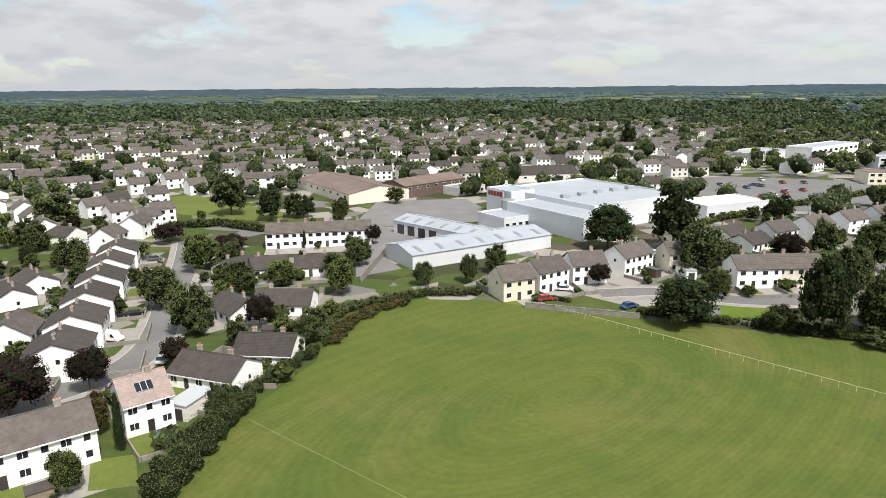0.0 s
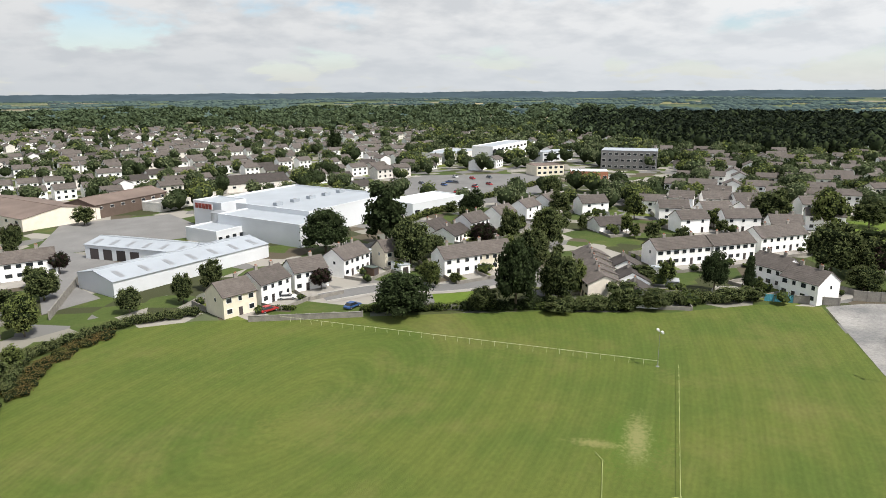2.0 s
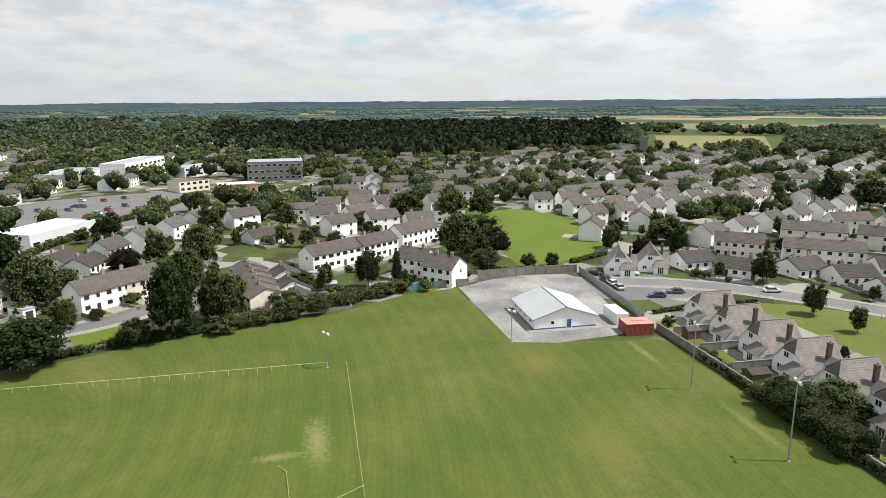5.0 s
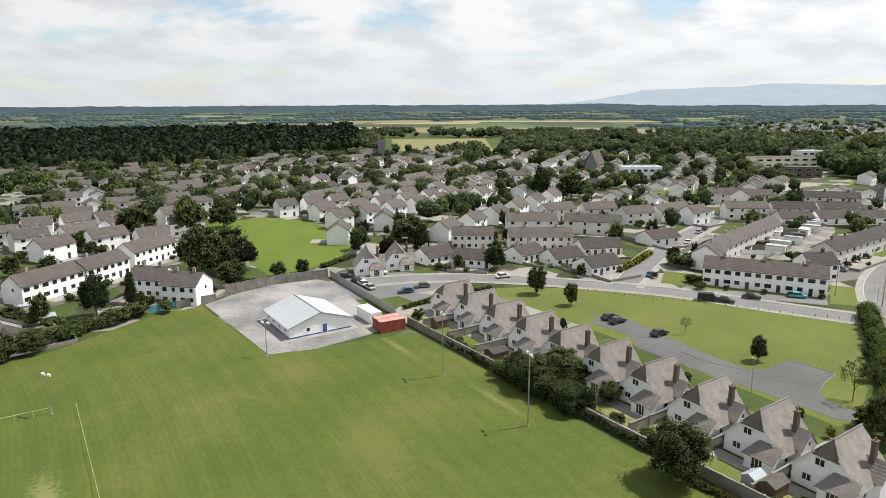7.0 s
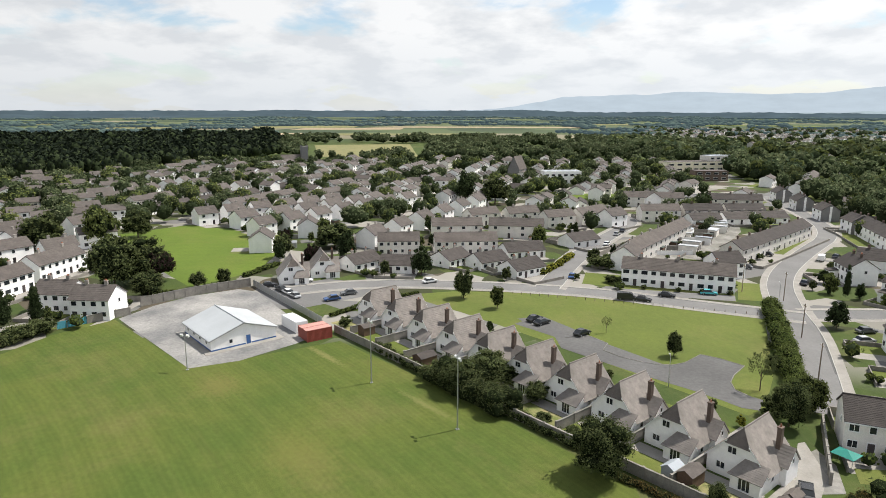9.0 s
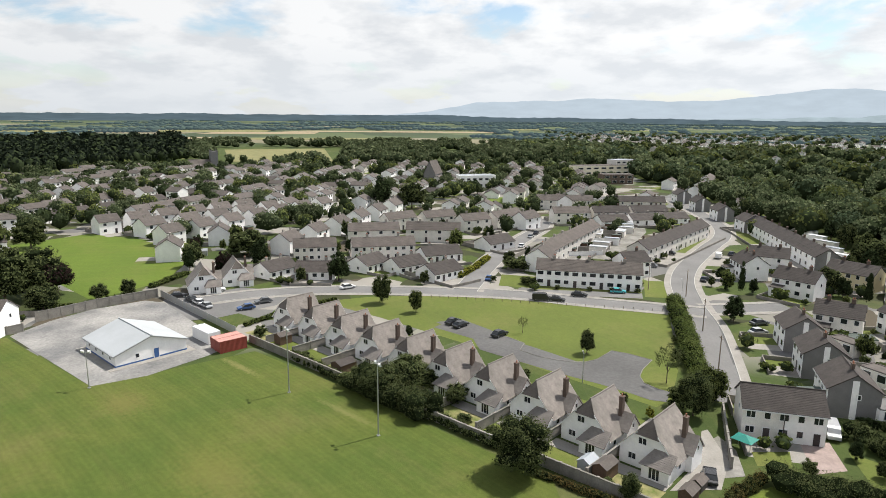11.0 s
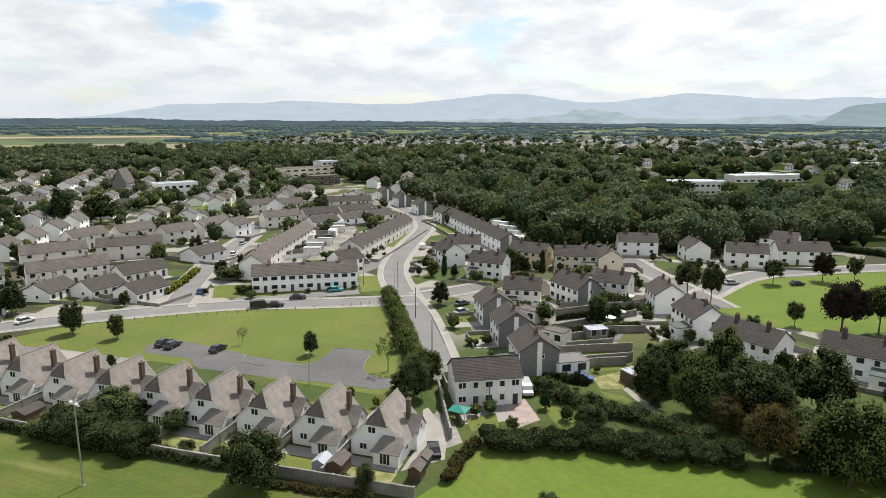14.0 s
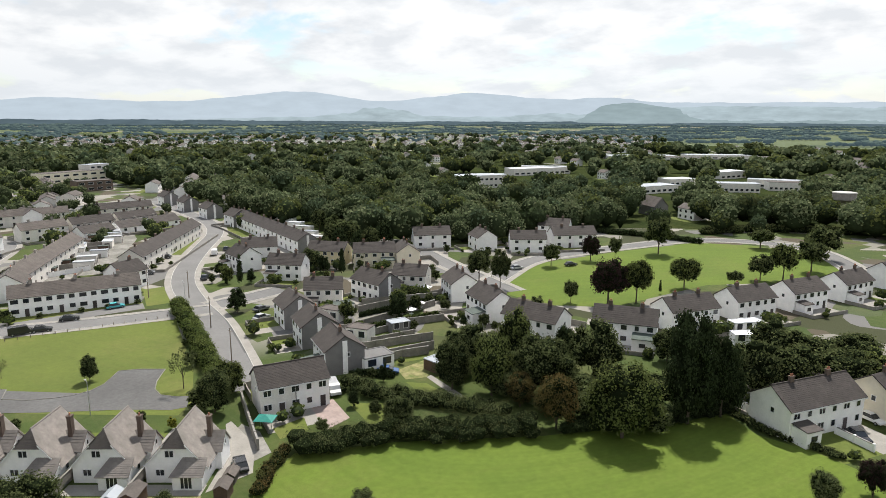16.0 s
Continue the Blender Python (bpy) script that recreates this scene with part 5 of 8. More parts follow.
tree('dark', 40.8, -106.3, 14.8, 4.8)
tree('brown', 57.6, -82.5, 9.6, 4.4)
tree('brown', 67.1, -84.9, 6.3, 3.6)
tree('broad', 43.9, -140.2, 8.5, 6.7)
tree('broad', 36.1, -139.4, 7.6, 5.9)
tree('broad', 32.3, -152.2, 6.1, 6.4)
tree('copper', 16.3, -97.1, 5.6, 2.4)
tree('bush', 20.4, -91.0, 4.4, 2.3)
tree('park', 132.0, -145.0, 10.7, 4.4)
tree('park', 123.0, -144.5, 11.2, 3.4)
tree('park', 175.9, -133.3, 5.9, 3.9)
tree('bush', 62.2, -46.2, 2.6, 2.0)
tree('bush', 102.7, -135.9, 3.4, 2.0)
tree('bush', 75.6, -64.0, 5.9, 2.9)
tree('bush', 82.2, -64.5, 2.8, 1.3)
tree('bush', 79.4, -66.6, 2.6, 1.4)
tree('park', 213.6, -153.5, 9.3, 7.0)
tree('parklight', 215.7, -169.7, 8.5, 6.0)

# hedges
hedge([(-36.2, 70.7), (-36.1, 78.7), (-34.2, 89.1), (-33.2, 96.3)], 6.2, 4.4, 'green')
hedge([(-33.1, 99.3), (-29.4, 109.2), (-24.9, 118.1)], 3.5, 2.2, 'green')
hedge([(-24.9, 123.9), (-24.1, 140.9), (-14.5, 148.7), (-3.7, 154.1), (8.8, 153.8)], 3.5, 2.2, 'green')
hedge([(-23.2, 121.8), (-21.3, 132.5), (-16.4, 141.9), (-9.0, 148.2)], 4.5, 1.5, 'rust')
hedge([(19.8, 152.2), (30.0, 147.7)], 1.6, 1.2, 'hedge')
hedge([(43.7, 139.4), (58.0, 133.7), (60.9, 131.9)], 3.0, 2.0, 'hedge')
hedge([(65.5, 130.1), (71.9, 127.4), (87.7, 121.5)], 3.5, 2.6, 'dark')
hedge([(62.1, 132.4), (87.6, 120.4)], 2.5, 1.8, 'hedge')
hedge([(86.9, 119.3), (99.1, 113.4), (114.7, 110.6), (133.3, 105.8)], 4.5, 3.6, 'green')
hedge([(-101.1, 235.0), (-83.8, 239.4), (-64.1, 228.9)], 4.0, 3.2, 'green')
hedge([(94.4, 235.1), (128.8, 259.5), (159.4, 277.9), (194.6, 299.0)], 3.5, 2.6, 'light')
hedge([(149.8, 43.5), (164.7, 34.4), (172.3, 24.8)], 1.5, 1.2, 'hedge')
hedge([(163.9, 100.8), (166.5, 88.0), (177.5, 82.4)], 1.6, 1.4, 'hedge')
hedge([(185.0, 80.1), (201.6, 75.9)], 2.0, 1.6, 'hedge')
hedge([(168.1, -66.5), (139.6, -58.7), (118.9, -52.9), (107.9, -49.6)], 4.5, 4.0, 'hedge')
hedge([(224.8, -21.4), (210.0, -15.8), (197.8, -10.0)], 2.2, 2.0, 'gold')
hedge([(130.1, 28.5), (118.6, 17.3), (109.8, 8.6), (98.2, -4.5), (91.6, -11.1)], 2.6, 1.8, 'green')
hedge([(114.5, 13.6), (109.6, 8.5), (104.4, 2.7), (100.8, -0.7)], 6.5, 5.6, 'green')
hedge([(84.3, -15.1), (79.3, -21.3), (75.1, -27.3)], 1.6, 1.0, 'rust')
hedge([(73.9, -37.4), (79.1, -42.8), (81.7, -47.1)], 2.2, 1.8, 'rust')
hedge([(80.8, -48.0), (77.6, -53.6), (73.4, -61.0), (67.6, -68.2), (59.2, -79.2)], 6.4, 4.0, 'green')
hedge([(94.6, -67.0), (84.5, -71.0), (75.1, -76.0), (66.1, -79.6)], 4.4, 3.0, 'green')
hedge([(56.7, -82.1), (50.7, -91.1), (46.1, -97.8), (40.7, -109.6)], 4.0, 3.0, 'dark')
hedge([(40.7, -109.6), (33.6, -105.8), (26.1, -105.7), (22.0, -105.0)], 2.0, 1.2, 'green')
hedge([(112.3, -256.0), (134.1, -255.2), (155.3, -249.1)], 3.0, 2.5, 'dark')
hedge([(122.1, -277.7), (106.0, -305.1), (77.3, -324.7)], 5.0, 3.5, 'green')


# ---------------------------------------------------------------- the sports club
def clubhouse():
    ob = thing("clubhouse", 134.8, 62.6, 45.8)
    hx, hy, ev, rg = 8.0, 7.35, 2.55, 5.0
    bm = bmesh.new(); gable_body(bm, hx, hy, ev, rg)
    part("wall", bm, white_render, ob)
    k = (rg - ev) / hy
    for s in (-1, 1):
        bm = bmesh.new()
        p = [(-hx - 0.35, s * (hy + 0.45), ev - k * 0.45 + 0.15), (hx + 0.35, s * (hy + 0.45), ev - k * 0.45 + 0.15), (hx + 0.35, 0, rg + 0.15), (-hx - 0.35, 0, rg + 0.15)]
        if s > 0:
            p = [p[1], p[0], p[3], p[2]]
        slab(bm, *p, 0.14)
        part("roof", bm, roof_sheet, ob, "pale grey ribbed sheet roof")
    bm = bmesh.new()
    rod(bm, (-hx - 0.36, 0, rg + 0.17), (hx + 0.36, 0, rg + 0.17), 0.16, 0.16, 6)
    part("ridge_cap", bm, roof_sheet, ob)
    for s in (-1, 1):
        bm = bmesh.new()
        box(bm, -hx - 0.3, hx + 0.3, s * (hy + 0.48) - 0.07, s * (hy + 0.48) + 0.07, ev - 0.22, ev - 0.05)
        part("gutter", bm, metal_grey, ob)
        bm = bmesh.new()
        slab(bm, (-hx - 0.40, s * (hy + 0.45), ev - 0.02), (-hx - 0.40, 0, rg + 0.13), (-hx - 0.34, 0, rg + 0.13), (-hx - 0.34, s * (hy + 0.45), ev - 0.02), 0.24)
        part("verge_board", bm, metal_grey, ob)
    bm = bmesh.new()
    box(bm, -hx - 0.03, hx + 0.03, -hy - 0.03, hy + 0.03, 0.02, 0.38)
    part("plinth", bm, blue_paint, ob, "dark blue painted plinth band")
    door(ob, -hx, -0.9, 1.0, 2.1, -90, blue_paint)
    window(ob, -hx, 3.0, 1.0, 0.9, 1.0, -90, 0)
    for i in range(4):
        window(ob, -5.5 + 3.7 * i, hy, 1.1, 1.0, 0.8, 180, 0)
        window(ob, -5.5 + 3.7 * i, -hy, 1.1, 1.0, 0.8, 0, 0)
    bm = bmesh.new(); box(bm, -hx - 1.6, hx + 1.4, -hy - 1.4, hy + 1.6, 0.0, 0.09)
    tagged(new("footpath_slab", mesh_of("footpath_slab", bm, paving)), "pale concrete path round the clubhouse", kind="structure").matrix_basis = pose(134.8, 62.6, 0, 0, 0, 45.8)
    return tagged(ob, "white rendered clubhouse with low pale grey roof and blue door", "clubhouse")


def container(x, y, turn, long, wide, mat, top_mat, words, name="shipping_container"):
    ob = thing(name, x, y, turn, 0.05)
    h = 2.59
    bm = bmesh.new()
    n = int(long / 0.28)
    # corrugated long sides
    for s in (-1, 1):
        ring = []
        for i in range(n * 2 + 1):
            xx = -long / 2 + 0.12 + i * (long - 0.24) / (n * 2)
            ring.append((xx, s * (wide / 2 - (0.05 if i % 2 else 0.0))))
        for (x0, y0), (x1, y1) in zip(ring, ring[1:]):
            f = [(0, 1, 2, 3)] if s < 0 else [(3, 2, 1, 0)]
            pieces(bm, [(x0, y0, 0.16), (x1, y1, 0.16), (x1, y1, h - 0.1), (x0, y0, h - 0.1)], f)
    for s in (-1, 1):
        box(bm, s * (long / 2 - 0.06) - 0.03, s * (long / 2 - 0.06) + 0.03, -wide / 2 + 0.05, wide / 2 - 0.05, 0.1, h - 0.08)
    part("side_wall", bm, mat, ob)
    bm = bmesh.new(); box(bm, -long / 2 + 0.03, long / 2 - 0.03, -wide / 2 + 0.03, wide / 2 - 0.03, h - 0.09, h - 0.03)
    top = part("roof", bm, top_mat, ob)
    bm = bmesh.new(); box(bm, -0.09, 0.09, -wide / 2 + 0.1, wide / 2 - 0.1, h - 0.03, h - 0.005)
    rib = mesh_of("roof_rib", bm, top_mat)
    for i in range(1, int(long / 0.5)):
        child("roof_rib", rib, top, pose(-long / 2 + i * 0.5, 0, 0))
    for sx in (-1, 1):
        for sy in (-1, 1):
            bm = bmesh.new(); box(bm, sx * (long / 2 - 0.07) - 0.07, sx * (long / 2 - 0.07) + 0.07, sy * (wide / 2 - 0.07) - 0.07, sy * (wide / 2 - 0.07) + 0.07, 0, h)
            part("corner_post", bm, mat, ob)
        bm = bmesh.new(); box(bm, -long / 2, long / 2, sx * (wide / 2 - 0.05) - 0.05, sx * (wide / 2 - 0.05) + 0.05, h - 0.12, h)
        part("top_rail", bm, mat, ob)
        bm = bmesh.new(); box(bm, -long / 2, long / 2, sx * (wide / 2 - 0.05) - 0.05, sx * (wide / 2 - 0.05) + 0.05, 0, 0.17)
        part("bottom_rail", bm, mat, ob)
    for s in (-1, 1):
        bm = bmesh.new(); box(bm, long / 2 - 0.02, long / 2 + 0.03, s * wide / 4 - wide / 4 + 0.08, s * wide / 4 + wide / 4 - 0.08, 0.18, h - 0.14)
        d = part("door", bm, mat, ob)
        bm = bmesh.new(); rod(bm, (long / 2 + 0.05, s * 0.35, 0.2), (long / 2 + 0.05, s * 0.35, h - 0.2), 0.025, 0.025, 6)
        part("lock_bar", bm, metal_grey, d)
    return tagged(ob, words, "container", "containers by the clubhouse")


def floodlight(x, y, high, turn=30, thick=1.0):
    ob = thing("floodlight_mast", x, y, turn)
    bm = bmesh.new(); rod(bm, (0, 0, 0), (0, 0, high), 0.13 * thick, 0.075 * thick, 10)
    part("mast", bm, metal_grey, ob)
    bm = bmesh.new(); box(bm, -0.25, 0.25, -0.25, 0.25, 0.0, 0.12)
    part("base_plate", bm, metal_grey, ob)
    bm = bmesh.new(); rod(bm, (-0.75, 0, high), (0.75, 0, high), 0.05, 0.05, 6)
    part("cross_arm", bm, metal_grey, ob)
    for s in (-1, 1):
        bm = bmesh.new()
        pieces(bm, [(-0.32, -0.05, -0.22), (0.32, -0.05, -0.22), (0.26, 0.22, -0.2), (-0.26, 0.22, -0.2), (-0.32, -0.12, 0.28), (0.32, -0.12, 0.28), (0.26, 0.2, 0.22), (-0.26, 0.2, 0.22)], BOX)
        lamp = part("lamp_housing", bm, white_paint, ob, "white floodlight housing", pose(s * 0.7, -0.1, high + 0.1, -25))
        bm = bmesh.new(); box(bm, -0.27, 0.27, -0.125, -0.09, -0.17, 0.22)
        part("lamp_glass", bm, window_glass, lamp)
    return tagged(ob, "tall grey steel floodlight mast on the sports field", "floodlight", "floodlights of the sports field")


def pitch_rail(a, b, step=2.6, high=1.1, r=0.028, mat=None, words="white tubular rail on posts beside the pitch"):
    a, b = Vector((*a, 0)), Vector((*b, 0))
    d = b - a
    n = max(1, round(d.length / step))
    ob = thing("pitch_rail", a.x, a.y, math.degrees(math.atan2(d.y, d.x)))
    bm = bmesh.new(); rod(bm, (0, 0, high), (d.length, 0, high), r, r, 8)
    part("rail", bm, mat or white_paint, ob)
    bm = bmesh.new(); rod(bm, (0, 0, 0), (0, 0, high), r * 0.8, r * 0.8, 8)
    me = mesh_of("post", bm, mat or white_paint)
    for i in range(n + 1):
        child("post", me, ob, pose(d.length * i / n, 0, 0))
    return tagged(ob, words, "railing")


def wall_run(pts, high, mat, words, thick=0.22, step=3.0, name="garden_wall", capped=True):
    """A wall of bays with piers along a line."""
    ob = thing(name, *pts[0])
    o = Vector((*pts[0], 0))
    for a, b in zip(pts, pts[1:]):
        a, b = Vector((*a, 0)) - o, Vector((*b, 0)) - o
        d = b - a
        ang = math.degrees(math.atan2(d.y, d.x))
        m = pose(a.x, a.y, 0, 0, 0, ang)
        bm = bmesh.new(); box(bm, 0, d.length, -thick / 2, thick / 2, 0, high)
        part("wall", bm, mat, ob, "", m)
        if capped:
            bm = bmesh.new(); box(bm, -0.02, d.length + 0.02, -thick / 2 - 0.05, thick / 2 + 0.05, high, high + 0.08)
            part("coping", bm, yard_concrete, ob, "", m)
        n = max(1, round(d.length / step))
        if n <= 40:
            me = cached(("pier", round(thick, 2), round(high, 2), mat.name), lambda: pier_mesh(thick, high, mat))
            for i in range(n + 1):
                child("pier", me, ob, pose(*(a + d * (i / n)), 0, 0, ang))
    return tagged(ob, words, "wall")


def pier_mesh(thick, high, mat):
    bm = bmesh.new()
    box(bm, -0.16, 0.16, -thick / 2 - 0.09, thick / 2 + 0.09, 0, high + 0.16)
    return mesh_of("pier", bm, mat)


def panel_fence(pts, high, mat, words, step=2.4):
    ob = thing("panel_fence", *pts[0])
    o = Vector((*pts[0], 0))
    for a, b in zip(pts, pts[1:]):
        a, b = Vector((*a, 0)) - o, Vector((*b, 0)) - o
        d = b - a
        ang = math.degrees(math.atan2(d.y, d.x))
        n = max(1, round(d.length / step))
        w = d.length / n
        def panel():
            bm = bmesh.new()
            # one folded sheet, its ribs upright
            n_rib = 12
            xs = [0.08 + i * (w - 0.16) / n_rib for i in range(n_rib + 1)]
            front = [bm.verts.new((x, -0.03 if i % 2 else 0.0, z)) for z in (0.08, high - 0.05) for i, x in enumerate(xs)]
            back = [bm.verts.new((v.co.x, v.co.y + 0.025, v.co.z)) for v in front]
            k = n_rib + 1
            for i in range(n_rib):
                bm.faces.new((front[i], front[i + 1], front[k + i + 1], front[k + i])); bm.faces.new((back[i + 1], back[i], back[k + i], back[k + i + 1]))
                bm.faces.new((front[k + i], front[k + i + 1], back[k + i + 1], back[k + i])); bm.faces.new((front[i + 1], front[i], back[i], back[i + 1]))
            for i in (0, n_rib):
                bm.faces.new((front[i], front[k + i], back[k + i], back[i]))
            return mesh_of("panel", bm, mat)
        def post():
            bm = bmesh.new(); box(bm, -0.06, 0.06, -0.07, 0.07, 0, high + 0.05)
            return mesh_of("post", bm, kerb_stone)
        me, po = cached(("panel", round(w, 2), high, mat.name), panel), cached(("fence_post", high), post)
        for i in range(n):
            p = a + d * (i / n)
            child("panel", me, ob, pose(p.x, p.y, 0, 0, 0, ang))
            child("post", po, ob, pose(p.x, p.y, 0, 0, 0, ang))
        child("post", po, ob, pose(b.x, b.y, 0, 0, 0, ang))
    return tagged(ob, words, "fence")


clubhouse()
container(134.6, 42.2, -49.3, 6.06, 2.44, red_steel, pink_steel, "red corrugated shipping container with faded roof")
container(136.45, 43.8, -49.3, 6.06, 2.44, red_steel, pink_steel, "red corrugated shipping container with faded roof")
container(141.0, 49.6, 45.0, 7.6, 2.9, white_paint, clad_white, "white site cabin with a flat white roof", "site_cabin")
floodlight(95.7, 7.7, 12.0); floodlight(112.2, 25.2, 12.0); floodlight(114.4, 62.4, 7.0, 80, 0.7); floodlight(83.4, 85.4, 6.9, 80, 0.4)
pitch_rail((25.3, 141.5), (83.6, 85.5), mat=rail_paint); pitch_rail((86.3, 83.1), (50.0, 45.6), 3.4, 0.9, 0.022, faded_rope, "thin yellowish rope on short posts beside the pitch")
pitch_rail((57.5, 53.1), (51.5, 54.5), 3.4, 0.25, 0.03, faded_rope, "slack yellowish rope lying along the worn turf")
pitch_rail((53.7, 63.9), (47.9, 56.7), 3.4, 0.25, 0.03, faded_rope, "slack yellowish rope lying along the worn turf")
pitch_rail((54.3, 66.2), (53.9, 63.8), 3.4, 0.25, 0.03, faded_rope, "slack yellowish rope lying along the worn turf")
panel_fence([(175.9, 73.6), (144.2, 44.0)], 2.0, metal_grey, "grey sheet fence along the edge of the yard")
wall_run([(153.5, 94.7), (165.2, 85.6), (175.5, 74.4)], 2.4, block_wall, "grey block wall with piers at the back of the yard", 0.2, 3.0, "yard_wall")
panel_fence([(134.0, 104.0), (139.0, 99.8)], 1.9, sky_paint, "faded blue painted boarding at the field corner")
wall_run([(139.0, 99.8), (146.5, 93.6)], 1.9, block_wall, "grey block wall at the corner of the yard")
wall_run([(139.2, 39.4), (96.0, -6.0), (72.5, -32.0)], 1.7, block_wall, "weathered grey block wall behind the chalet gardens")


# ---------------------------------------------------------------- gardens of the chalet houses
def garden_shed(x, y, turn, w=2.2, d=3.0, h=2.0, mat=None, roof=None, words="brown timber garden shed with felt roof"):
    ob = thing("garden_shed", x, y, turn)
    bm = bmesh.new(); gable_body(bm, d / 2, w / 2, h, h + 0.55)
    part("wall", bm, mat or shed_wood, ob)
    for s in (-1, 1):
        bm = bmesh.new()
        p = [(-d / 2 - 0.12, s * (w / 2 + 0.15), h - 0.05), (d / 2 + 0.12, s * (w / 2 + 0.15), h - 0.05), (d / 2 + 0.12, 0, h + 0.62), (-d / 2 - 0.12, 0, h + 0.62)]
        slab(bm, *(p if s < 0 else [p[1], p[0], p[3], p[2]]), 0.05)
        part("roof", bm, roof or roof_brown, ob)
    bm = bmesh.new(); box(bm, -d / 2 - 0.04, -d / 2, -0.4, 0.4, 0.05, 1.8)
    part("door", bm, mat or shed_wood, ob)
    return tagged(ob, words, "shed")


def chalet_gardens():
    ux, uy = 0.6933, 0.7206            # along the row
    vx, vy = -0.7206, 0.6933           # towards the field
    for i in range(10):
        cx, cy = 88.0 + 6.98 * i, -34.4 + 7.25 * i
        def at(u, v):
            return (cx + ux * u + vx * v, cy + uy * u + vy * v)
        deep = 12.1
        if i < 9:
            wall_run([at(5.0, 3.0), at(5.0, deep)], 1.65, block_wall, "grey block wall between two back gardens", 0.2, 4.0)
        sheet("garden_lawn", [at(-4.6, 7.6), at(4.7, 7.6), at(4.7, deep - 0.3), at(-4.6, deep - 0.3)], lawn_grass if i % 3 else worn_turf, 0.03, "small mown back garden lawn")
        sheet("patio", [at(-4.4, 4.8), at(4.6, 4.8), at(4.6, 7.5), at(-4.4, 7.5)], paving, 0.035, "pale paved patio behind the house")
        sheet("front_lawn", [at(-3.0, -10.5), at(4.4, -10.5), at(4.4, -6.0), at(-3.0, -6.0)], lawn_grass, 0.03, "small front lawn")
        sheet("driveway", [at(-5.0, -12.0), at(-3.1, -12.0), at(-3.1, -1.0), at(-5.0, -1.0)], paving, 0.034, "pale concrete driveway")
    def spot(i, u, v):
        cx, cy = 88.0 + 6.98 * i, -34.4 + 7.25 * i
        return cx + ux * u + vx * v, cy + uy * u + vy * v
    garden_shed(*spot(0, 3.6, 9.5), 136, 2.2, 3.4, 2.0, shed_wood, roof_grey)
    garden_shed(*spot(1, -3.9, 9.8), 136, 2.0, 2.6, 1.7, clad_grey, clad_grey, "pale metal garden shed beside the wall")
    garden_shed(*spot(0, -7.6, 7.6), 136, 1.8, 2.6, 1.8)
    garden_shed(*spot(8, 2.5, 9.5), 136, 2.4, 3.0)
    garden_shed(*spot(6, 0.5, 10.2), 136, 3.0, 4.0, 1.8, shed_wood, roof_dark, "low dark timber outbuilding")
    sheet("white_patio_cover", [spot(5, -2.0, 11.6), spot(5, 2.2, 11.6), spot(5, 2.2, 9.6), spot(5, -2.0, 9.6)], white_paint, 0.3, "bright white paved corner of a garden")
    for i, u, v, h, r in ((0, -1.5, 11.5, 3.2, 1.0), (0, 1.8, 12.0, 1.4, 1.1), (2, 2.6, 11.0, 1.6, 1.2), (3, -2.0, 11.5, 2.2, 1.4), (9, 0, 10.5, 2.6, 1.8), (5, 0.5, 8.8, 1.3, 1.6), (7, 2, 11, 1.3, 1.0)):
        tree("bush", *spot(i, u, v), h, r)
    for i, (u, v) in enumerate(((1.9, -9.0), (-1.0, -8.5), (2.5, -7.5), (0.5, -9.2), (2.0, -8.0))):
        tree("bush" if i else "gold", *spot(i * 2, u, v), 1.5, 0.9)
    # trailers and clutter of the end house
    garden_shed(*spot(0, -7.4, 3.6), 136, 1.6, 2.4, 1.3, roof_hung, roof_hung, "low dark covered trailer beside the house")


chalet_gardens()


# ---------------------------------------------------------------- shops, warehouses and public buildings
def warehouse(name, x, y, turn, long, deep, eave, ridge, walls, roof, words, skylights=0, doors=0, windows=0):
    KEEP.append((x, y, max(long, deep) * 0.55))
    KEEP.append((x + math.cos(radians(turn)) * long * 0.3, y + math.sin(radians(turn)) * long * 0.3, deep * 0.7))
    KEEP.append((x - math.cos(radians(turn)) * long * 0.3, y - math.sin(radians(turn)) * long * 0.3, deep * 0.7))
    ob = thing(name, x, y, turn)
    hx, hy = long / 2, deep / 2
    bm = bmesh.new(); gable_body(bm, hx, hy, eave, ridge)
    part("wall", bm, walls, ob)
    k = (ridge - eave) / hy
    for s in (-1, 1):
        bm = bmesh.new()
        p = [(-hx - 0.2, s * (hy + 0.25), eave - k * 0.25 + 0.15), (hx + 0.2, s * (hy + 0.25), eave - k * 0.25 + 0.15), (hx + 0.2, 0, ridge + 0.15), (-hx - 0.2, 0, ridge + 0.15)]
        slab(bm, *(p if s < 0 else [p[1], p[0], p[3], p[2]]), 0.14)
        part("roof", bm, roof, ob)
        for i in range(skylights):
            xx = -hx + (i + 0.5) * long / skylights
            bm = bmesh.new()
            y0, y1 = s * hy * 0.85, s * hy * 0.35
            z0, z1 = ridge - k * abs(y0) + 0.22, ridge - k * abs(y1) + 0.22
            q = [(xx - 0.7, y0, z0), (xx + 0.7, y0, z0), (xx + 0.7, y1, z1), (xx - 0.7, y1, z1)]
            slab(bm, *(q if s < 0 else [q[1], q[0], q[3], q[2]]), 0.05)
            part("skylight", bm, metal_grey, ob, "grey translucent roof light")
    bm = bmesh.new(); rod(bm, (-hx - 0.2, 0, ridge + 0.17), (hx + 0.2, 0, ridge + 0.17), 0.18, 0.18, 6)
    part("ridge_cap", bm, roof, ob)
    for i in range(doors):
        bm = bmesh.new(); xx = -hx + (i + 0.7) * long * 0.55 / max(1, doors)
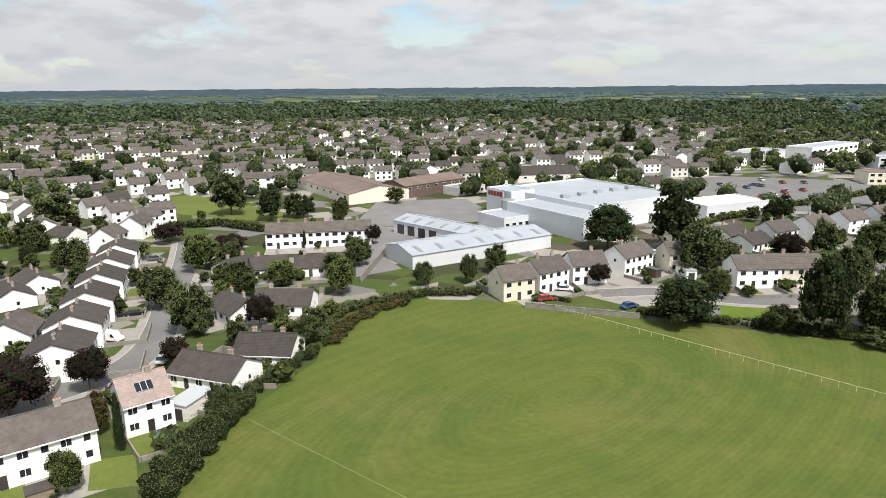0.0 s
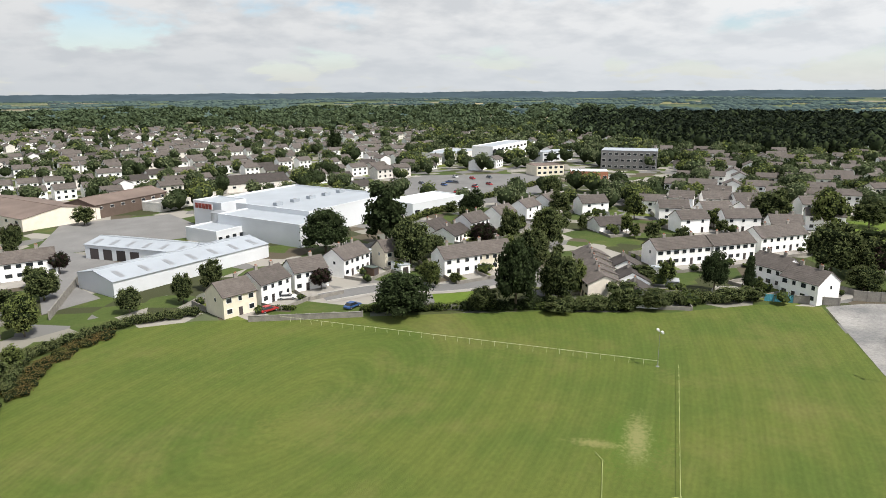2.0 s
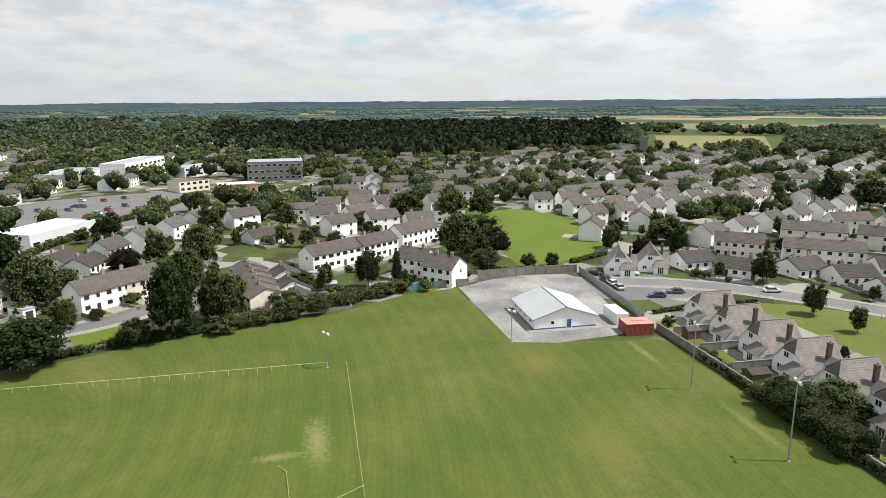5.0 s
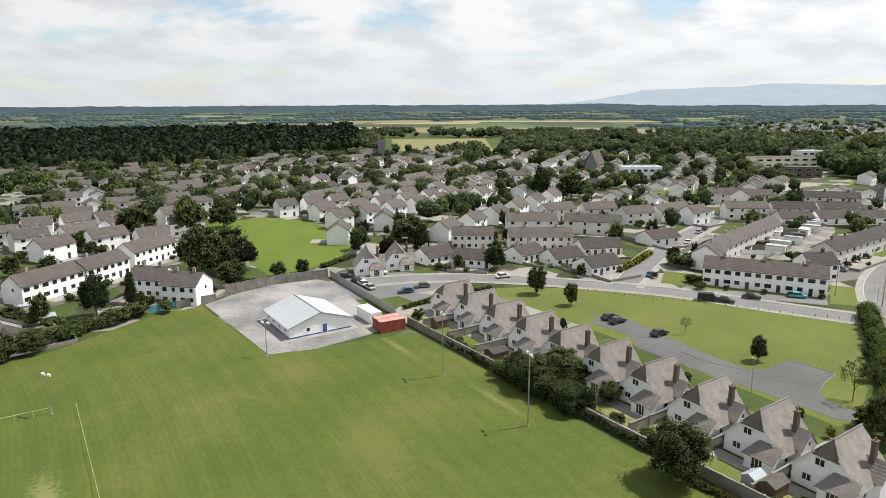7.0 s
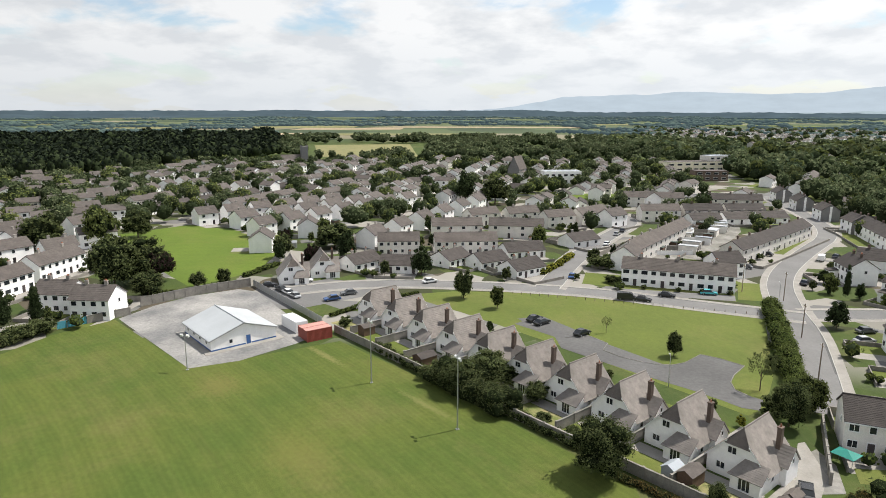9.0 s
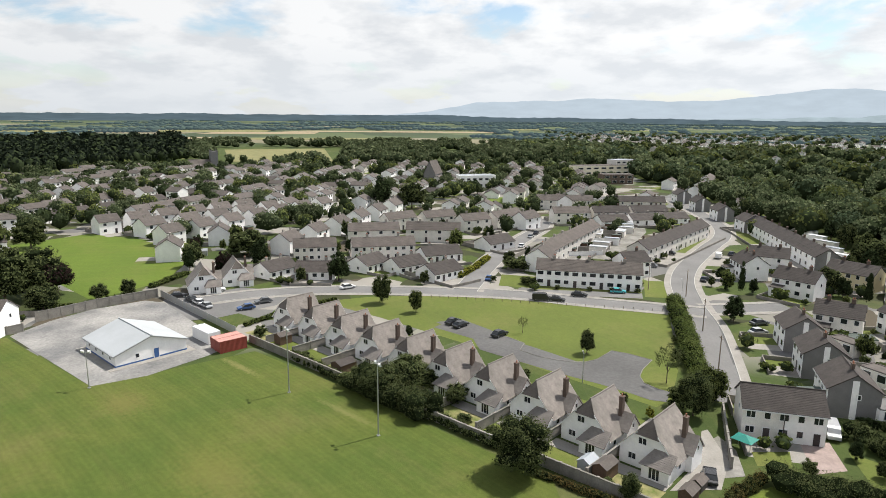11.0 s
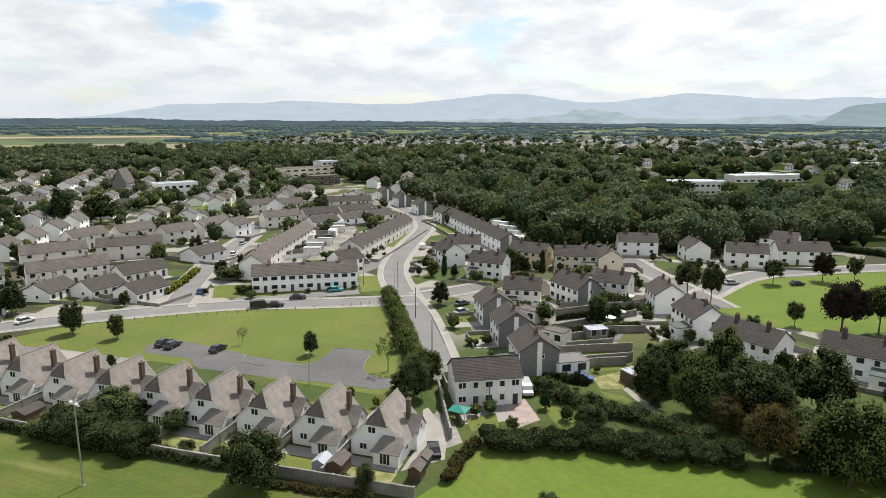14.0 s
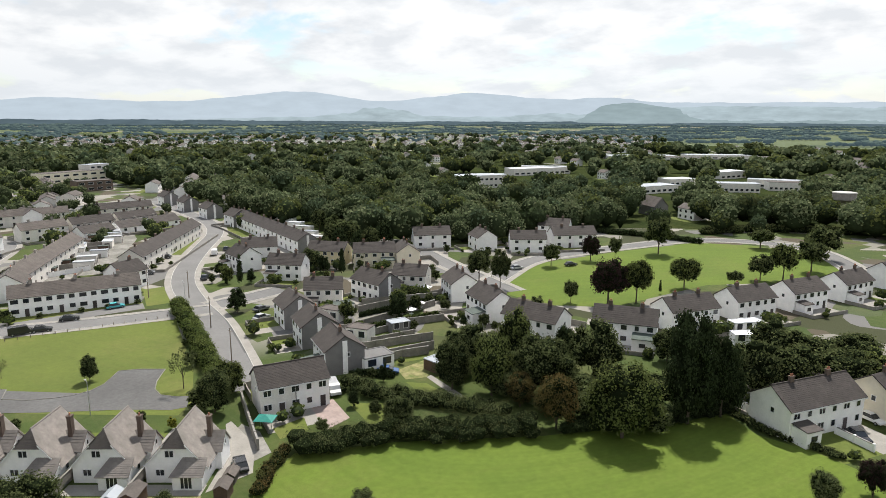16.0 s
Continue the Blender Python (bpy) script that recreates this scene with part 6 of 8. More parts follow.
        box(bm, xx - 1.7, xx + 1.7, -hy - 0.04, -hy + 0.02, 0.05, 3.4)
        part("roller_door", bm, door_paint, ob)
    for i in range(windows):
        for s in (-1, 1):
            window(ob, -hx + (i + 0.5) * long / windows, s * hy, eave - 2.0, 2.0, 1.2, 0 if s < 0 else 180, 2, False)
    return tagged(ob, words, "warehouse")


def flat_block(name, x, y, turn, long, deep, high, walls, roof, words, storeys=0, bays=0, category="building", parapet=0.5):
    KEEP.append((x, y, max(long, deep) * 0.6))
    ob = thing(name, x, y, turn)
    hx, hy = long / 2, deep / 2
    edging = walls if parapet > 0.3 else roof
    bm = bmesh.new(); box(bm, -hx, hx, -hy, hy, 0, high)
    part("wall", bm, walls, ob)
    bm = bmesh.new(); box(bm, -hx + 0.3, hx - 0.3, -hy + 0.3, hy - 0.3, high, high + 0.06)
    part("roof", bm, roof, ob)
    for s in (-1, 1):
        bm = bmesh.new(); box(bm, -hx - 0.05, hx + 0.05, s * (hy - 0.12) - 0.17, s * (hy - 0.12) + 0.17, high - 0.02, high + parapet)
        part("parapet", bm, edging, ob)
        bm = bmesh.new(); box(bm, s * (hx - 0.12) - 0.17, s * (hx - 0.12) + 0.17, -hy + 0.17, hy - 0.17, high - 0.02, high + parapet)
        part("parapet", bm, edging, ob)
    for st in range(storeys):
        for i in range(bays):
            for s in (-1, 1):
                window(ob, -hx + (i + 0.5) * long / bays, s * hy, 1.0 + st * high / storeys, long / bays * 0.6, 1.6, 0 if s < 0 else 180, 1, False)
    return tagged(ob, words, category)


warehouse("long_warehouse", 8.2, 196.6, 31, 50, 17, 4.2, 5.8, clad_white, clad_grey, "long white warehouse with pale grey sheet roof", 7)
warehouse("workshop", 0.4, 217.5, -44, 38, 13, 4.4, 5.8, clad_white, clad_grey, "white workshop with dark doorways and grey sheet roof", 6, 4)
warehouse("factory", -45.8, 316.3, 122.7, 63, 30, 4.6, 7.2, shell_render, rust_roof, "old factory with a wide brown sheet roof", 0, 3, 8)
warehouse("brick_hall", -9.6, 317.0, 45, 40, 17, 5.7, 8.0, brick_brown, rust_roof, "brown brick hall with brown sheet roof", 0, 0, 7)
flat_block("office_block", 16.0, 318.0, 42, 34, 11, 3.6, grey_render, gravel, "low grey office block with flat roof", 1, 10)
store = flat_block("supermarket", 58.0, 260.0, 33, 48, 54, 8.6, clad_white, clad_grey, "large white supermarket with pale grey flat roof", 0, 0, "supermarket", 0.7)
flat_block("store_annexe", 41.5, 230.5, 33, 16, 40, 7.4, clad_white, clad_grey, "white lower wing of the supermarket", 0, 0, "supermarket")
flat_block("loading_bay", 22.0, 236.5, 33, 12, 16, 4.2, clad_white, clad_grey, "white loading bay with dark doors", 1, 4, "building")
flat_block("sign_tower", 27.0, 262.0, 33, 12, 16, 9.6, clad_white, clad_grey, "white entrance block carrying red lettering bars", 0, 0, "building")


def red_sign():
    ob = thing("store_sign", 20.6, 257.8, -57, 7.6)
    for i in range(5):
        bm = bmesh.new(); box(bm, -4.6 + i * 1.9, -3.2 + i * 1.9, -0.15, 0.15, 0, 1.9)
        part("letter_bar", bm, red_steel, ob)
    bm = bmesh.new(); box(bm, -4.8, 4.8, 0.1, 0.3, -0.2, 2.1)
    part("sign_board", bm, clad_white, ob)
    return tagged(ob, "red bar lettering on the white store wall", "sign")


red_sign()


def silo(x, y, r, h):
    ob = thing("storage_tank", x, y)
    bm = bmesh.new(); rod(bm, (0, 0, 0), (0, 0, h), r, r, 24)
    part("tank", bm, metal_grey, ob)
    bm = bmesh.new(); rod(bm, (0, 0, h), (0, 0, h + 0.5), r + 0.05, r * 0.4, 24)
    part("cap", bm, metal_grey, ob)
    return tagged(ob, "grey steel cylindrical tank beside the store", "tank")


silo(24.5, 247.0, 2.6, 7.8)
for i in range(5):
    ob = thing("roof_unit", 46.0 + 7.5 * i, 246.0 + 5.0 * i, 33, 8.6)
    bm = bmesh.new(); box(bm, -1.6, 1.6, -1.0, 1.0, 0.0, 1.3)
    part("casing", bm, clad_grey, ob)
    bm = bmesh.new(); rod(bm, (0, 0, 1.3), (0, 0, 1.5), 0.7, 0.7, 12)
    part("fan_cowl", bm, metal_grey, ob)
    tagged(ob, "pale grey air handling unit on the roof", "roof unit", "roof units of the supermarket")
flat_block("discount_store", 111.0, 257.5, 23, 32, 17, 5.0, clad_white, clad_white, "low white shop with pale flat roof", 1, 6, "shop")
school = flat_block("school_block", 244.0, 423.0, 35.8, 62, 16, 12.0, white_render, clad_grey, "white three-storey modern building with flat roof", 3, 9)
for z0, z1, x1 in ((0.8, 4.2, -10.0), (6.4, 9.8, -14.0)):
    bm = bmesh.new(); box(bm, -31.2, x1, -8.14, -8.09, z0, z1)
    part("glazed_front", bm, window_glass, school, "dark glazed front")
flat_block("school_wing", 212.0, 440.0, 35.8, 46, 28, 6.5, grey_render, clad_grey, "grey low wing of the modern building", 1, 7)
sheet("car_park", [(112.0, 325.0), (128.0, 264.0), (150.0, 258.0), (209.0, 289.0), (219.0, 343.0), (155.0, 367.0)], asphalt, 0.03, "large grey asphalt car park")
sheet("industrial_yard", [(-24.0, 170.0), (-12.0, 178.0), (-20.0, 196.0), (-2.0, 206.0), (-22.0, 236.0), (24.0, 246.0), (10.0, 296.0), (-30.0, 292.0), (-34.0, 240.0), (-28.0, 200.0)], pale_road, 0.03, "pale concrete yard between the sheds")


def water_tower(x, y, high):
    ob = thing("water_tower", x, y)
    KEEP.append((x, y, 9))
    bm = bmesh.new(); rod(bm, (0, 0, 0), (0, 0, high - 4.0), 2.6, 2.4, 16)
    part("stem", bm, stack_render, ob)
    bm = bmesh.new(); rod(bm, (0, 0, high - 5.0), (0, 0, high - 3.6), 2.6, 5.2, 24); rod(bm, (0, 0, high - 3.6), (0, 0, high - 0.4), 5.2, 5.2, 24)
    part("tank", bm, stack_render, ob)
    bm = bmesh.new(); rod(bm, (0, 0, high - 0.4), (0, 0, high), 5.5, 5.3, 24)
    part("rim", bm, kerb_stone, ob, "pale concrete rim")
    return tagged(ob, "grey concrete water tower among the trees", "water tower")


def church(x, y, turn, long, wide, eave, ridge, tower, words):
    ob = thing("church", x, y, turn)
    KEEP.append((x, y, long * 0.8))
    bm = bmesh.new(); gable_body(bm, long / 2, wide / 2, eave, ridge)
    part("nave_wall", bm, dark_render, ob)
    for s in (-1, 1):
        bm = bmesh.new()
        p = [(-long / 2 - 0.3, s * (wide / 2 + 0.3), eave), (long / 2 + 0.3, s * (wide / 2 + 0.3), eave), (long / 2 + 0.3, 0, ridge + 0.3), (-long / 2 - 0.3, 0, ridge + 0.3)]
        roof_slope(bm, *(p if s < 0 else [p[1], p[0], p[3], p[2]]), 10)
        part("roof", bm, roof_grey, ob)
    if tower:
        bm = bmesh.new(); box(bm, long / 2, long / 2 + 6, -3, 3, 0, tower)
        for i in range(4):
            box(bm, long / 2 + (0, 5, 0, 5)[i], long / 2 + (1, 6, 1, 6)[i], (-3, -3, 2, 2)[i], (-2, -2, 3, 3)[i], tower, tower + 1.2)
        part("tower", bm, dark_render, ob)
    for i in range(4):
        window(ob, -long / 2 + (i + 0.5) * long / 4, -wide / 2, 2.0, 1.2, 3.0, 0, 0, False)
    return tagged(ob, words, "church")


church(487.0, -4.0, -20, 16, 9, 7, 16.5, 0, "grey stone church with a very steep roof")
church(575.0, 198.0, -60, 18, 9, 6, 10, 17, "old grey stone church with square tower")
flat_block("town_hall", 462.0, -34.0, -80, 26, 12, 8, white_render, clad_grey, "white flat-roofed town building", 2, 6)


# ---------------------------------------------------------------- vehicles
CAR_PAINT = {"black": (0.02, 0.021, 0.024), "silver": (0.45, 0.46, 0.47), "white": (0.75, 0.75, 0.74), "blue": (0.04, 0.09, 0.22), "red": (0.35, 0.03, 0.03), "grey": (0.13, 0.135, 0.14), "teal": (0.08, 0.42, 0.45)}
PAINTS = {k: material(k + "_car_paint", v, 0.25, 0.2 if k == "silver" else 0.0, grain=0.03, spec=0.6) for k, v in CAR_PAINT.items()}


def car(x, y, turn, colour="silver", kind="car"):
    z = 0.07
    key = ("car", colour, kind)
    if key in CACHE:
        return copy_thing(CACHE[key], pose(x, y, z, 0, 0, turn))
    ob = CACHE[key] = thing("van" if kind == "van" else "car", x, y, turn, z)
    L, Wd = (2.3, 0.93) if kind == "car" else (2.6, 1.0)
    roof_z, belt = (1.47, 0.92) if kind == "car" else (2.1, 1.15)
    if kind == "car":
        prof = [(-L, 0.35), (-L + 0.05, 0.72), (-L + 0.5, 0.90), (L - 0.95, 0.88), (L - 0.1, 0.72), (L, 0.38)]
        cab = [(-L + 0.45, 0.88), (-L + 0.95, roof_z - 0.06), (-0.2, roof_z), (0.35, roof_z - 0.05), (1.15, 0.87)]
    else:
        prof = [(-L, 0.4), (-L, 2.05), (-L + 0.1, 2.1), (0.9, 2.1), (1.35, 1.9), (1.75, 1.15), (L - 0.1, 0.95), (L, 0.45)]
        cab = [(0.75, 1.15), (0.8, 1.95), (1.32, 1.87), (1.72, 1.15)]
    def extrude(points, w0, w1):
        bm = bmesh.new()
        n = len(points)
        zs = [p[1] for p in points]; lo, hi = min(zs), max(zs)
        def half(zv):
            return w0 + (w1 - w0) * (zv - lo) / (hi - lo)
        vs = [(px, -half(pz), pz) for px, pz in points] + [(px, half(pz), pz) for px, pz in points]
        fs = [tuple(range(n)), tuple(range(2 * n - 1, n - 1, -1))] + [(i, n + i, n + (i + 1) % n, (i + 1) % n) for i in range(n)]
        pieces(bm, vs, fs)
        bmesh.ops.recalc_face_normals(bm, faces=bm.faces[:])
        bmesh.ops.bevel(bm, geom=bm.edges[:], offset=0.05, segments=2, affect="EDGES")
        return bm
    part("body", extrude(prof, Wd, Wd * 0.96), PAINTS[colour], ob)
    glass = part("cabin_glass", extrude(cab, Wd * 0.97, Wd * 0.78) if kind == "car" else extrude(cab, Wd * 1.005, Wd * 1.003), window_glass, ob)
    if kind == "car":
        bm = bmesh.new(); box(bm, -L + 1.0, 0.32, -Wd * 0.76, Wd * 0.76, roof_z - 0.05, roof_z + 0.02)
        part("roof", bm, PAINTS[colour], ob)
    def wheel():
        bm = bmesh.new(); rod(bm, (0, -0.11, 0), (0, 0.11, 0), 0.32, 0.32, 14)
        return mesh_of("wheel", bm, tyre_rubber)
    def rim():
        bm = bmesh.new(); rod(bm, (0, -0.12, 0), (0, 0.12, 0), 0.19, 0.19, 10)
        return mesh_of("rim", bm, metal_grey)
    for sx in (-1, 1):
        for sy in (-1, 1):
            wh = child("wheel", cached("wheel", wheel), ob, pose(sx * (L - 0.85), sy * (Wd - 0.10), 0.32))
            child("rim", cached("rim", rim), wh)
    return tagged(ob, colour + (" van parked on the road" if kind == "van" else " hatchback car on the asphalt"), "van" if kind == "van" else "car", "vehicles of the estate")


# ---------------------------------------------------------------- street furniture and odds and ends
def pole(x, y, high):
    ob = thing("utility_pole", x, y)
    bm = bmesh.new(); rod(bm, (0, 0, 0), (0, 0, high), 0.14, 0.09, 8)
    part("shaft", bm, timber, ob)
    bm = bmesh.new(); box(bm, -0.7, 0.7, -0.05, 0.05, high - 0.6, high - 0.48)
    part("cross_arm", bm, timber, ob)
    for s in (-0.55, 0.0, 0.55):
        bm = bmesh.new(); rod(bm, (s, 0, high - 0.48), (s, 0, high - 0.3), 0.04, 0.03, 6)
        part("insulator", bm, white_paint, ob)
    return tagged(ob, "brown wooden utility pole beside the road", "pole", "utility poles of the estate")


def street_lamp(x, y, turn=0):
    ob = thing("street_lamp", x, y, turn)
    bm = bmesh.new(); rod(bm, (0, 0, 0), (0, 0, 6.0), 0.08, 0.05, 8)
    part("column", bm, metal_grey, ob)
    bm = bmesh.new(); rod(bm, (0, 0, 5.95), (0.7, 0, 6.15), 0.035, 0.03, 6)
    part("bracket", bm, metal_grey, ob)
    bm = bmesh.new(); box(bm, 0.6, 1.15, -0.12, 0.12, 6.08, 6.22)
    part("lantern", bm, metal_grey, ob)
    return tagged(ob, "grey steel street lamp beside the green", "street lamp")


def bollards(a, b, n):
    bm = bmesh.new(); rod(bm, (0, 0, 0), (0, 0, 0.75), 0.08, 0.07, 8)
    me = mesh_of("bollard", bm, timber)
    for i in range(n):
        s = i / (n - 1)
        ob = new("bollard", me)
        ob.matrix_basis = pose(a[0] + (b[0] - a[0]) * s, a[1] + (b[1] - a[1]) * s, 0.0)
        tagged(ob, "short wooden bollard along the green", "bollard", "bollards along the green")


def solar_panel(x, y, z, turn, tilt, w, h):
    ob = thing("solar_panel", x, y, turn, z)
    bm = bmesh.new(); box(bm, -w / 2, w / 2, -h / 2, h / 2, 0, 0.07)
    part("frame", bm, metal_grey, ob)
    for i in range(3):
        bm = bmesh.new(); box(bm, -w / 2 + 0.06 + i * w / 3, -w / 2 - 0.06 + (i + 1) * w / 3, -h / 2 + 0.06, h / 2 - 0.06, 0.065, 0.085)
        part("cell_panel", bm, window_glass, ob)
    ob.matrix_basis = pose(x, y, z, 0, 0, turn) @ pose(0, 0, 0, tilt)
    return tagged(ob, "dark solar panel on the pinkish roof", "solar panel")


def canopy(x, y, turn, cloth=None, words="teal garden canopy on thin legs"):
    ob = thing("garden_canopy", x, y, turn)
    for sx in (-1.4, 1.4):
        for sy in (-1.2, 1.2):
            bm = bmesh.new(); rod(bm, (sx, sy, 0), (sx, sy, 2.0), 0.04, 0.04, 6)
            part("leg", bm, metal_grey, ob)
    bm = bmesh.new()
    pieces(bm, [(-1.6, -1.4, 2.0), (1.6, -1.4, 2.0), (1.6, 1.4, 2.0), (-1.6, 1.4, 2.0), (0, 0, 2.7), (0, 0, 2.62)], [(0, 1, 4), (1, 2, 4), (2, 3, 4), (3, 0, 4), (1, 0, 5), (2, 1, 5), (3, 2, 5), (0, 3, 5)])
    part("cover", bm, cloth or teal_paint, ob, "stretched fabric cover")
    return tagged(ob, words, "canopy")


def garden_table(x, y):
    ob = thing("garden_table", x, y, 15)
    bm = bmesh.new(); rod(bm, (0, 0, 0), (0, 0, 2.2), 0.04, 0.03, 6)
    part("pole", bm, white_paint, ob)
    bm = bmesh.new(); rod(bm, (0, 0, 0.7), (0, 0, 0.75), 0.6, 0.6, 16)
    part("tabletop", bm, white_paint, ob)
    bm = bmesh.new(); rod(bm, (0, 0, 1.9), (0, 0, 2.35), 1.4, 0.06, 8)
    part("parasol", bm, white_paint, ob, "white fabric parasol")
    return tagged(ob, "white garden table under a white parasol", "table")


def pitch_line(pts):
    bm = bmesh.new()
    ribbon(bm, [Vector((x, y, 0)) for x, y in pts], 0.06, -0.06, 0.045)
    tagged(new("pitch_line", mesh_of("pitch_line", bm, material("faded_line", (0.17, 0.18, 0.07), 0.9, grain=0.3, grain_scale=0.8, coords="World"))), "faded pitch marking line on the grass", kind="structure")


solar_panel(-45.3, 90.2, 6.72, 39, 34, 2.6, 1.7)
canopy(90.5, -48.4, 40)
sheet('rear_lawn', [(107.7, -83.1), (104.4, -93.1), (107.1, -95.0), (109.5, -85.7)], lawn_grass, 0.037, 'bright strip of garden lawn')
sheet('rear_lawn', [(97.8, -82.5), (95.7, -89.0), (98.4, -90.8), (100.3, -84.4)], lawn_grass, 0.038, 'sunlit garden lawn')
wall_run([(110.4, -86.0), (108.0, -96.5)], 1.7, block_wall, 'dark weathered block wall between gardens')
wall_run([(101.7, -83.1), (98.9, -94.0)], 1.9, block_wall, 'dark weathered block wall between gardens')
wall_run([(116.6, -98.5), (112.0, -110.0)], 1.7, block_wall, 'dark weathered block wall between gardens')
wall_run([(136.9, -103.7), (127.5, -122.7)], 1.8, block_wall, 'dark weathered block wall between gardens')
canopy(133.7, -124.0, 20, white_paint, 'white garden gazebo on thin legs')
garden_table(120.3, -106.6)
garden_table(123.1, -112.3)
pitch_line([(-30.5, 92.0), (-4.9, 71.8), (18.0, 53.5)])


def rear_range(x, y, style):
    """A low white outhouse range with a pale flat roof, behind the dark terrace."""
    ob = thing("outhouse", x, y, 28)
    long, wide = (7.0, 9.0, 6.0)[style], 3.2
    bm = bmesh.new(); box(bm, -long / 2, long / 2, -wide / 2, wide / 2, 0, 2.6)
    part("wall", bm, (white_render, grey_render, white_render)[style], ob)
    bm = bmesh.new(); slab(bm, (-long / 2 - 0.15, -wide / 2 - 0.15, 2.75), (long / 2 + 0.15, -wide / 2 - 0.15, 2.75), (long / 2 + 0.15, wide / 2 + 0.15, 2.95), (-long / 2 - 0.15, wide / 2 + 0.15, 2.95), 0.14)
    part("roof", bm, (clad_white, roof_sheet, clad_grey)[style], ob)
    window(ob, 0.0, -wide / 2, 1.0, 1.2, 1.0, 0, 0, False)
    return tagged(ob, "low outhouse with pale flat roof behind the terrace", "outbuilding", "garden outbuildings")

# vehicles
car(152.4, -6.3, -40, 'black', 'car')
car(149.9, -8.0, -44, 'black', 'car')
car(143.2, -16.7, -45, 'black', 'car')
car(184.9, 23.2, -56, 'white', 'car')
car(195.4, -19.1, -17, 'blue', 'car')
car(230.6, -29.0, -17, 'silver', 'car')
car(172.7, -31.5, -98, 'black', 'van')
car(171.8, -35.5, -109, 'black', 'car')
car(176.7, -42.8, -108, 'black', 'car')
car(180.3, -54.8, -97, 'teal', 'car')
car(194.4, -85.9, -37, 'black', 'car')
car(227.7, -105.0, -30, 'white', 'van')
car(232.1, -111.8, -39, 'black', 'car')
car(144.6, -77.8, -78, 'silver', 'car')
car(151.4, -81.5, -78, 'grey', 'car')
car(95.0, -64.8, 157, 'silver', 'van')
car(95.1, -77.9, -135, 'blue', 'car')
car(246.4, -36.4, -21, 'white', 'car')
car(266.8, -43.1, -21, 'silver', 'car')
car(275.1, -46.7, -19, 'black', 'car')
car(-68.2, 125.0, -16, 'white', 'van')
car(-73.8, 139.7, 11, 'black', 'car')
car(-70.4, 140.6, 26, 'black', 'car')
car(-53.0, 114.6, 89, 'silver', 'car')
car(-52.1, 119.3, 77, 'black', 'car')
car(-66.8, 149.9, 94, 'silver', 'car')
car(-87.0, 189.5, 19, 'grey', 'car')
car(30.1, 156.7, -16, 'white', 'car')
car(82.5, -39.8, -20, 'black', 'car')
car(42.7, 143.2, 30, 'blue', 'car')
car(24.1, 149.0, 20, 'red', 'car')
car(22.4, -122.8, 156, 'white', 'car')
car(22.2, -114.2, 138, 'black', 'car')
car(125.6, -184.6, -112, 'black', 'car')
car(135.1, -167.2, -112, 'silver', 'car')
car(175.6, 68.7, -71, 'black', 'car')
car(181.8, 60.0, -73, 'white', 'car')
car(135.3, 283.5, -80, 'black', 'car')
car(144.4, 292.6, -81, 'silver', 'car')
car(152.4, 298.9, -83, 'white', 'car')
car(160.8, 305.5, -84, 'red', 'car')
car(137.6, 308.3, -81, 'grey', 'car')
car(149.6, 320.2, -82, 'blue', 'car')
car(159.8, 326.9, -84, 'black', 'car')
car(149.8, 278.5, -83, 'silver', 'car')
car(160.1, 282.7, -83, 'white', 'car')
car(172.4, 310.8, -86, 'red', 'car')
car(141.0, 330.9, -82, 'grey', 'car')
car(169.7, 287.9, -85, 'blue', 'car')
car(182.1, 296.9, -88, 'black', 'car')
car(172.0, 275.0, -85, 'silver', 'car')
car(169.4, 346.6, -85, 'white', 'car')
car(175.5, 336.6, -86, 'red', 'car')
car(186.3, 335.7, -86, 'grey', 'car')

# gardens and outbuildings south of the close
flat_block('garden_annexe', 100.1, -78.5, -103, 6.6, 5.0, 2.8, white_render, asphalt, 'white flat-roofed annexe beside a dark house', 1, 2, 'outbuilding', 0.15)
flat_block('garage', 135.6, -95.1, -105, 7.3, 4.0, 2.5, grey_render, garage_felt, 'grey garage with flat green felt roof', 0, 0, 'outbuilding', 0.15)
flat_block('garden_room', 114.0, -96.8, -106, 4.8, 3.5, 2.4, dark_render, clad_grey, 'small grey garden room with pale roof', 1, 2, 'outbuilding', 0.15)
flat_block('lean_to_store', 89.9, -87.2, -90, 5.1, 4.0, 2.2, shed_wood, clad_grey, 'dark timber store with grey sheet roof', 0, 0, 'outbuilding', 0.15)
flat_block('rear_extension', 115.5, -86.7, -156, 5.6, 4.0, 3.0, grey_render, roof_grey, 'grey flat-roofed rear extension', 1, 2, 'outbuilding', 0.15)
flat_block('rear_extension', 132.2, -90.7, -159, 6.0, 4.0, 3.0, grey_render, roof_grey, 'grey flat-roofed rear extension', 1, 2, 'outbuilding', 0.15)
flat_block('conservatory', 56.1, -156.0, -121, 7.7, 3.0, 2.6, white_render, clad_white, 'white lean-to conservatory behind a house', 1, 3, 'outbuilding', 0.15)
flat_block('conservatory', 52.7, -147.2, -134, 5.7, 3.0, 2.4, white_render, clad_white, 'white lean-to conservatory behind a house', 1, 2, 'outbuilding', 0.15)
flat_block('garage', 33.5, -142.9, -106, 4.8, 4.0, 2.4, white_render, clad_white, 'small white garage with pale flat roof', 0, 0, 'outbuilding', 0.15)
flat_block('garden_shed_block', 44.8, -136.3, -116, 5.0, 4.0, 2.3, white_render, clad_grey, 'small white garden store', 0, 0, 'outbuilding', 0.15)
wall_run([(108.8, -82.4), (106.3, -91.0), (103.5, -98.1)], 1.8, block_wall, 'dark weathered block wall between gardens')
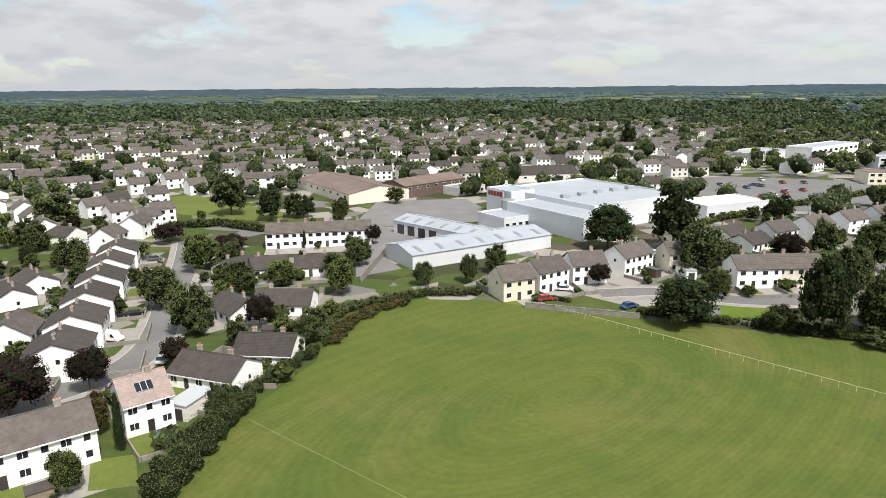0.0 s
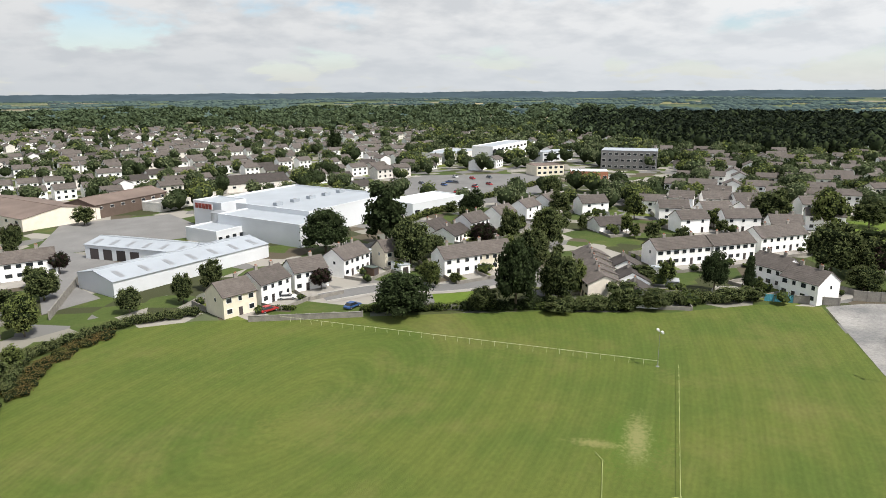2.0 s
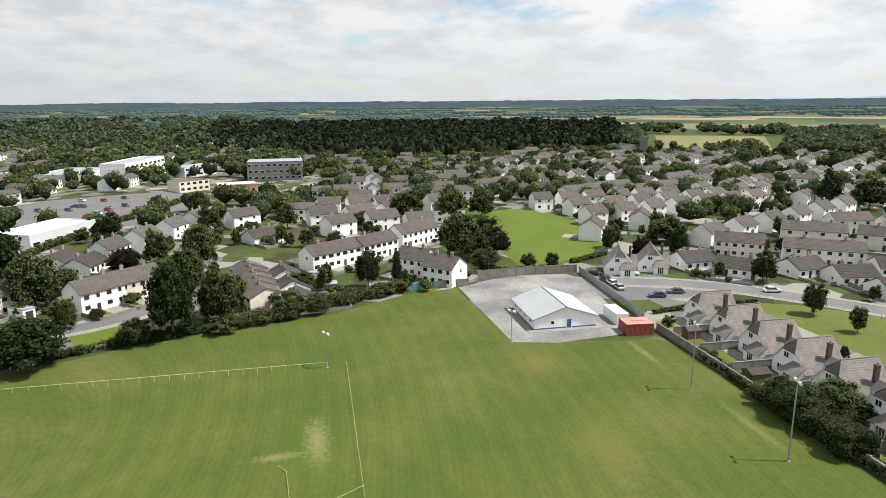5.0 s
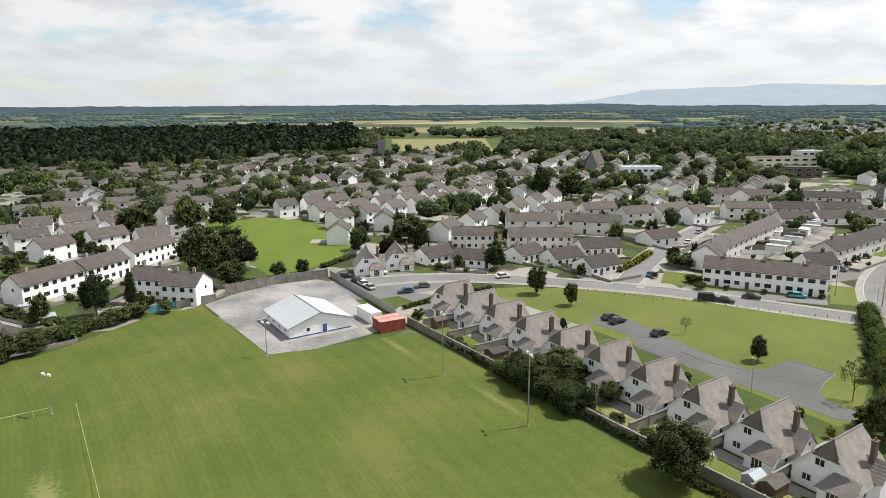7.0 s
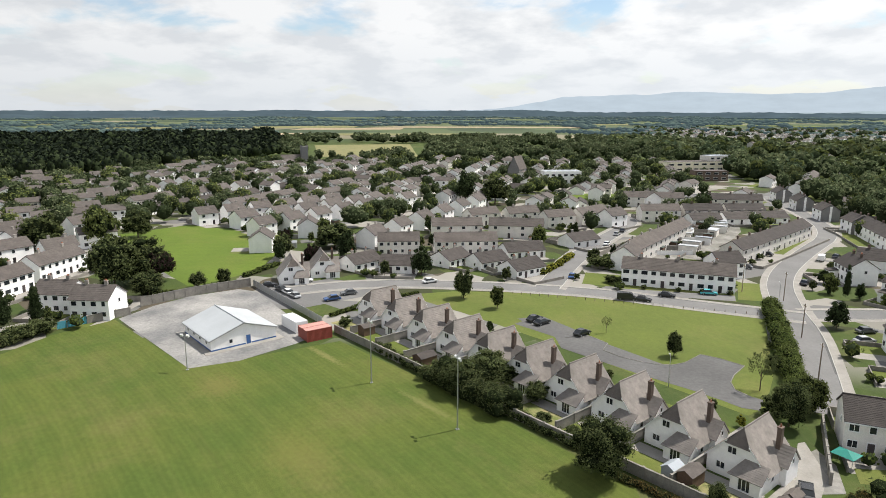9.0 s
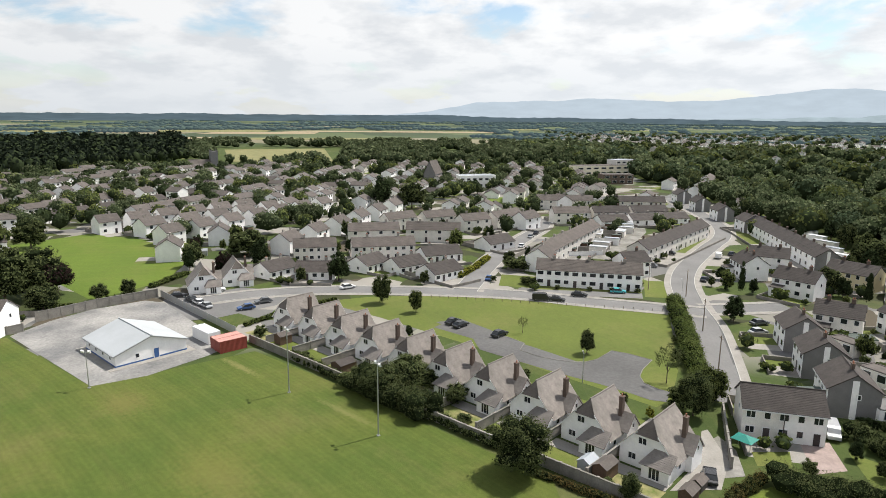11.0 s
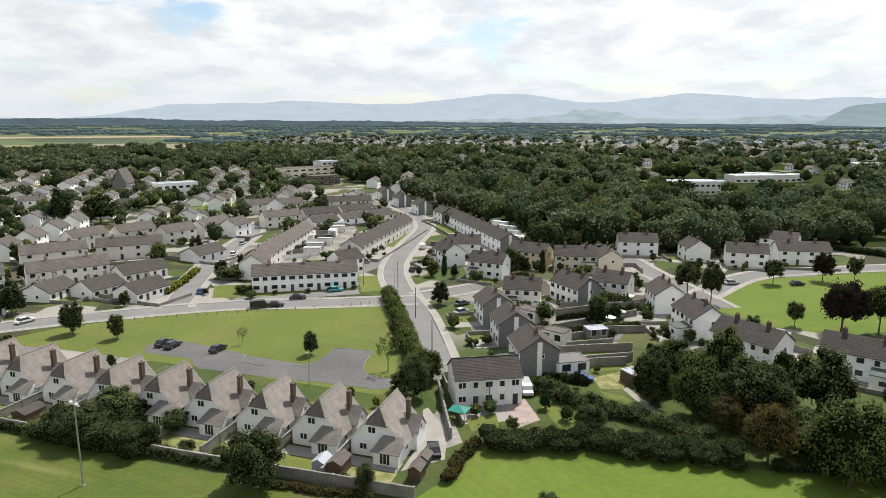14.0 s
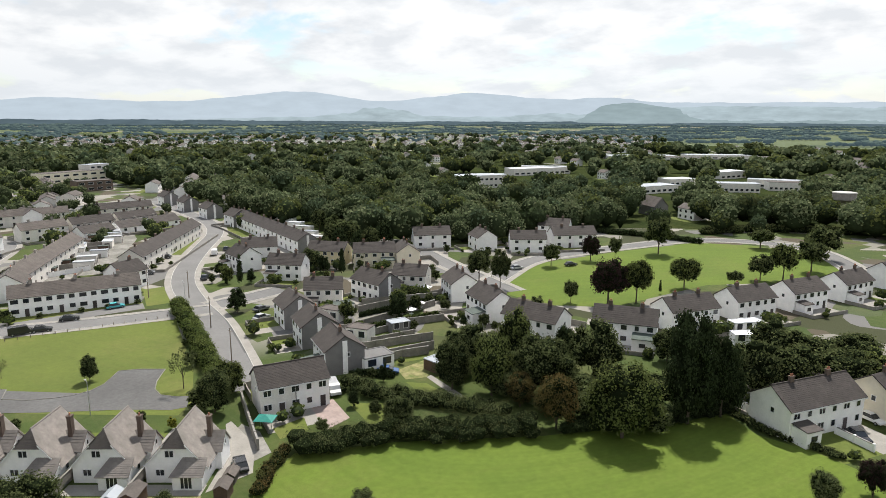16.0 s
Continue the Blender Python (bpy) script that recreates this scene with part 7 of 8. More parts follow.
wall_run([(100.9, -77.9), (99.6, -85.7), (97.5, -91.1)], 1.8, block_wall, 'dark weathered block wall between gardens')
wall_run([(122.3, -90.5), (122.8, -104.1), (123.3, -117.6)], 1.6, block_wall, 'grey block wall between gardens')
wall_run([(132.6, -99.1), (131.3, -112.5), (130.0, -126.7)], 1.6, block_wall, 'grey block wall between gardens')
wall_run([(115.4, -85.3), (115.4, -95.6)], 1.5, block_wall, 'grey block wall between gardens')
wall_run([(103.2, -50.8), (95.3, -47.8), (85.3, -44.1)], 1.8, block_wall, 'grey block wall beside the close')
wall_run([(25.2, -113.6), (19.4, -111.2)], 1.2, white_render, 'low white garden wall')
wall_run([(43.8, -115.9), (38.7, -111.6), (35.9, -110.8)], 1.5, white_render, 'white garden wall with openings')
wall_run([(18.8, 143.9), (28.7, 140.5), (42.7, 135.8)], 1.3, block_wall, 'grey block wall along the field edge')
wall_run([(56.3, 135.5), (65.3, 130.0)], 1.2, block_wall, 'low block wall along the field edge')
wall_run([(-21.9, 165.2), (-17.3, 202.2)], 2.0, block_wall, 'pale wall beside the industrial yard')
sheet('bare_earth', [(95.1, -80.5), (95.3, -88.0), (91.2, -86.7), (88.3, -82.1), (90.3, -78.4)], worn_turf, 0.040, 'bare scraped earth in a garden')
sheet('garden_path', [(88.3, -82.1), (88.5, -83.5), (75.6, -80.7), (73.2, -78.3)], paving, 0.045, 'narrow concrete garden path')
sheet('brick_patio', [(92.1, -58.1), (92.8, -63.1), (84.4, -60.7), (83.5, -55.4)], roof_pink, 0.050, 'reddish paved patio behind the house')
sheet('rear_lawn', [(109.2, -85.2), (106.8, -95.2), (104.3, -98.2), (103.1, -88.5), (105.5, -81.8)], lawn_grass, 0.030, 'bright strip of garden lawn')
sheet('rear_lawn', [(89.5, -64.1), (82.8, -70.4), (79.4, -69.7), (79.9, -61.5)], lawn_grass, 0.030, 'overgrown lawn behind the hedge')
sheet('rear_lawn', [(89.4, -77.6), (86.0, -80.1), (74.6, -78.9), (75.4, -74.0)], lawn_grass, 0.030, 'sunlit garden lawn')
sheet('rear_lawn', [(90.0, -49.4), (90.0, -55.3), (85.6, -53.3), (86.0, -48.3)], lawn_grass, 0.030, 'small lawn behind the semi-detached house')
sheet('side_lawn', [(202.5, -23.8), (199.5, -34.3), (185.8, -31.1), (188.5, -21.3)], lawn_grass, 0.030, 'mown corner lawn beside the terrace')
sheet('side_lawn', [(194.7, -67.1), (193.4, -76.2), (175.1, -68.6), (176.2, -61.3)], lawn_grass, 0.030, 'mown corner lawn beside the terrace')
sheet('patched_asphalt', [(150.3, -70.9), (150.2, -72.9), (140.7, -69.9), (125.2, -64.9), (125.3, -62.9), (137.1, -66.7)], dark_tarmac, 0.070, 'dark asphalt strip laid along the pale road')
sheet('terrace_forecourt', [(184.3, -32.2), (180.0, -61.7), (174.4, -60.2), (179.4, -31.0)], pale_road, 0.050, 'concrete parking bays before the terrace')
sheet('rear_patch', [(-45.9, 73.7), (-49.3, 80.9), (-43.7, 82.3), (-39.9, 74.8)], lawn_grass, 0.030, 'sunlit back garden lawn')
sheet('front_green', [(65.5, 149.0), (77.9, 146.6), (70.1, 133.4), (60.2, 132.9)], bright_grass, 0.040, 'bright mown corner green')
sheet('west_field', [(-135.2, 302.7), (-122.1, 313.6), (-92.5, 288.6), (-67.1, 267.2), (-62.8, 249.3), (-80.7, 250.0), (-113.4, 265.3)], lawn_grass, 0.030, 'sunlit mown field among the houses')
pole(176.3, -73.0, 8.0)
pole(146.5, -65.4, 8.0)
pole(120.6, -57.7, 8.0)
pole(188.7, -57.8, 8.0)
pole(184.2, -64.9, 8.0)
street_lamp(116.1, -29.6)
street_lamp(171.8, -70.0)
bollards((175.5, -1.1), (162.6, -61.5), 26)
flat_block('stone_mill', 293.3, 339.1, -44, 34.8, 22.0, 12.0, dark_render, clad_grey, 'dark grey stone mill building with pale roof', 3, 9, 'outbuilding', 0.15)
flat_block('red_shop', 235.7, 306.5, -33, 20.6, 12.0, 5.0, terracotta, clad_white, 'red shop building with pale roof', 1, 6, 'outbuilding', 0.15)
flat_block('brick_hall_block', 225.7, 336.7, -6, 18.4, 14.0, 6.0, cream_render, rust_roof, 'cream hall with reddish roof', 2, 5, 'outbuilding', 0.15)
flat_block('pale_offices', 274.5, 402.6, 10, 29.0, 14.0, 7.0, clad_white, clad_grey, 'white low office with pale roof', 2, 5, 'outbuilding', 0.15)
flat_block('pale_hall', 439.6, 395.4, -55, 20.6, 14.0, 6.0, white_render, clad_white, 'white hall with pale folded roof', 1, 6, 'outbuilding', 0.15)
flat_block('town_terrace', 567.9, -152.7, -72, 59.5, 14.0, 8.0, cream_render, roof_grey, 'cream town buildings along the main street', 2, 8, 'outbuilding', 0.15)
flat_block('red_shop', 490.8, -141.9, -85, 23.2, 12.0, 7.0, brick_brown, roof_grey, 'brown brick shop in the town', 2, 4, 'outbuilding', 0.15)
flat_block('civic_block', 582.3, -173.4, -65, 24.2, 12.0, 12.0, grey_render, clad_grey, 'grey stone civic building', 3, 4, 'outbuilding', 0.15)
flat_block('grey_school', 323.7, -351.7, -113, 33.5, 18.0, 9.0, grey_render, clad_grey, 'grey school building among the trees', 2, 9, 'outbuilding', 0.15)
flat_block('pale_school', 219.7, -413.8, -106, 36.6, 16.0, 5.0, grey_render, clad_grey, 'low pale roofed hall among trees', 1, 7, 'outbuilding', 0.15)
flat_block('pale_school', 362.2, -470.5, -108, 54.5, 16.0, 6.0, grey_render, clad_white, 'long pale roofed hall among trees', 1, 9, 'outbuilding', 0.15)
flat_block('pale_school', 229.5, -560.9, -105, 32.7, 16.0, 6.0, grey_render, clad_white, 'white roofed hall among trees', 1, 5, 'outbuilding', 0.15)
flat_block('pale_school', 230.7, -474.3, -113, 24.0, 14.0, 5.0, grey_render, clad_white, 'white roofed hall among trees', 1, 5, 'outbuilding', 0.15)
water_tower(90.2, -364.2, 14.5)
tree('bush', 207.1, -71.3, 1.8, 1.5, 0)
car(213.5, -75.5, 55, 'grey')
tree('bush', 219.5, -79.7, 1.8, 1.5, 0)
tree('bush', 226.8, -84.4, 2.4, 1.9, 0)
car(233.6, -89.2, 55, 'black')
tree('bush', 241.8, -94.6, 2.4, 1.9, 0)
tree('bush', 250.7, -100.4, 1.8, 1.5, 0)
car(261.6, -107.2, 55, 'red')
tree('bush', 272.0, -114.1, 1.8, 1.5, 0)
rear_range(295.7, -170.4, 0)
rear_range(284.0, -167.1, 1)
rear_range(271.6, -163.3, 2)
rear_range(258.9, -159.1, 0)
rear_range(247.1, -155.5, 1)
rear_range(234.2, -150.8, 2)
rear_range(222.4, -146.3, 0)
tree('broad', 214.1, -146.6, 8.0, 3.5)
tree('dark', 200.6, -141.6, 9.0, 4.0)
tree('broad', 201.5, -135.2, 7.0, 3.0)
tree('broad', 206.7, -150.2, 10.0, 4.5)
tree('dark', 193.2, -145.0, 9.0, 4.0)
tree('broad', 191.0, -148.7, 10.0, 4.5)
tree('broad', 281.6, -172.7, 9.0, 4.0)
tree('dark', 263.5, -168.0, 9.0, 4.5)
tree('broad', 246.1, -163.2, 10.0, 4.5)
tree('broad', 231.7, -160.2, 9.0, 4.0)
tree('dark', 197.8, -161.5, 11.0, 5.0)
tree('broad', 311.5, -180.9, 9.0, 4.0)
tree('bush', 190.7, -29.6, 2.4, 2.0, 0)
tree('bush', 189.1, -31.3, 2.4, 2.0, 0)
tree('bush', 184.1, -38.0, 1.5, 1.0, 0)
tree('bush', 182.1, -47.1, 1.5, 1.0, 0)
tree('bush', 180.6, -53.1, 1.5, 1.0, 0)
tree('bush', 180.1, -60.5, 1.5, 1.0, 0)

# clearings round the buildings in the woodland
PLOTS.append([(251.5, -273.8), (238.2, -285.5), (313.8, -376.0), (331.3, -360.7)])
PLOTS.append([(297.2, -358.9), (256.3, -389.2), (334.1, -507.3), (387.4, -467.9)])
PLOTS.append([(229.7, -346.1), (216.8, -354.3), (284.0, -464.2), (300.9, -453.5)])
PLOTS.append([(179.4, -322.2), (158.8, -332.8), (209.3, -438.6), (236.3, -424.6)])
PLOTS.append([(187.4, -373.3), (171.6, -380.8), (224.7, -498.8), (245.5, -489.0)])
PLOTS.append([(166.5, -381.2), (114.4, -400.0), (149.9, -524.0), (218.1, -499.4)])
PLOTS.append([(187.3, -445.3), (169.5, -452.4), (220.6, -588.9), (243.8, -579.6)])
PLOTS.append([(80.4, -303.8), (71.2, -306.0), (94.7, -406.9), (106.9, -403.9)])
PLOTS.append([(148.7, -265.8), (133.7, -273.6), (162.6, -332.7), (180.8, -323.2)])
PLOTS.append([(323.9, -306.7), (300.5, -329.7), (370.4, -406.3), (399.3, -378.0)])
PLOTS.append([(293.0, -346.4), (262.8, -369.8), (334.9, -471.4), (373.4, -441.5)])
sheet('churchyard_lawn', [(161.9, -381.7), (152.2, -423.3), (128.8, -395.2), (118.8, -355.8), (136.0, -337.7)], bright_grass, 0.030, 'sunlit mown churchyard among the trees')
sheet('wood_clearing', [(203.0, -230.5), (212.4, -268.8), (191.3, -257.8), (181.8, -236.6), (190.4, -220.9)], lawn_grass, 0.030, 'sunlit grass clearing among the trees')
flat_block('long_school', 181.7, -461.0, -146, 30.0, 14.0, 6.0, grey_render, clad_grey, 'long school range with pale flat roof', 1, 9, 'outbuilding', 0.15)
flat_block('long_school', 158.2, -496.2, -147, 28.8, 14.0, 6.0, grey_render, roof_brown, 'long school range with brown roof', 1, 9, 'outbuilding', 0.15)
flat_block('far_factory', 405.3, -733.8, -132, 82.3, 30.0, 5.0, grey_render, clad_grey, 'wide pale factory roof beyond the trees', 1, 8, 'outbuilding', 0.15)
flat_block('far_factory', 349.5, -818.8, -140, 76.9, 30.0, 5.0, grey_render, clad_grey, 'wide pale factory roof beyond the trees', 1, 8, 'outbuilding', 0.15)
PLOTS.append([(380.1, -613.4), (249.8, -677.0), (300.8, -815.4), (457.7, -738.8)])
sheet('wood_clearing', [(201.4, -229.9), (187.2, -244.8), (214.7, -278.4), (230.9, -267.5)], lawn_grass, 0.034, 'sunlit grass clearing among the trees')
sheet('school_lawn', [(137.3, -330.6), (114.4, -363.3), (136.5, -416.0), (163.3, -395.3)], bright_grass, 0.036, 'bright mown lawn before the school')
flat_block('low_range', 349.9, -727.2, -160, 46, 13.0, 6.0, grey_render, roof_brown, 'long low range with weathered roof among the trees', 1, 7, 'building', 0.15)
PLOTS.append([(330.6, -745.4), (376.2, -723.5), (341.3, -664.8), (306.5, -681.5)])
flat_block('low_range', 297.9, -798.9, -156, 58, 13.0, 6.0, grey_render, roof_brown, 'long low range with weathered roof among the trees', 1, 9, 'building', 0.15)
PLOTS.append([(270.8, -817.5), (330.6, -795.2), (299.7, -734.1), (254.1, -751.2)])
flat_block('low_range', 246.1, -902.2, -167, 52, 13.0, 6.0, grey_render, roof_brown, 'long low range with weathered roof among the trees', 1, 8, 'building', 0.15)
PLOTS.append([(220.7, -917.4), (275.8, -902.3), (251.4, -838.5), (209.3, -850.0)])
flat_block('low_range', 344.2, -387.9, -130, 26, 13.0, 6.0, grey_render, clad_grey, 'long low range with weathered roof among the trees', 1, 4, 'building', 0.15)
PLOTS.append([(338.8, -403.4), (360.2, -384.4), (312.5, -335.8), (296.2, -350.3)])
flat_block('low_range', 366.0, -490.8, -140, 44, 13.0, 6.0, grey_render, clad_grey, 'long low range with weathered roof among the trees', 1, 7, 'building', 0.15)
PLOTS.append([(351.4, -511.6), (390.2, -482.7), (345.0, -431.6), (315.3, -453.7)])
flat_block('low_range', 169.3, -506.8, -162, 40, 13.0, 6.0, grey_render, clad_grey, 'long low range with weathered roof among the trees', 1, 6, 'building', 0.15)
PLOTS.append([(151.0, -521.4), (192.7, -507.4), (166.2, -444.6), (134.3, -455.2)])
church(166.1, -317.5, -30, 15, 8, 5, 9.5, 0, 'roofless-looking old grey stone church with steep gables')
car(159.1, 325.8, 130, 'grey')
car(157.1, 329.1, 130, 'blue')
car(167.4, 285.8, 40, 'white')
car(163.4, 309.5, 40, 'silver')
car(144.5, 294.0, 40, 'red')
car(164.0, 288.0, 40, 'white')
warehouse('community_hall', 51.9, 357.0, 10, 40, 17, 4.0, 7.5, grey_render, roof_dark, 'wide low hall with dark tiled roof', 0, 0, 6)
tree('broad', 40.0, -118.0, 11.2, 5.8)
tree('broad', 35.4, -124.5, 9.7, 5.7)
tree('broad', 28.9, -131.2, 8.8, 6.2)
tree('broad', 59.5, -124.0, 7.4, 3.8)
tree('light', 73.8, -84.9, 11.9, 5.1)
tree('light', 25.9, -137.9, 7.7, 5.2)
tree('broad', 80.6, -81.5, 10.0, 4.3)
tree('dark', 74.4, -108.7, 8.0, 3.7)
sheet('side_yard', [(96.7, -44.5), (97.2, -45.7), (87.3, -44.7), (79.9, -40.3), (79.7, -33.1), (87.2, -40.1)], paving, 0.046, 'pale concrete yard beside the end house')
sheet('end_driveway', [(92.2, -42.8), (95.1, -46.5), (90.6, -47.3), (83.2, -45.2), (82.2, -38.0)], yard_concrete, 0.040, 'worn concrete drive beside the end house')
# undergrowth of the grove
for i, (x, y) in enumerate(((84, -87), (76.5, -92), (72.5, -98), (60.5, -95), (55.5, -89), (52.5, -95), (46.5, -92.5), (70.5, -86), (62.5, -87), (57, -101), (50, -103), (78.5, -104), (66, -97), (84.5, -97.5))):
    tree('bush', x, y, (5.2, 6.4, 4.4)[i % 3], (3.6, 4.2, 3.2)[i % 3], 1)
tree('bush', 109.8, -93.2, 1.9, 1.8, 1)
tree('bush', 111.5, -99.5, 2.8, 1.3, 1)
tree('dark', 80.9, -83.4, 1.9, 1.4, 1)
tree('dark', 95.9, -96.7, 2.9, 2.1, 1)
tree('bush', 118.5, -117.3, 2.8, 1.6, 1)
tree('bush', 118.5, -86.3, 2.2, 1.5, 1)
tree('bush', 94.2, -68.5, 3.0, 1.2, 1)
tree('bush', 125.5, -123.3, 1.8, 1.7, 1)
tree('bush', 118.7, -116.7, 3.0, 1.2, 1)
tree('dark', 100.4, -100.6, 2.5, 1.3, 1)
tree('bush', 123.9, -89.3, 2.7, 1.3, 1)
tree('bush', 90.0, -91.6, 1.7, 1.7, 1)
tree('broad', 124.2, -110.2, 2.8, 1.7, 1)
tree('dark', 87.5, -63.8, 3.1, 1.4, 1)
tree('broad', 132.8, -117.5, 3.0, 1.7, 1)
hedge([(128.9, -96.5), (127.7, -109.5), (126.1, -127.7)], 1.2, 1.5, 'dark')
hedge([(120.3, -89.8), (118.6, -100.8), (116.1, -112.6)], 1.2, 1.4, 'hedge')
hedge([(98.9, -71.4), (96.1, -74.5), (92.7, -77.5)], 1.4, 1.8, 'dark')


# ---------------------------------------------------------------- filling of the estates and the far country
def inside(x, y, poly):
    hit = False
    for (x0, y0), (x1, y1) in zip(poly, poly[1:] + poly[:1]):
        if (y0 > y) != (y1 > y) and x < (x1 - x0) * (y - y0) / (y1 - y0) + x0:
            hit = not hit
    return hit


def free(x, y, margin=0.0):
    if any((x - a) ** 2 + (y - b) ** 2 < (r + margin) ** 2 for a, b, r in KEEP):
        return False
    m = 2.0 * margin
    return not any(inside(x + a, y + b, p) for p in PLOTS for a, b in ((0, 0), (m, 0), (-m, 0), (0, m), (0, -m)))


def polar(az, d):
    return math.sin(radians(az)) * d, math.cos(radians(az)) * d


def bearing(x, y):
    return math.degrees(math.atan2(x, y)), math.hypot(x, y)


FAR_HOMES = []


def estate(az0, az1, d0, d1, heading, along=15.0, across=27.0, keep=0.85, kinds=("semi", "semi", "semi", "bung", "grey"), seed=1):
    """Streets of houses on a jittered grid, in a sector of the town."""
    rng = random.Random(seed)
    c, s = math.cos(radians(heading)), math.sin(radians(heading))
    n = int(d1 / min(along, across)) + 2
    for i in range(-n, n):
        row = rng.uniform(-2, 2)
        flip = 90 if rng.random() < 0.12 else 0
        for j in range(-n, n):
            u, v = i * along + (j % 2) * 5 + rng.uniform(-0.7, 0.7), j * across + (8 if j % 2 else 0) + row * 0.3 + rng.uniform(-0.9, 0.9)
            u += 9 * math.sin(v * 0.021 + seed); v += 12 * math.sin(u * 0.013 + seed * 2)
            x, y = c * u - s * v, s * u + c * v
            a, d = bearing(x, y)
            if not (az0 <= a < az1 and d0 <= d < d1) or rng.random() > keep or not free(x, y, 4):
                continue
            turn = heading + rng.uniform(-2, 2) + (180 if j % 2 else 0) + flip
            kind = rng.choice(kinds)
            length = rng.choice((8.5, 9.0, 10.5, 12.0))
            if d < 258:
                home(kind, x, y, turn, length)
            else:
                FAR_HOMES.append((x, y, turn, length * 1.06, kind))
                KEEP.append((x, y, length / 2 + 3))
                if az0 >= 100:      # open gardens before the houses among the trees
                    KEEP.append((x * (1 - 15 / d), y * (1 - 15 / d), 11))


def far_homes():
    """The houses too far to count: walls, roofs, windows and chimneys of all of them."""
    rng = random.Random(3)
    groups = {}
    for h in FAR_HOMES:
        groups.setdefault((KINDS[h[4]][3].name, KINDS[h[4]][4].name), []).append(h)
    for (wm, rm), homes in groups.items():
        vs, fs, mi = [], [], []
        for x, y, turn, length, kind in homes:
            depth, eave, ridge = KINDS[kind][:3]
            eave, ridge = (eave + 0.35, ridge - 0.45) if eave > 4 else (eave, ridge)
            hx, hy = length / 2, depth / 2
            d_home = math.hypot(x, y)
            m = pose(x, y, 0, 0, 0, turn)
            def add(pts, faces, k):
                b = len(vs)
                vs.extend([tuple(m @ Vector(p)) for p in pts]); fs.extend([tuple(b + i for i in f) for f in faces]); mi.extend([k] * len(faces))
            add([(-hx, -hy, 0), (hx, -hy, 0), (hx, hy, 0), (-hx, hy, 0), (-hx, -hy, eave), (hx, -hy, eave), (hx, hy, eave), (-hx, hy, eave), (-hx, 0, ridge), (hx, 0, ridge)],
                [(0, 1, 5, 4), (2, 3, 7, 6), (1, 2, 6, 9, 5), (3, 0, 4, 8, 7)], 0)
            for sgn in (-1, 1):
                e = eave - 0.2
                p = [(-hx - 0.25, sgn * (hy + 0.4), e), (hx + 0.25, sgn * (hy + 0.4), e), (hx + 0.25, 0, ridge + 0.15), (-hx - 0.25, 0, ridge + 0.15)]
                p += [(a, b, c + 0.22) for a, b, c in p]
                add(p, BOX, 1)
            # street before the row, drive and lawn of each house
            g = 0.02 + rng.random() * 0.03
            for xa, xb, ya, yb, k in ((-hx - 4, hx + 4, -hy - 13, -hy - 7, 3), (-hx - 4, 0, -hy - 7, -hy, 4 if rng.random() < 0.7 else 5), (0, hx + 4, -hy - 7, -hy, 4 if rng.random() < 0.45 else 5), (-hx - 4, hx + 4, hy, hy + 6, 4 if rng.random() < 0.5 else 5)):
                add([(xa, ya, g), (xb, ya, g), (xb, yb, g), (xa, yb, g)], [(0, 1, 2, 3)], k)
            storeys = 2 if eave > 4 else 1
            for sgn in (-1, 1):
                for st in range(storeys):
                    for i in range(3):
                        xx, zz = -hx + (i + 0.5) * length / 3, 0.9 + 2.55 * st
                        add([(xx - 0.65, sgn * (hy + 0.03), zz), (xx + 0.65, sgn * (hy + 0.03), zz), (xx + 0.65, sgn * (hy + 0.03), zz + 1.2), (xx - 0.65, sgn * (hy + 0.03), zz + 1.2)], [(0, 1, 2, 3)], 2)
            if d_home > 480 and rng.random() < 0.7:
                continue
            cx = rng.choice((-0.3, 0.3)) * length
            c = [(cx + a, b, z) for z in (ridge - 0.4, ridge + 1.1) for a, b in ((-0.4, -0.25), (0.4, -0.25), (0.4, 0.25), (-0.4, 0.25))]
            add(c, BOX, 1)
        me = bpy.data.meshes.new("far_houses")
        me.from_pydata(vs, [], fs)
        for mt in (bpy.data.materials[wm], bpy.data.materials[rm], window_glass, asphalt, paving, lawn_grass):
            me.materials.append(mt)
        me.polygons.foreach_set("material_index", mi)
        tagged(new("far_houses", me), "distant estates of white and grey tiled houses", kind="stuff")


def scatter_trees(az0, az1, d0, d1, n, kinds, high, seed, near=275.0, spots=None, margin=1.5):
    """Garden and street trees: single ones near by, far ones into the given list."""
    rng = random.Random(seed)
    for _ in range(n):
        a = rng.uniform(az0, az1)
        d = math.sqrt(rng.uniform(d0 ** 2, d1 ** 2))
        x, y = polar(a, d)
        if any((x - p) ** 2 + (y - q) ** 2 < (r * 0.62 + margin) ** 2 for p, q, r in KEEP) or any(inside(x, y, p) for p in PLOTS):
            continue
        h = rng.uniform(*high)
        r = h * rng.uniform(0.36, 0.52)
        if d < near:
            tree(rng.choice(kinds), x, y, h, r, 0)
        elif spots is not None:
            spots.append((x, y, h, r))


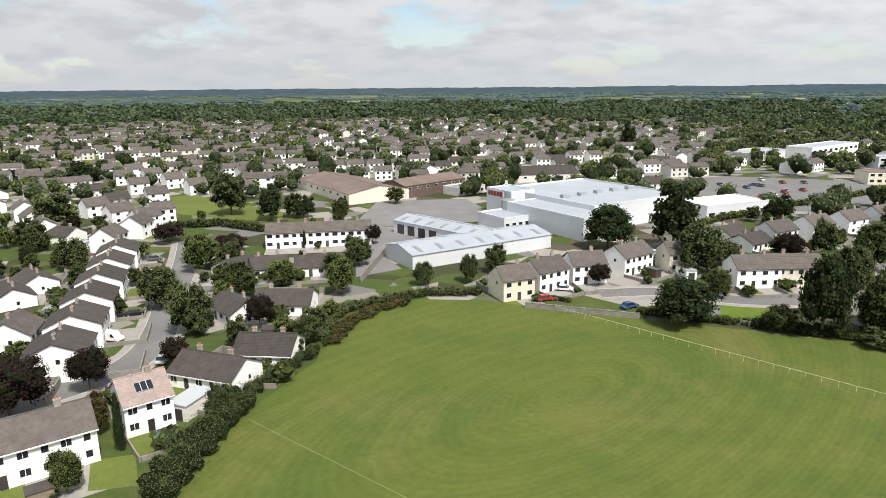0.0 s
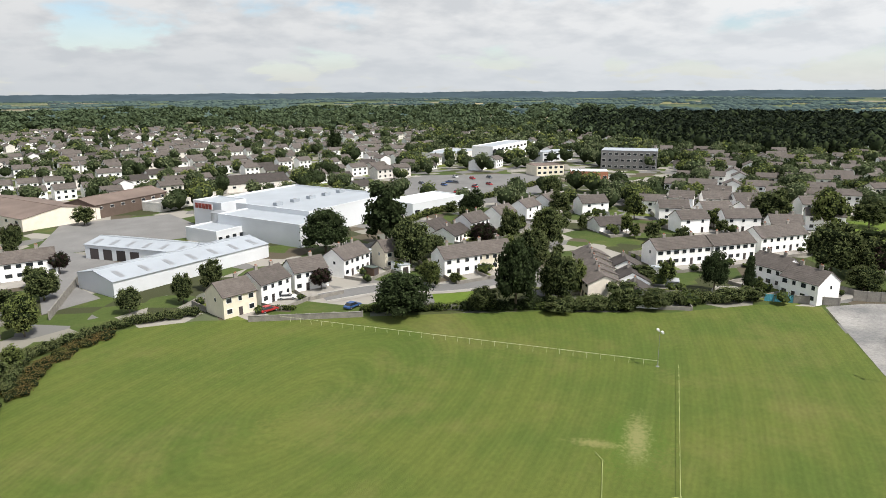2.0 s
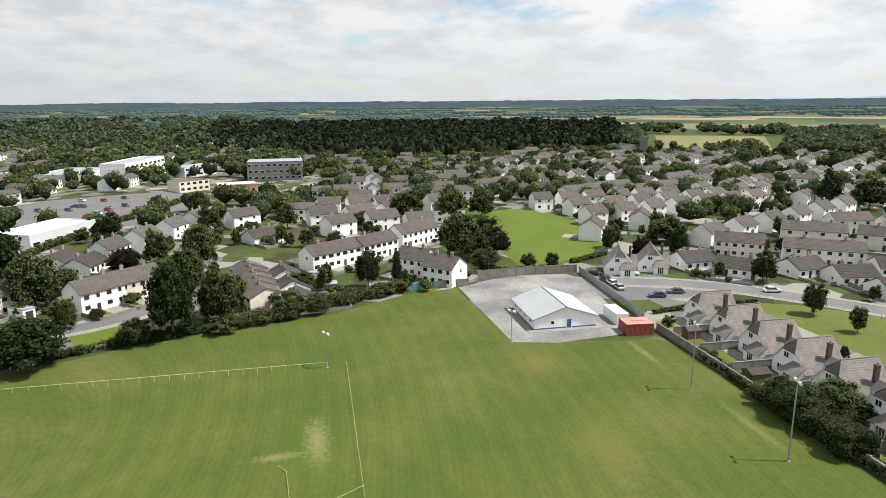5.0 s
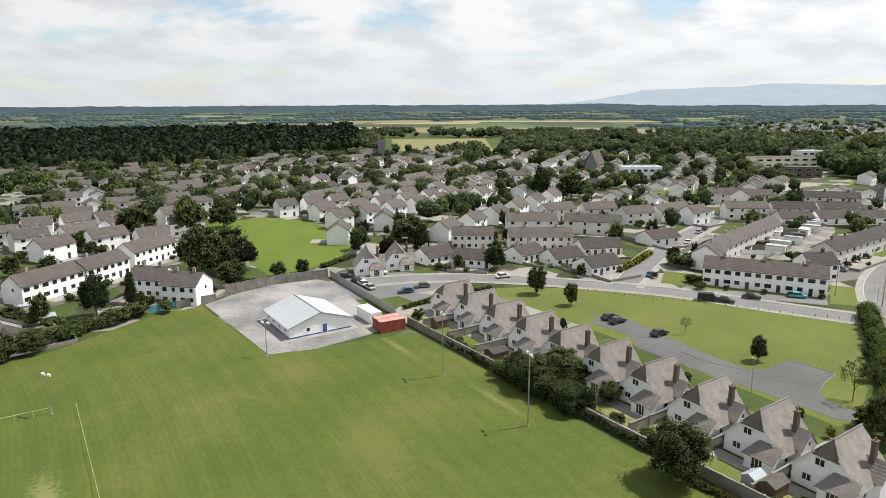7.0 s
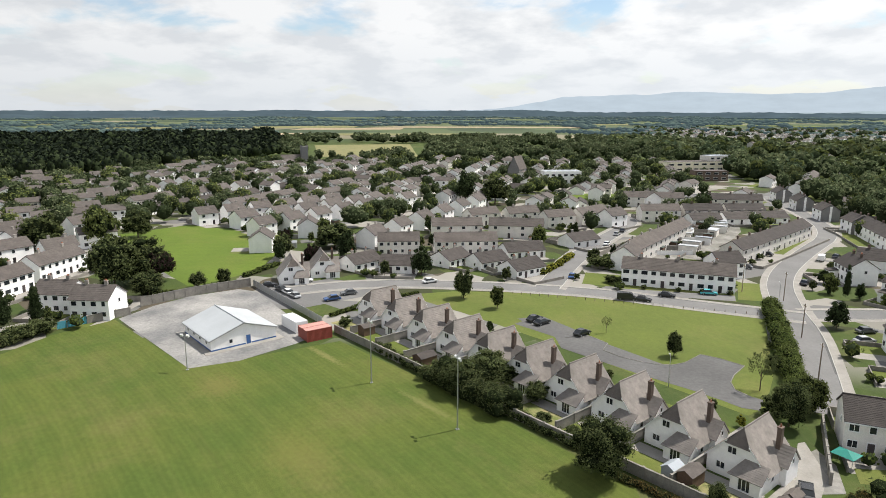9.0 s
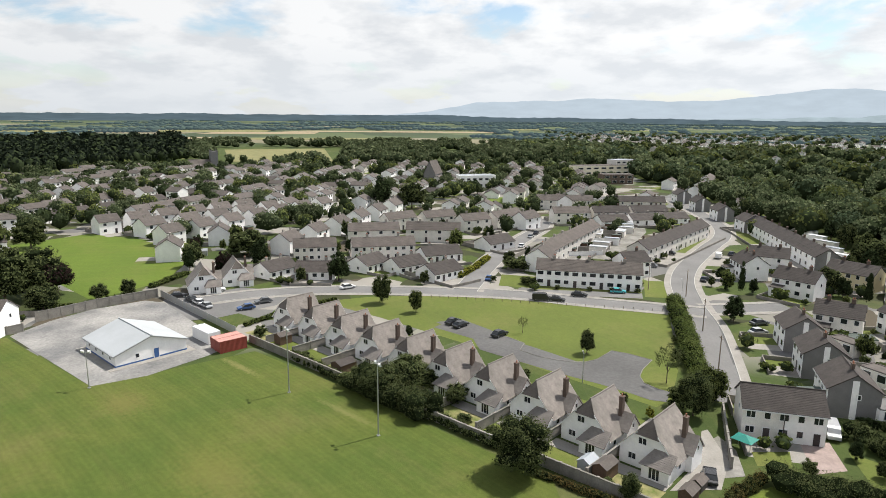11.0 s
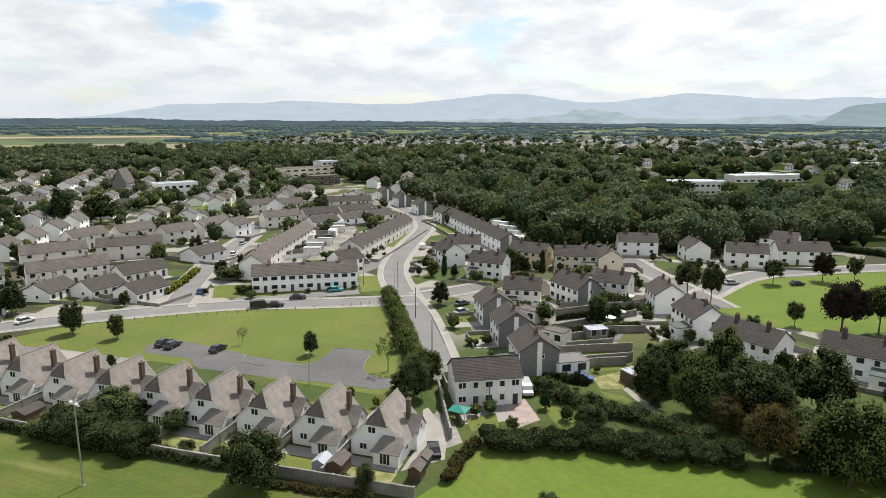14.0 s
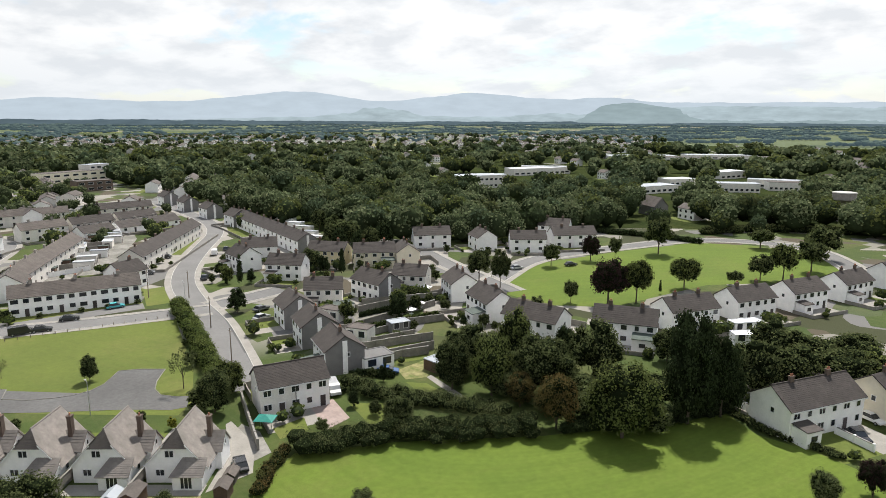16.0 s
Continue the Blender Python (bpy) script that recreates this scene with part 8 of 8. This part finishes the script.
PLOTS.append([(212.5, 339.5), (250.5, 261.2), (300.7, 302.7), (253.3, 402.7)])
PLOTS.append([(188.7, 302.8), (226.9, 248.5), (261.7, 272.6), (222.1, 354.5)])
PLOTS.append([polar(-27, 205), polar(-12, 200), polar(-12, 255), polar(-27, 265)])
ESTATES = ((-42, -14, 225, 420, 42, 11.5, 27, 0.92, 11), (-42, -16, 420, 1050, 25, 12.5, 31, 0.9, 12), (-16, 24, 335, 620, 15, 13, 29, 0.85, 13), (-16, 24, 620, 1000, 32, 14, 33, 0.8, 14),
           (24, 42, 300, 900, 35, 18, 33, 0.45, 15), (40, 58, 270, 560, -48, 13, 28, 0.75, 16), (58, 78, 330, 620, -25, 12.5, 26, 0.88, 17),
           (76, 104, 330, 640, -12, 12.5, 25, 0.88, 18), (103, 114, 330, 560, -35, 15, 30, 0.5, 19), (114, 172, 330, 1200, -20, 34, 60, 0.3, 20),
           (101, 152, 980, 1750, -38, 17, 36, 0.72, 28))
for e in ESTATES:
    estate(*e[:8], seed=e[8])
far_homes()

def hay_fields():
    sheet("hay_meadow", [(686, 205), (700, 100), (960, 150), (915, 280)], meadow, 0.4, "pale hay meadow beyond the town")
    sheet("town_green", [(362, -18), (372, -62), (402, -62), (402, -20)], bright_grass, 0.05, "bright green playing field in the town")
    for i, (az, d, w, l, mt) in enumerate(((67, 1400, 260, 120, stubble), (76, 1750, 300, 140, stubble), (81, 1350, 380, 90, meadow), (88, 1900, 700, 120, stubble), (66, 1950, 800, 200, meadow), (95, 2300, 700, 150, meadow),
                                        (122, 1250, 260, 60, lawn_grass), (131, 1200, 300, 70, meadow), (135, 1450, 420, 130, lawn_grass), (30, 2600, 900, 200, stubble), (45, 2700, 900, 260, meadow), (108, 2300, 500, 120, lawn_grass), (-20, 1700, 500, 100, meadow))):
        x, y = polar(az, d)
        t = radians(-az)
        c, s = math.cos(t), math.sin(t)
        sheet("far_field", [(x + c * u - s * v, y + s * u + c * v) for u, v in ((-w / 2, -l / 2), (w * 0.42, -l * 0.6), (w / 2, l / 2), (-w * 0.4, l * 0.6))], mt, 0.5, "pale distant farm field")
    sheet("west_green", [polar(-29, 480), polar(-22, 470), polar(-20, 560), polar(-29, 575)], lawn_grass, 0.05, "mown green among the far houses")
    sheet("small_green", [polar(-15, 395), polar(-9, 400), polar(-8.5, 440), polar(-14, 432)], lawn_grass, 0.05, "mown green among the far houses")


hay_fields()
# open ground kept clear of trees
PLOTS += [[polar(72, 690), polar(83, 690), polar(83, 1000), polar(72, 1000)]]

# garden trees between the houses
TOWN = []
scatter_trees(-44, -12, 330, 1050, 1200, ("broad",), (5, 10), 61, spots=TOWN, margin=0.2)
scatter_trees(-44, -12, 130, 1050, 700, ("broad", "broad", "dark", "light", "copper"), (4, 9), 21, spots=TOWN)
scatter_trees(-40, -6, 112, 270, 150, ("broad", "light", "bush", "copper", "dark", "bush"), (3.0, 7.5), 63, spots=TOWN, margin=0.3)
scatter_trees(24, 74, 150, 275, 60, ("broad", "light", "bush", "light"), (3.0, 8.0), 65, spots=TOWN, margin=0.3)
scatter_trees(88, 140, 95, 250, 120, ("bush", "bush", "broad", "dark"), (1.6, 4.0), 66, spots=TOWN, margin=0.1)
scatter_trees(-14, 24, 300, 1000, 1200, ("broad", "broad", "dark", "light"), (5, 11), 22, spots=TOWN)
scatter_trees(22, 42, 265, 900, 850, ("broad", "broad", "dark", "light"), (6, 12), 23, spots=TOWN)
scatter_trees(40, 106, 330, 660, 600, ("broad",), (5, 10), 62, spots=TOWN, margin=0.2)
scatter_trees(40, 60, 285, 570, 300, ("broad", "broad", "dark", "light"), (5, 11), 24, spots=TOWN)
scatter_trees(58, 80, 190, 640, 380, ("broad", "broad", "dark", "copper"), (5, 10), 25, spots=TOWN)
scatter_trees(78, 106, 190, 660, 380, ("broad", "dark", "light"), (4, 9), 26, spots=TOWN)
scatter_trees(104, 150, 120, 420, 130, ("broad", "dark", "light"), (3, 7), 27, spots=TOWN)
scatter_trees(100, 153, 960, 1760, 1500, ("broad",), (6, 12), 64, spots=TOWN, margin=0.2)
far_wood("town_trees", "garden trees among the far houses", TOWN[::2], leaves_wood, 31)
far_wood("town_trees_dark", "dark garden trees among the far houses", TOWN[1::4], leaves_dark, 32)
far_wood("town_trees_light", "light green garden trees among the far houses", TOWN[3::4], leaves_light, 33)


def wood_spots(edge, outer, n, high, seed, keep_clear=True, grow=0.0085, least=3.6):
    """Places in a wood whose near edge runs through the given bearings and distances."""
    rng = random.Random(seed)
    az = [e[0] for e in edge]; near = [e[1] for e in edge]
    out = []
    while len(out) < n:
        a = rng.uniform(az[0], az[-1])
        d0 = float(np.interp(a, az, near)) * rng.uniform(0.97, 1.05)
        d = d0 * (outer / d0) ** (rng.random() ** 1.25)
        x, y = polar(a, d)
        n -= 0.02
        if keep_clear and (any((x - p) ** 2 + (y - q) ** 2 < (r * 0.8) ** 2 for p, q, r in KEEP) or any(inside(x, y, p) for p in PLOTS)):
            continue
        size = rng.uniform(0.6, 1.4)
        h = (high[0] + high[1]) / 2 * (0.55 + 0.45 * size) * rng.uniform(0.85, 1.12)
        out.append((x, y, h, max(least, d * grow) * size))
    return out


far_wood("north_wood", "broad belt of mixed woodland behind the town", wood_spots([(-46, 1000), (-10, 960), (10, 900), (25, 800), (42, 640)], 1900, 1400, (10, 16), 41), leaves_far_hazed, 42)
far_wood("dark_wood", "dark conifer wood behind the town, with cloud shadow in its colour", wood_spots([(36, 720), (42, 590), (52, 560), (62, 610), (70, 720)], 1300, 1100, (12, 17), 43), leaves_spruce_shadowed, 44)
SOUTH_EDGE = [(98, 900), (104, 660), (110, 480), (116, 365), (122, 290), (132, 255), (140, 262), (150, 300), (172, 330)]
south = wood_spots(SOUTH_EDGE, 1050, 1250, (9, 16), 45, True, 0.0095, 5.2)
far_wood("south_wood", "leafy woodland beyond the houses", south[::2], leaves_wood, 46)
far_wood("south_wood_dark", "dark evergreens in the woodland beyond the houses", south[1::8], leaves_dark, 56)
far_wood("south_wood_pale", "pale green limes in the woodland beyond the houses", south[5::8], leaves_light, 59)
far_wood("south_wood_far", "deep green trees in the woodland beyond the houses", south[3::8], leaves_far_hazed, 57)
far_wood("south_wood_light", "lighter trees in the woodland beyond the houses", south[7::8], leaves_green, 58)
# undergrowth sheet whose dark colour also paints the shade under the trees
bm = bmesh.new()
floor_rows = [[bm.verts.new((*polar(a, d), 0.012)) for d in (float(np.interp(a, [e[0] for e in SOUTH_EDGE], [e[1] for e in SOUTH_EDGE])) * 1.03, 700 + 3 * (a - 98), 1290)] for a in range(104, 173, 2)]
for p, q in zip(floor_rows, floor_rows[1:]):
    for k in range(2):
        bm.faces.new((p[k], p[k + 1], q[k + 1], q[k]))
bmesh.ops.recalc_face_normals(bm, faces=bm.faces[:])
tagged(new("woodland_floor", mesh_of("woodland_floor", bm, undergrowth)), "undergrowth on the woodland floor, coloured dark like the shade between trees", kind="structure")
far_wood("town_wood", "trees beyond the town centre", wood_spots([(70, 760), (76, 640), (90, 650), (104, 700)], 1150, 420, (8, 13), 47), leaves_wood, 48)


def hedgerows(n, seed):
    rng = random.Random(seed)
    spots = []
    for _ in range(n):
        a = rng.uniform(-48, 172)
        d = 1300 * (4800 / 1300) ** rng.random()
        x, y = polar(a, d)
        if 66 < a < 92 and d < 2000:
            continue
        t = radians(rng.choice((0, 0, 0, 90)) - a + rng.uniform(-25, 25))
        k = rng.randint(4, 16)
        step = max(10, d * 0.008)
        for i in range(k):
            h = rng.uniform(6, 12)
            spots.append((x + math.cos(t) * i * step, y + math.sin(t) * i * step, h, step * rng.uniform(0.6, 0.95)))
    return spots


# blue emission on these leaves paints the haze of distance
hazed_hedgerow = leaf_material("haze_glow_hedgerow_leaves", (0.055, 0.080, 0.055), (0.080, 0.105, 0.070), 0.1)
hazed_hedgerow.node_tree.nodes["Principled BSDF"].inputs["Emission Color"].default_value = (0.30, 0.46, 0.60, 1)
hazed_hedgerow.node_tree.nodes["Principled BSDF"].inputs["Emission Strength"].default_value = 0.13
far_wood("backdrop_hedgerows", "hedgerow trees of the distant farmland with a hazy blue glow", hedgerows(760, 51), hazed_hedgerow, 52, False)


# distance haze put into the colour: the backdrop glows evenly, unlit by the sun
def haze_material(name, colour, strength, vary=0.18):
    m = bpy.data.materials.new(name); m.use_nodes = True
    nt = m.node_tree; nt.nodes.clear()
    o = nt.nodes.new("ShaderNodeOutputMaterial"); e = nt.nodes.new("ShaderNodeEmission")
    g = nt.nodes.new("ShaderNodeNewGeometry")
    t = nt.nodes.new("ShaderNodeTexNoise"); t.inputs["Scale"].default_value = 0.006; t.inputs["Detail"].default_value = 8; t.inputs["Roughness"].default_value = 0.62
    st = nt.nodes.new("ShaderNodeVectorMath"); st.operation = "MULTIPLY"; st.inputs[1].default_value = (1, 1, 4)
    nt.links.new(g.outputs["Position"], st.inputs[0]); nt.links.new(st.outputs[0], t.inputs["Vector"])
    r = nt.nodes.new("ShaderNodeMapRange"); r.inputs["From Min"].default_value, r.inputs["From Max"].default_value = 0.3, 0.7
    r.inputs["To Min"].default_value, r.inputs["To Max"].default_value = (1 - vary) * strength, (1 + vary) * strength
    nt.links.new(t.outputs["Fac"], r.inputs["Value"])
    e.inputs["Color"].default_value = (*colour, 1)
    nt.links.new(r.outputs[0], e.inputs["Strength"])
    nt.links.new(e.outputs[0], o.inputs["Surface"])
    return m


def skyline(name, label, dist, az0, az1, height, mat, step=0.35):
    """A distant range as a slope rising away from the camera's side."""
    bm = bmesh.new()
    rows = []
    n = int((az1 - az0) / step)
    for i in range(n + 1):
        a = az0 + i * step
        h = height(a)
        rows.append([bm.verts.new((*polar(a, dist - 330), 0.0)), bm.verts.new((*polar(a, dist - 140), h * 0.55)), bm.verts.new((*polar(a, dist), h))])
    for p, q in zip(rows, rows[1:]):
        for k in range(2):
            bm.faces.new((p[k], q[k], q[k + 1], p[k + 1]))
    return tagged(new(name, mesh_of(name, bm, mat)), label, kind="structure")


def bump(a, c, w):
    return math.exp(-((a - c) / w) ** 2)


def rough(a, k, seed):
    return noise.noise(Vector((a * k, seed, 0.3)))


# skylines in self-glowing haze colours, paler for the farther ranges
skyline("backdrop_plain", "hazy wooded skyline of the plain", 4750, -60, 200, lambda a: 43 + 5.5 * rough(a, 0.25, 2.0) + 3.5 * rough(a, 1.6, 5.0) + 2.0 * rough(a, 5.0, 8.0), haze_material("haze_glow_plain", (0.125, 0.175, 0.205), 0.74), 0.2)
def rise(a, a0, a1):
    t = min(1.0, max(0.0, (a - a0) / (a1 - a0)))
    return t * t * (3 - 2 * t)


skyline("backdrop_mountains", "mountains on the horizon, glowing in pale haze blue", 4930, 74, 190,
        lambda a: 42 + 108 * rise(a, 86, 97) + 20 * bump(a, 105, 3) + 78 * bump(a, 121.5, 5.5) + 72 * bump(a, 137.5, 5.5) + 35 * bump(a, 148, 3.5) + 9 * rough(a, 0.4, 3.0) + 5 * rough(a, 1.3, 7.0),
        haze_material("haze_glow_mountain", (0.60, 0.70, 0.79), 0.76, 0.06), 0.25)
skyline("backdrop_foothills", "foothills before the mountains, glowing in hazy blue-green", 4860, 90, 190,
        lambda a: 38 + 84 * rise(a, 104, 124) + 12 * rough(a, 0.35, 9.0) + 5 * rough(a, 1.6, 1.0), haze_material("haze_glow_foothill", (0.50, 0.61, 0.66), 0.74, 0.18), 0.25)
skyline("backdrop_hill", "wooded hill before the mountains, glowing in hazy blue-green", 4820, 130, 190,
        lambda a: 34 + 52 * rise(a, 141, 149) + 66 * bump(a, 150, 3.6) + 6 * rough(a, 0.8, 4.0) + 4 * rough(a, 3.0, 6.0), haze_material("haze_glow_hill", (0.37, 0.47, 0.50), 0.74, 0.12), 0.25)


# ---------------------------------------------------------------- gardens round the houses
def yard_shed(x, y, turn, style):
    """A low flat or gabled outbuilding in a back garden."""
    if style > 1:
        wide, deep, high = ((2.4, 3.4, 2.2), (3.0, 5.6, 2.5), (3.4, 6.2, 2.6))[style - 2]
        walls, roof, words = ((shed_wood, garage_felt, "dark timber garden shed with flat felt roof"), (white_render, clad_grey, "white flat-roofed garage in a back garden"), (grey_render, roof_sheet, "grey outhouse with pale sheet roof"))[style - 2]
        key = ("yard_shed", style)
        if key in CACHE:
            return copy_thing(CACHE[key], pose(x, y, 0, 0, 0, turn))
        ob = CACHE[key] = thing("outbuilding", x, y, turn)
        bm = bmesh.new(); box(bm, -deep / 2, deep / 2, -wide / 2, wide / 2, 0, high)
        part("wall", bm, walls, ob)
        bm = bmesh.new(); slab(bm, (-deep / 2 - 0.15, -wide / 2 - 0.15, high + 0.12), (deep / 2 + 0.15, -wide / 2 - 0.15, high + 0.12), (deep / 2 + 0.15, wide / 2 + 0.15, high + 0.3), (-deep / 2 - 0.15, wide / 2 + 0.15, high + 0.3), 0.14)
        part("roof", bm, roof, ob)
        bm = bmesh.new(); box(bm, -deep / 2 - 0.04, -deep / 2 - 0.003, -0.9, 0.9, 0.02, 2.0)
        part("door", bm, door_paint, ob)
        return tagged(ob, words, "outbuilding", "garden outbuildings")
    key = ("yard_shed", style)
    if key in CACHE:
        return copy_thing(CACHE[key], pose(x, y, 0, 0, 0, turn))
    ob = CACHE[key] = garden_shed(x, y, turn, 2.2, 3.0, 2.0, (timber, metal_grey)[style], (roof_dark, metal_grey)[style], ("weathered timber garden shed with felt roof", "pale metal garden shed with pitched roof")[style])
    return ob


def gardens():
    """Lawns, paving, boundary walls and shrubs of all the near and middle gardens."""
    rng = random.Random(77)
    quads = {"lawn": ([], []), "paved": ([], [])}
    wall_v, wall_f, shrubs, sheds = [], [], [], []
    k = 0
    for x, y, turn, length, depth in HOMES:
        d = math.hypot(x, y)
        if d > 330 or d < 70:
            continue
        k += 1
        m = pose(x, y, 0, 0, 0, turn)
        z = 0.006 + (k % 40) * 0.0005
        for s in (-1, 1):
            y0, y1 = s * depth / 2, s * (depth / 2 + rng.uniform(5.5, 8.5))
            cut = rng.uniform(-0.3, 0.3) * length
            kind = ("lawn", "paved") if rng.random() < 0.5 else ("paved", "paved")
            for name, xa, xb in ((kind[0], -length / 2, cut), (kind[1], cut, length / 2)):
                if name == "paved" and rng.random() < 0.15:
                    name = "lawn"
                v, f = quads[name]
                b = len(v)
                v.extend(tuple(m @ Vector(p)) for p in ((xa, y0, z), (xb, y0, z), (xb, y1, z), (xa, y1, z)))
                f.append((b, b + 1, b + 2, b + 3) if s > 0 else (b + 3, b + 2, b + 1, b))
            h = 1.5 if s > 0 else 0.9
            if rng.random() < 0.3 and k < 400:
                q = m @ Vector((rng.uniform(-0.4, 0.4) * length, s * (depth / 2 + rng.uniform(4.0, 6.5)), 0))
                if not any(inside(q.x, q.y, p) for p in PLOTS) and not any((q.x - a) ** 2 + (q.y - b) ** 2 < 64 for a, b in ROAD_POINTS):
                    sheds.append((q.x, q.y, turn + rng.choice((0, 90))))
            for xa, ya, xb, yb in ((-length / 2, y1, length / 2, y1), (-length / 2 - 0.2, y0, -length / 2 - 0.2, y1)):
                a, c = m @ Vector((xa, ya, 0)), m @ Vector((xb, yb, 0))
                mid = (a + c) / 2
                if any(inside(q.x, q.y, p) for p in PLOTS for q in (a, mid, c)):
                    continue
                t = (c - a).normalized(); nr = Vector((-t.y, t.x, 0)) * 0.1
                b = len(wall_v)
                wall_v.extend(tuple(q + Vector((0, 0, zz))) for zz in (0, h) for q in (a - nr, c - nr, c + nr, a + nr))
                wall_f.extend(tuple(b + i for i in f) for f in BOX)
            for _ in range(rng.choice((1, 2, 3, 3))):
                q = m @ Vector((rng.uniform(-0.55, 0.55) * length, s * (depth / 2 + rng.uniform(2.0, 8.0)), 0))
                if any(inside(q.x, q.y, p) for p in PLOTS) or any((q.x - a) ** 2 + (q.y - b) ** 2 < 25 for a, b in ROAD_POINTS):
                    continue
                hh = rng.choice((1.2, 1.6, 2.2, 3.2))
                shrubs.append((q.x, q.y, hh, hh * rng.uniform(0.45, 0.75)))
    for name, mat, label in (("lawn", lawn_grass, "small mown garden lawns"), ("paved", paving, "pale paved drives and yards")):
        me = bpy.data.meshes.new("garden_" + name); me.from_pydata(quads[name][0], [], quads[name][1]); me.materials.append(mat)
        tagged(new("garden_" + name, me), label, kind="stuff")
    me = bpy.data.meshes.new("garden_boundary"); me.from_pydata(wall_v, [], wall_f); me.materials.append(block_wall)
    tagged(new("garden_boundary", me), "grey block boundary walls of the gardens", kind="stuff")
    for i, (x, y, turn) in enumerate([s for s in sheds if math.hypot(s[0] - 139, s[1] - 100) > 14][:46]):
        yard_shed(x, y, turn, i % 5)
    far_wood("garden_shrubs", "rounded shrubs in the gardens", shrubs, leaves_hedge, 78)


gardens()


def terrace_yards():
    """The walled back yards enclosed by the terraces: concrete, cross walls, sheds, shrubs."""
    sheet("terrace_yard", [(226, -45), (262, -60), (304, -80), (332, -110), (280, -96), (226, -68)], yard_concrete, 0.034, "worn concrete back yards between the terraces")
    rng = random.Random(91)
    for i in range(9):
        s = i / 8
        a = Vector((230 + 74 * s, -49 - 36 * s)); b = a + Vector((2.5 - 6 * s, -15 + 2 * s))
        wall_run([(a.x, a.y), (b.x, b.y)], 1.6, (white_render, block_wall, block_wall)[i % 3], "weathered wall between two back yards", 0.2, 4.0)
        q = a.lerp(b, rng.uniform(0.2, 0.5)) + Vector((4.0, -1.0))
        yard_shed(q.x, q.y, -25 + rng.choice((0, 90)), rng.choice((0, 2, 3, 4, 4)))
        q = a.lerp(b, rng.uniform(0.75, 1.0)) + Vector((3.5, -1.5))
        yard_shed(q.x, q.y, -25 + rng.choice((0, 90)), rng.choice((1, 2, 3, 4)))
        if i % 2:
            q = a.lerp(b, 0.62) + Vector((5.5, 0.0))
            tree("bush", q.x, q.y, rng.uniform(2.0, 3.6), rng.uniform(1.2, 1.9), 0)
    # forecourt beside the yard fence
    sheet("forecourt", [(173, 72), (186, 54), (181, 38), (168, 40), (157, 52), (154.5, 59)], asphalt, 0.033, "grey asphalt forecourt with parked cars")
    for x, y, t, c in ((166, 58, 44, "silver"), (169, 61, 44, "white"), (172, 64, 44, "black"), (164, 47, 120, "blue"), (170, 44, 120, "grey")):
        car(x, y, t, c)


terrace_yards()
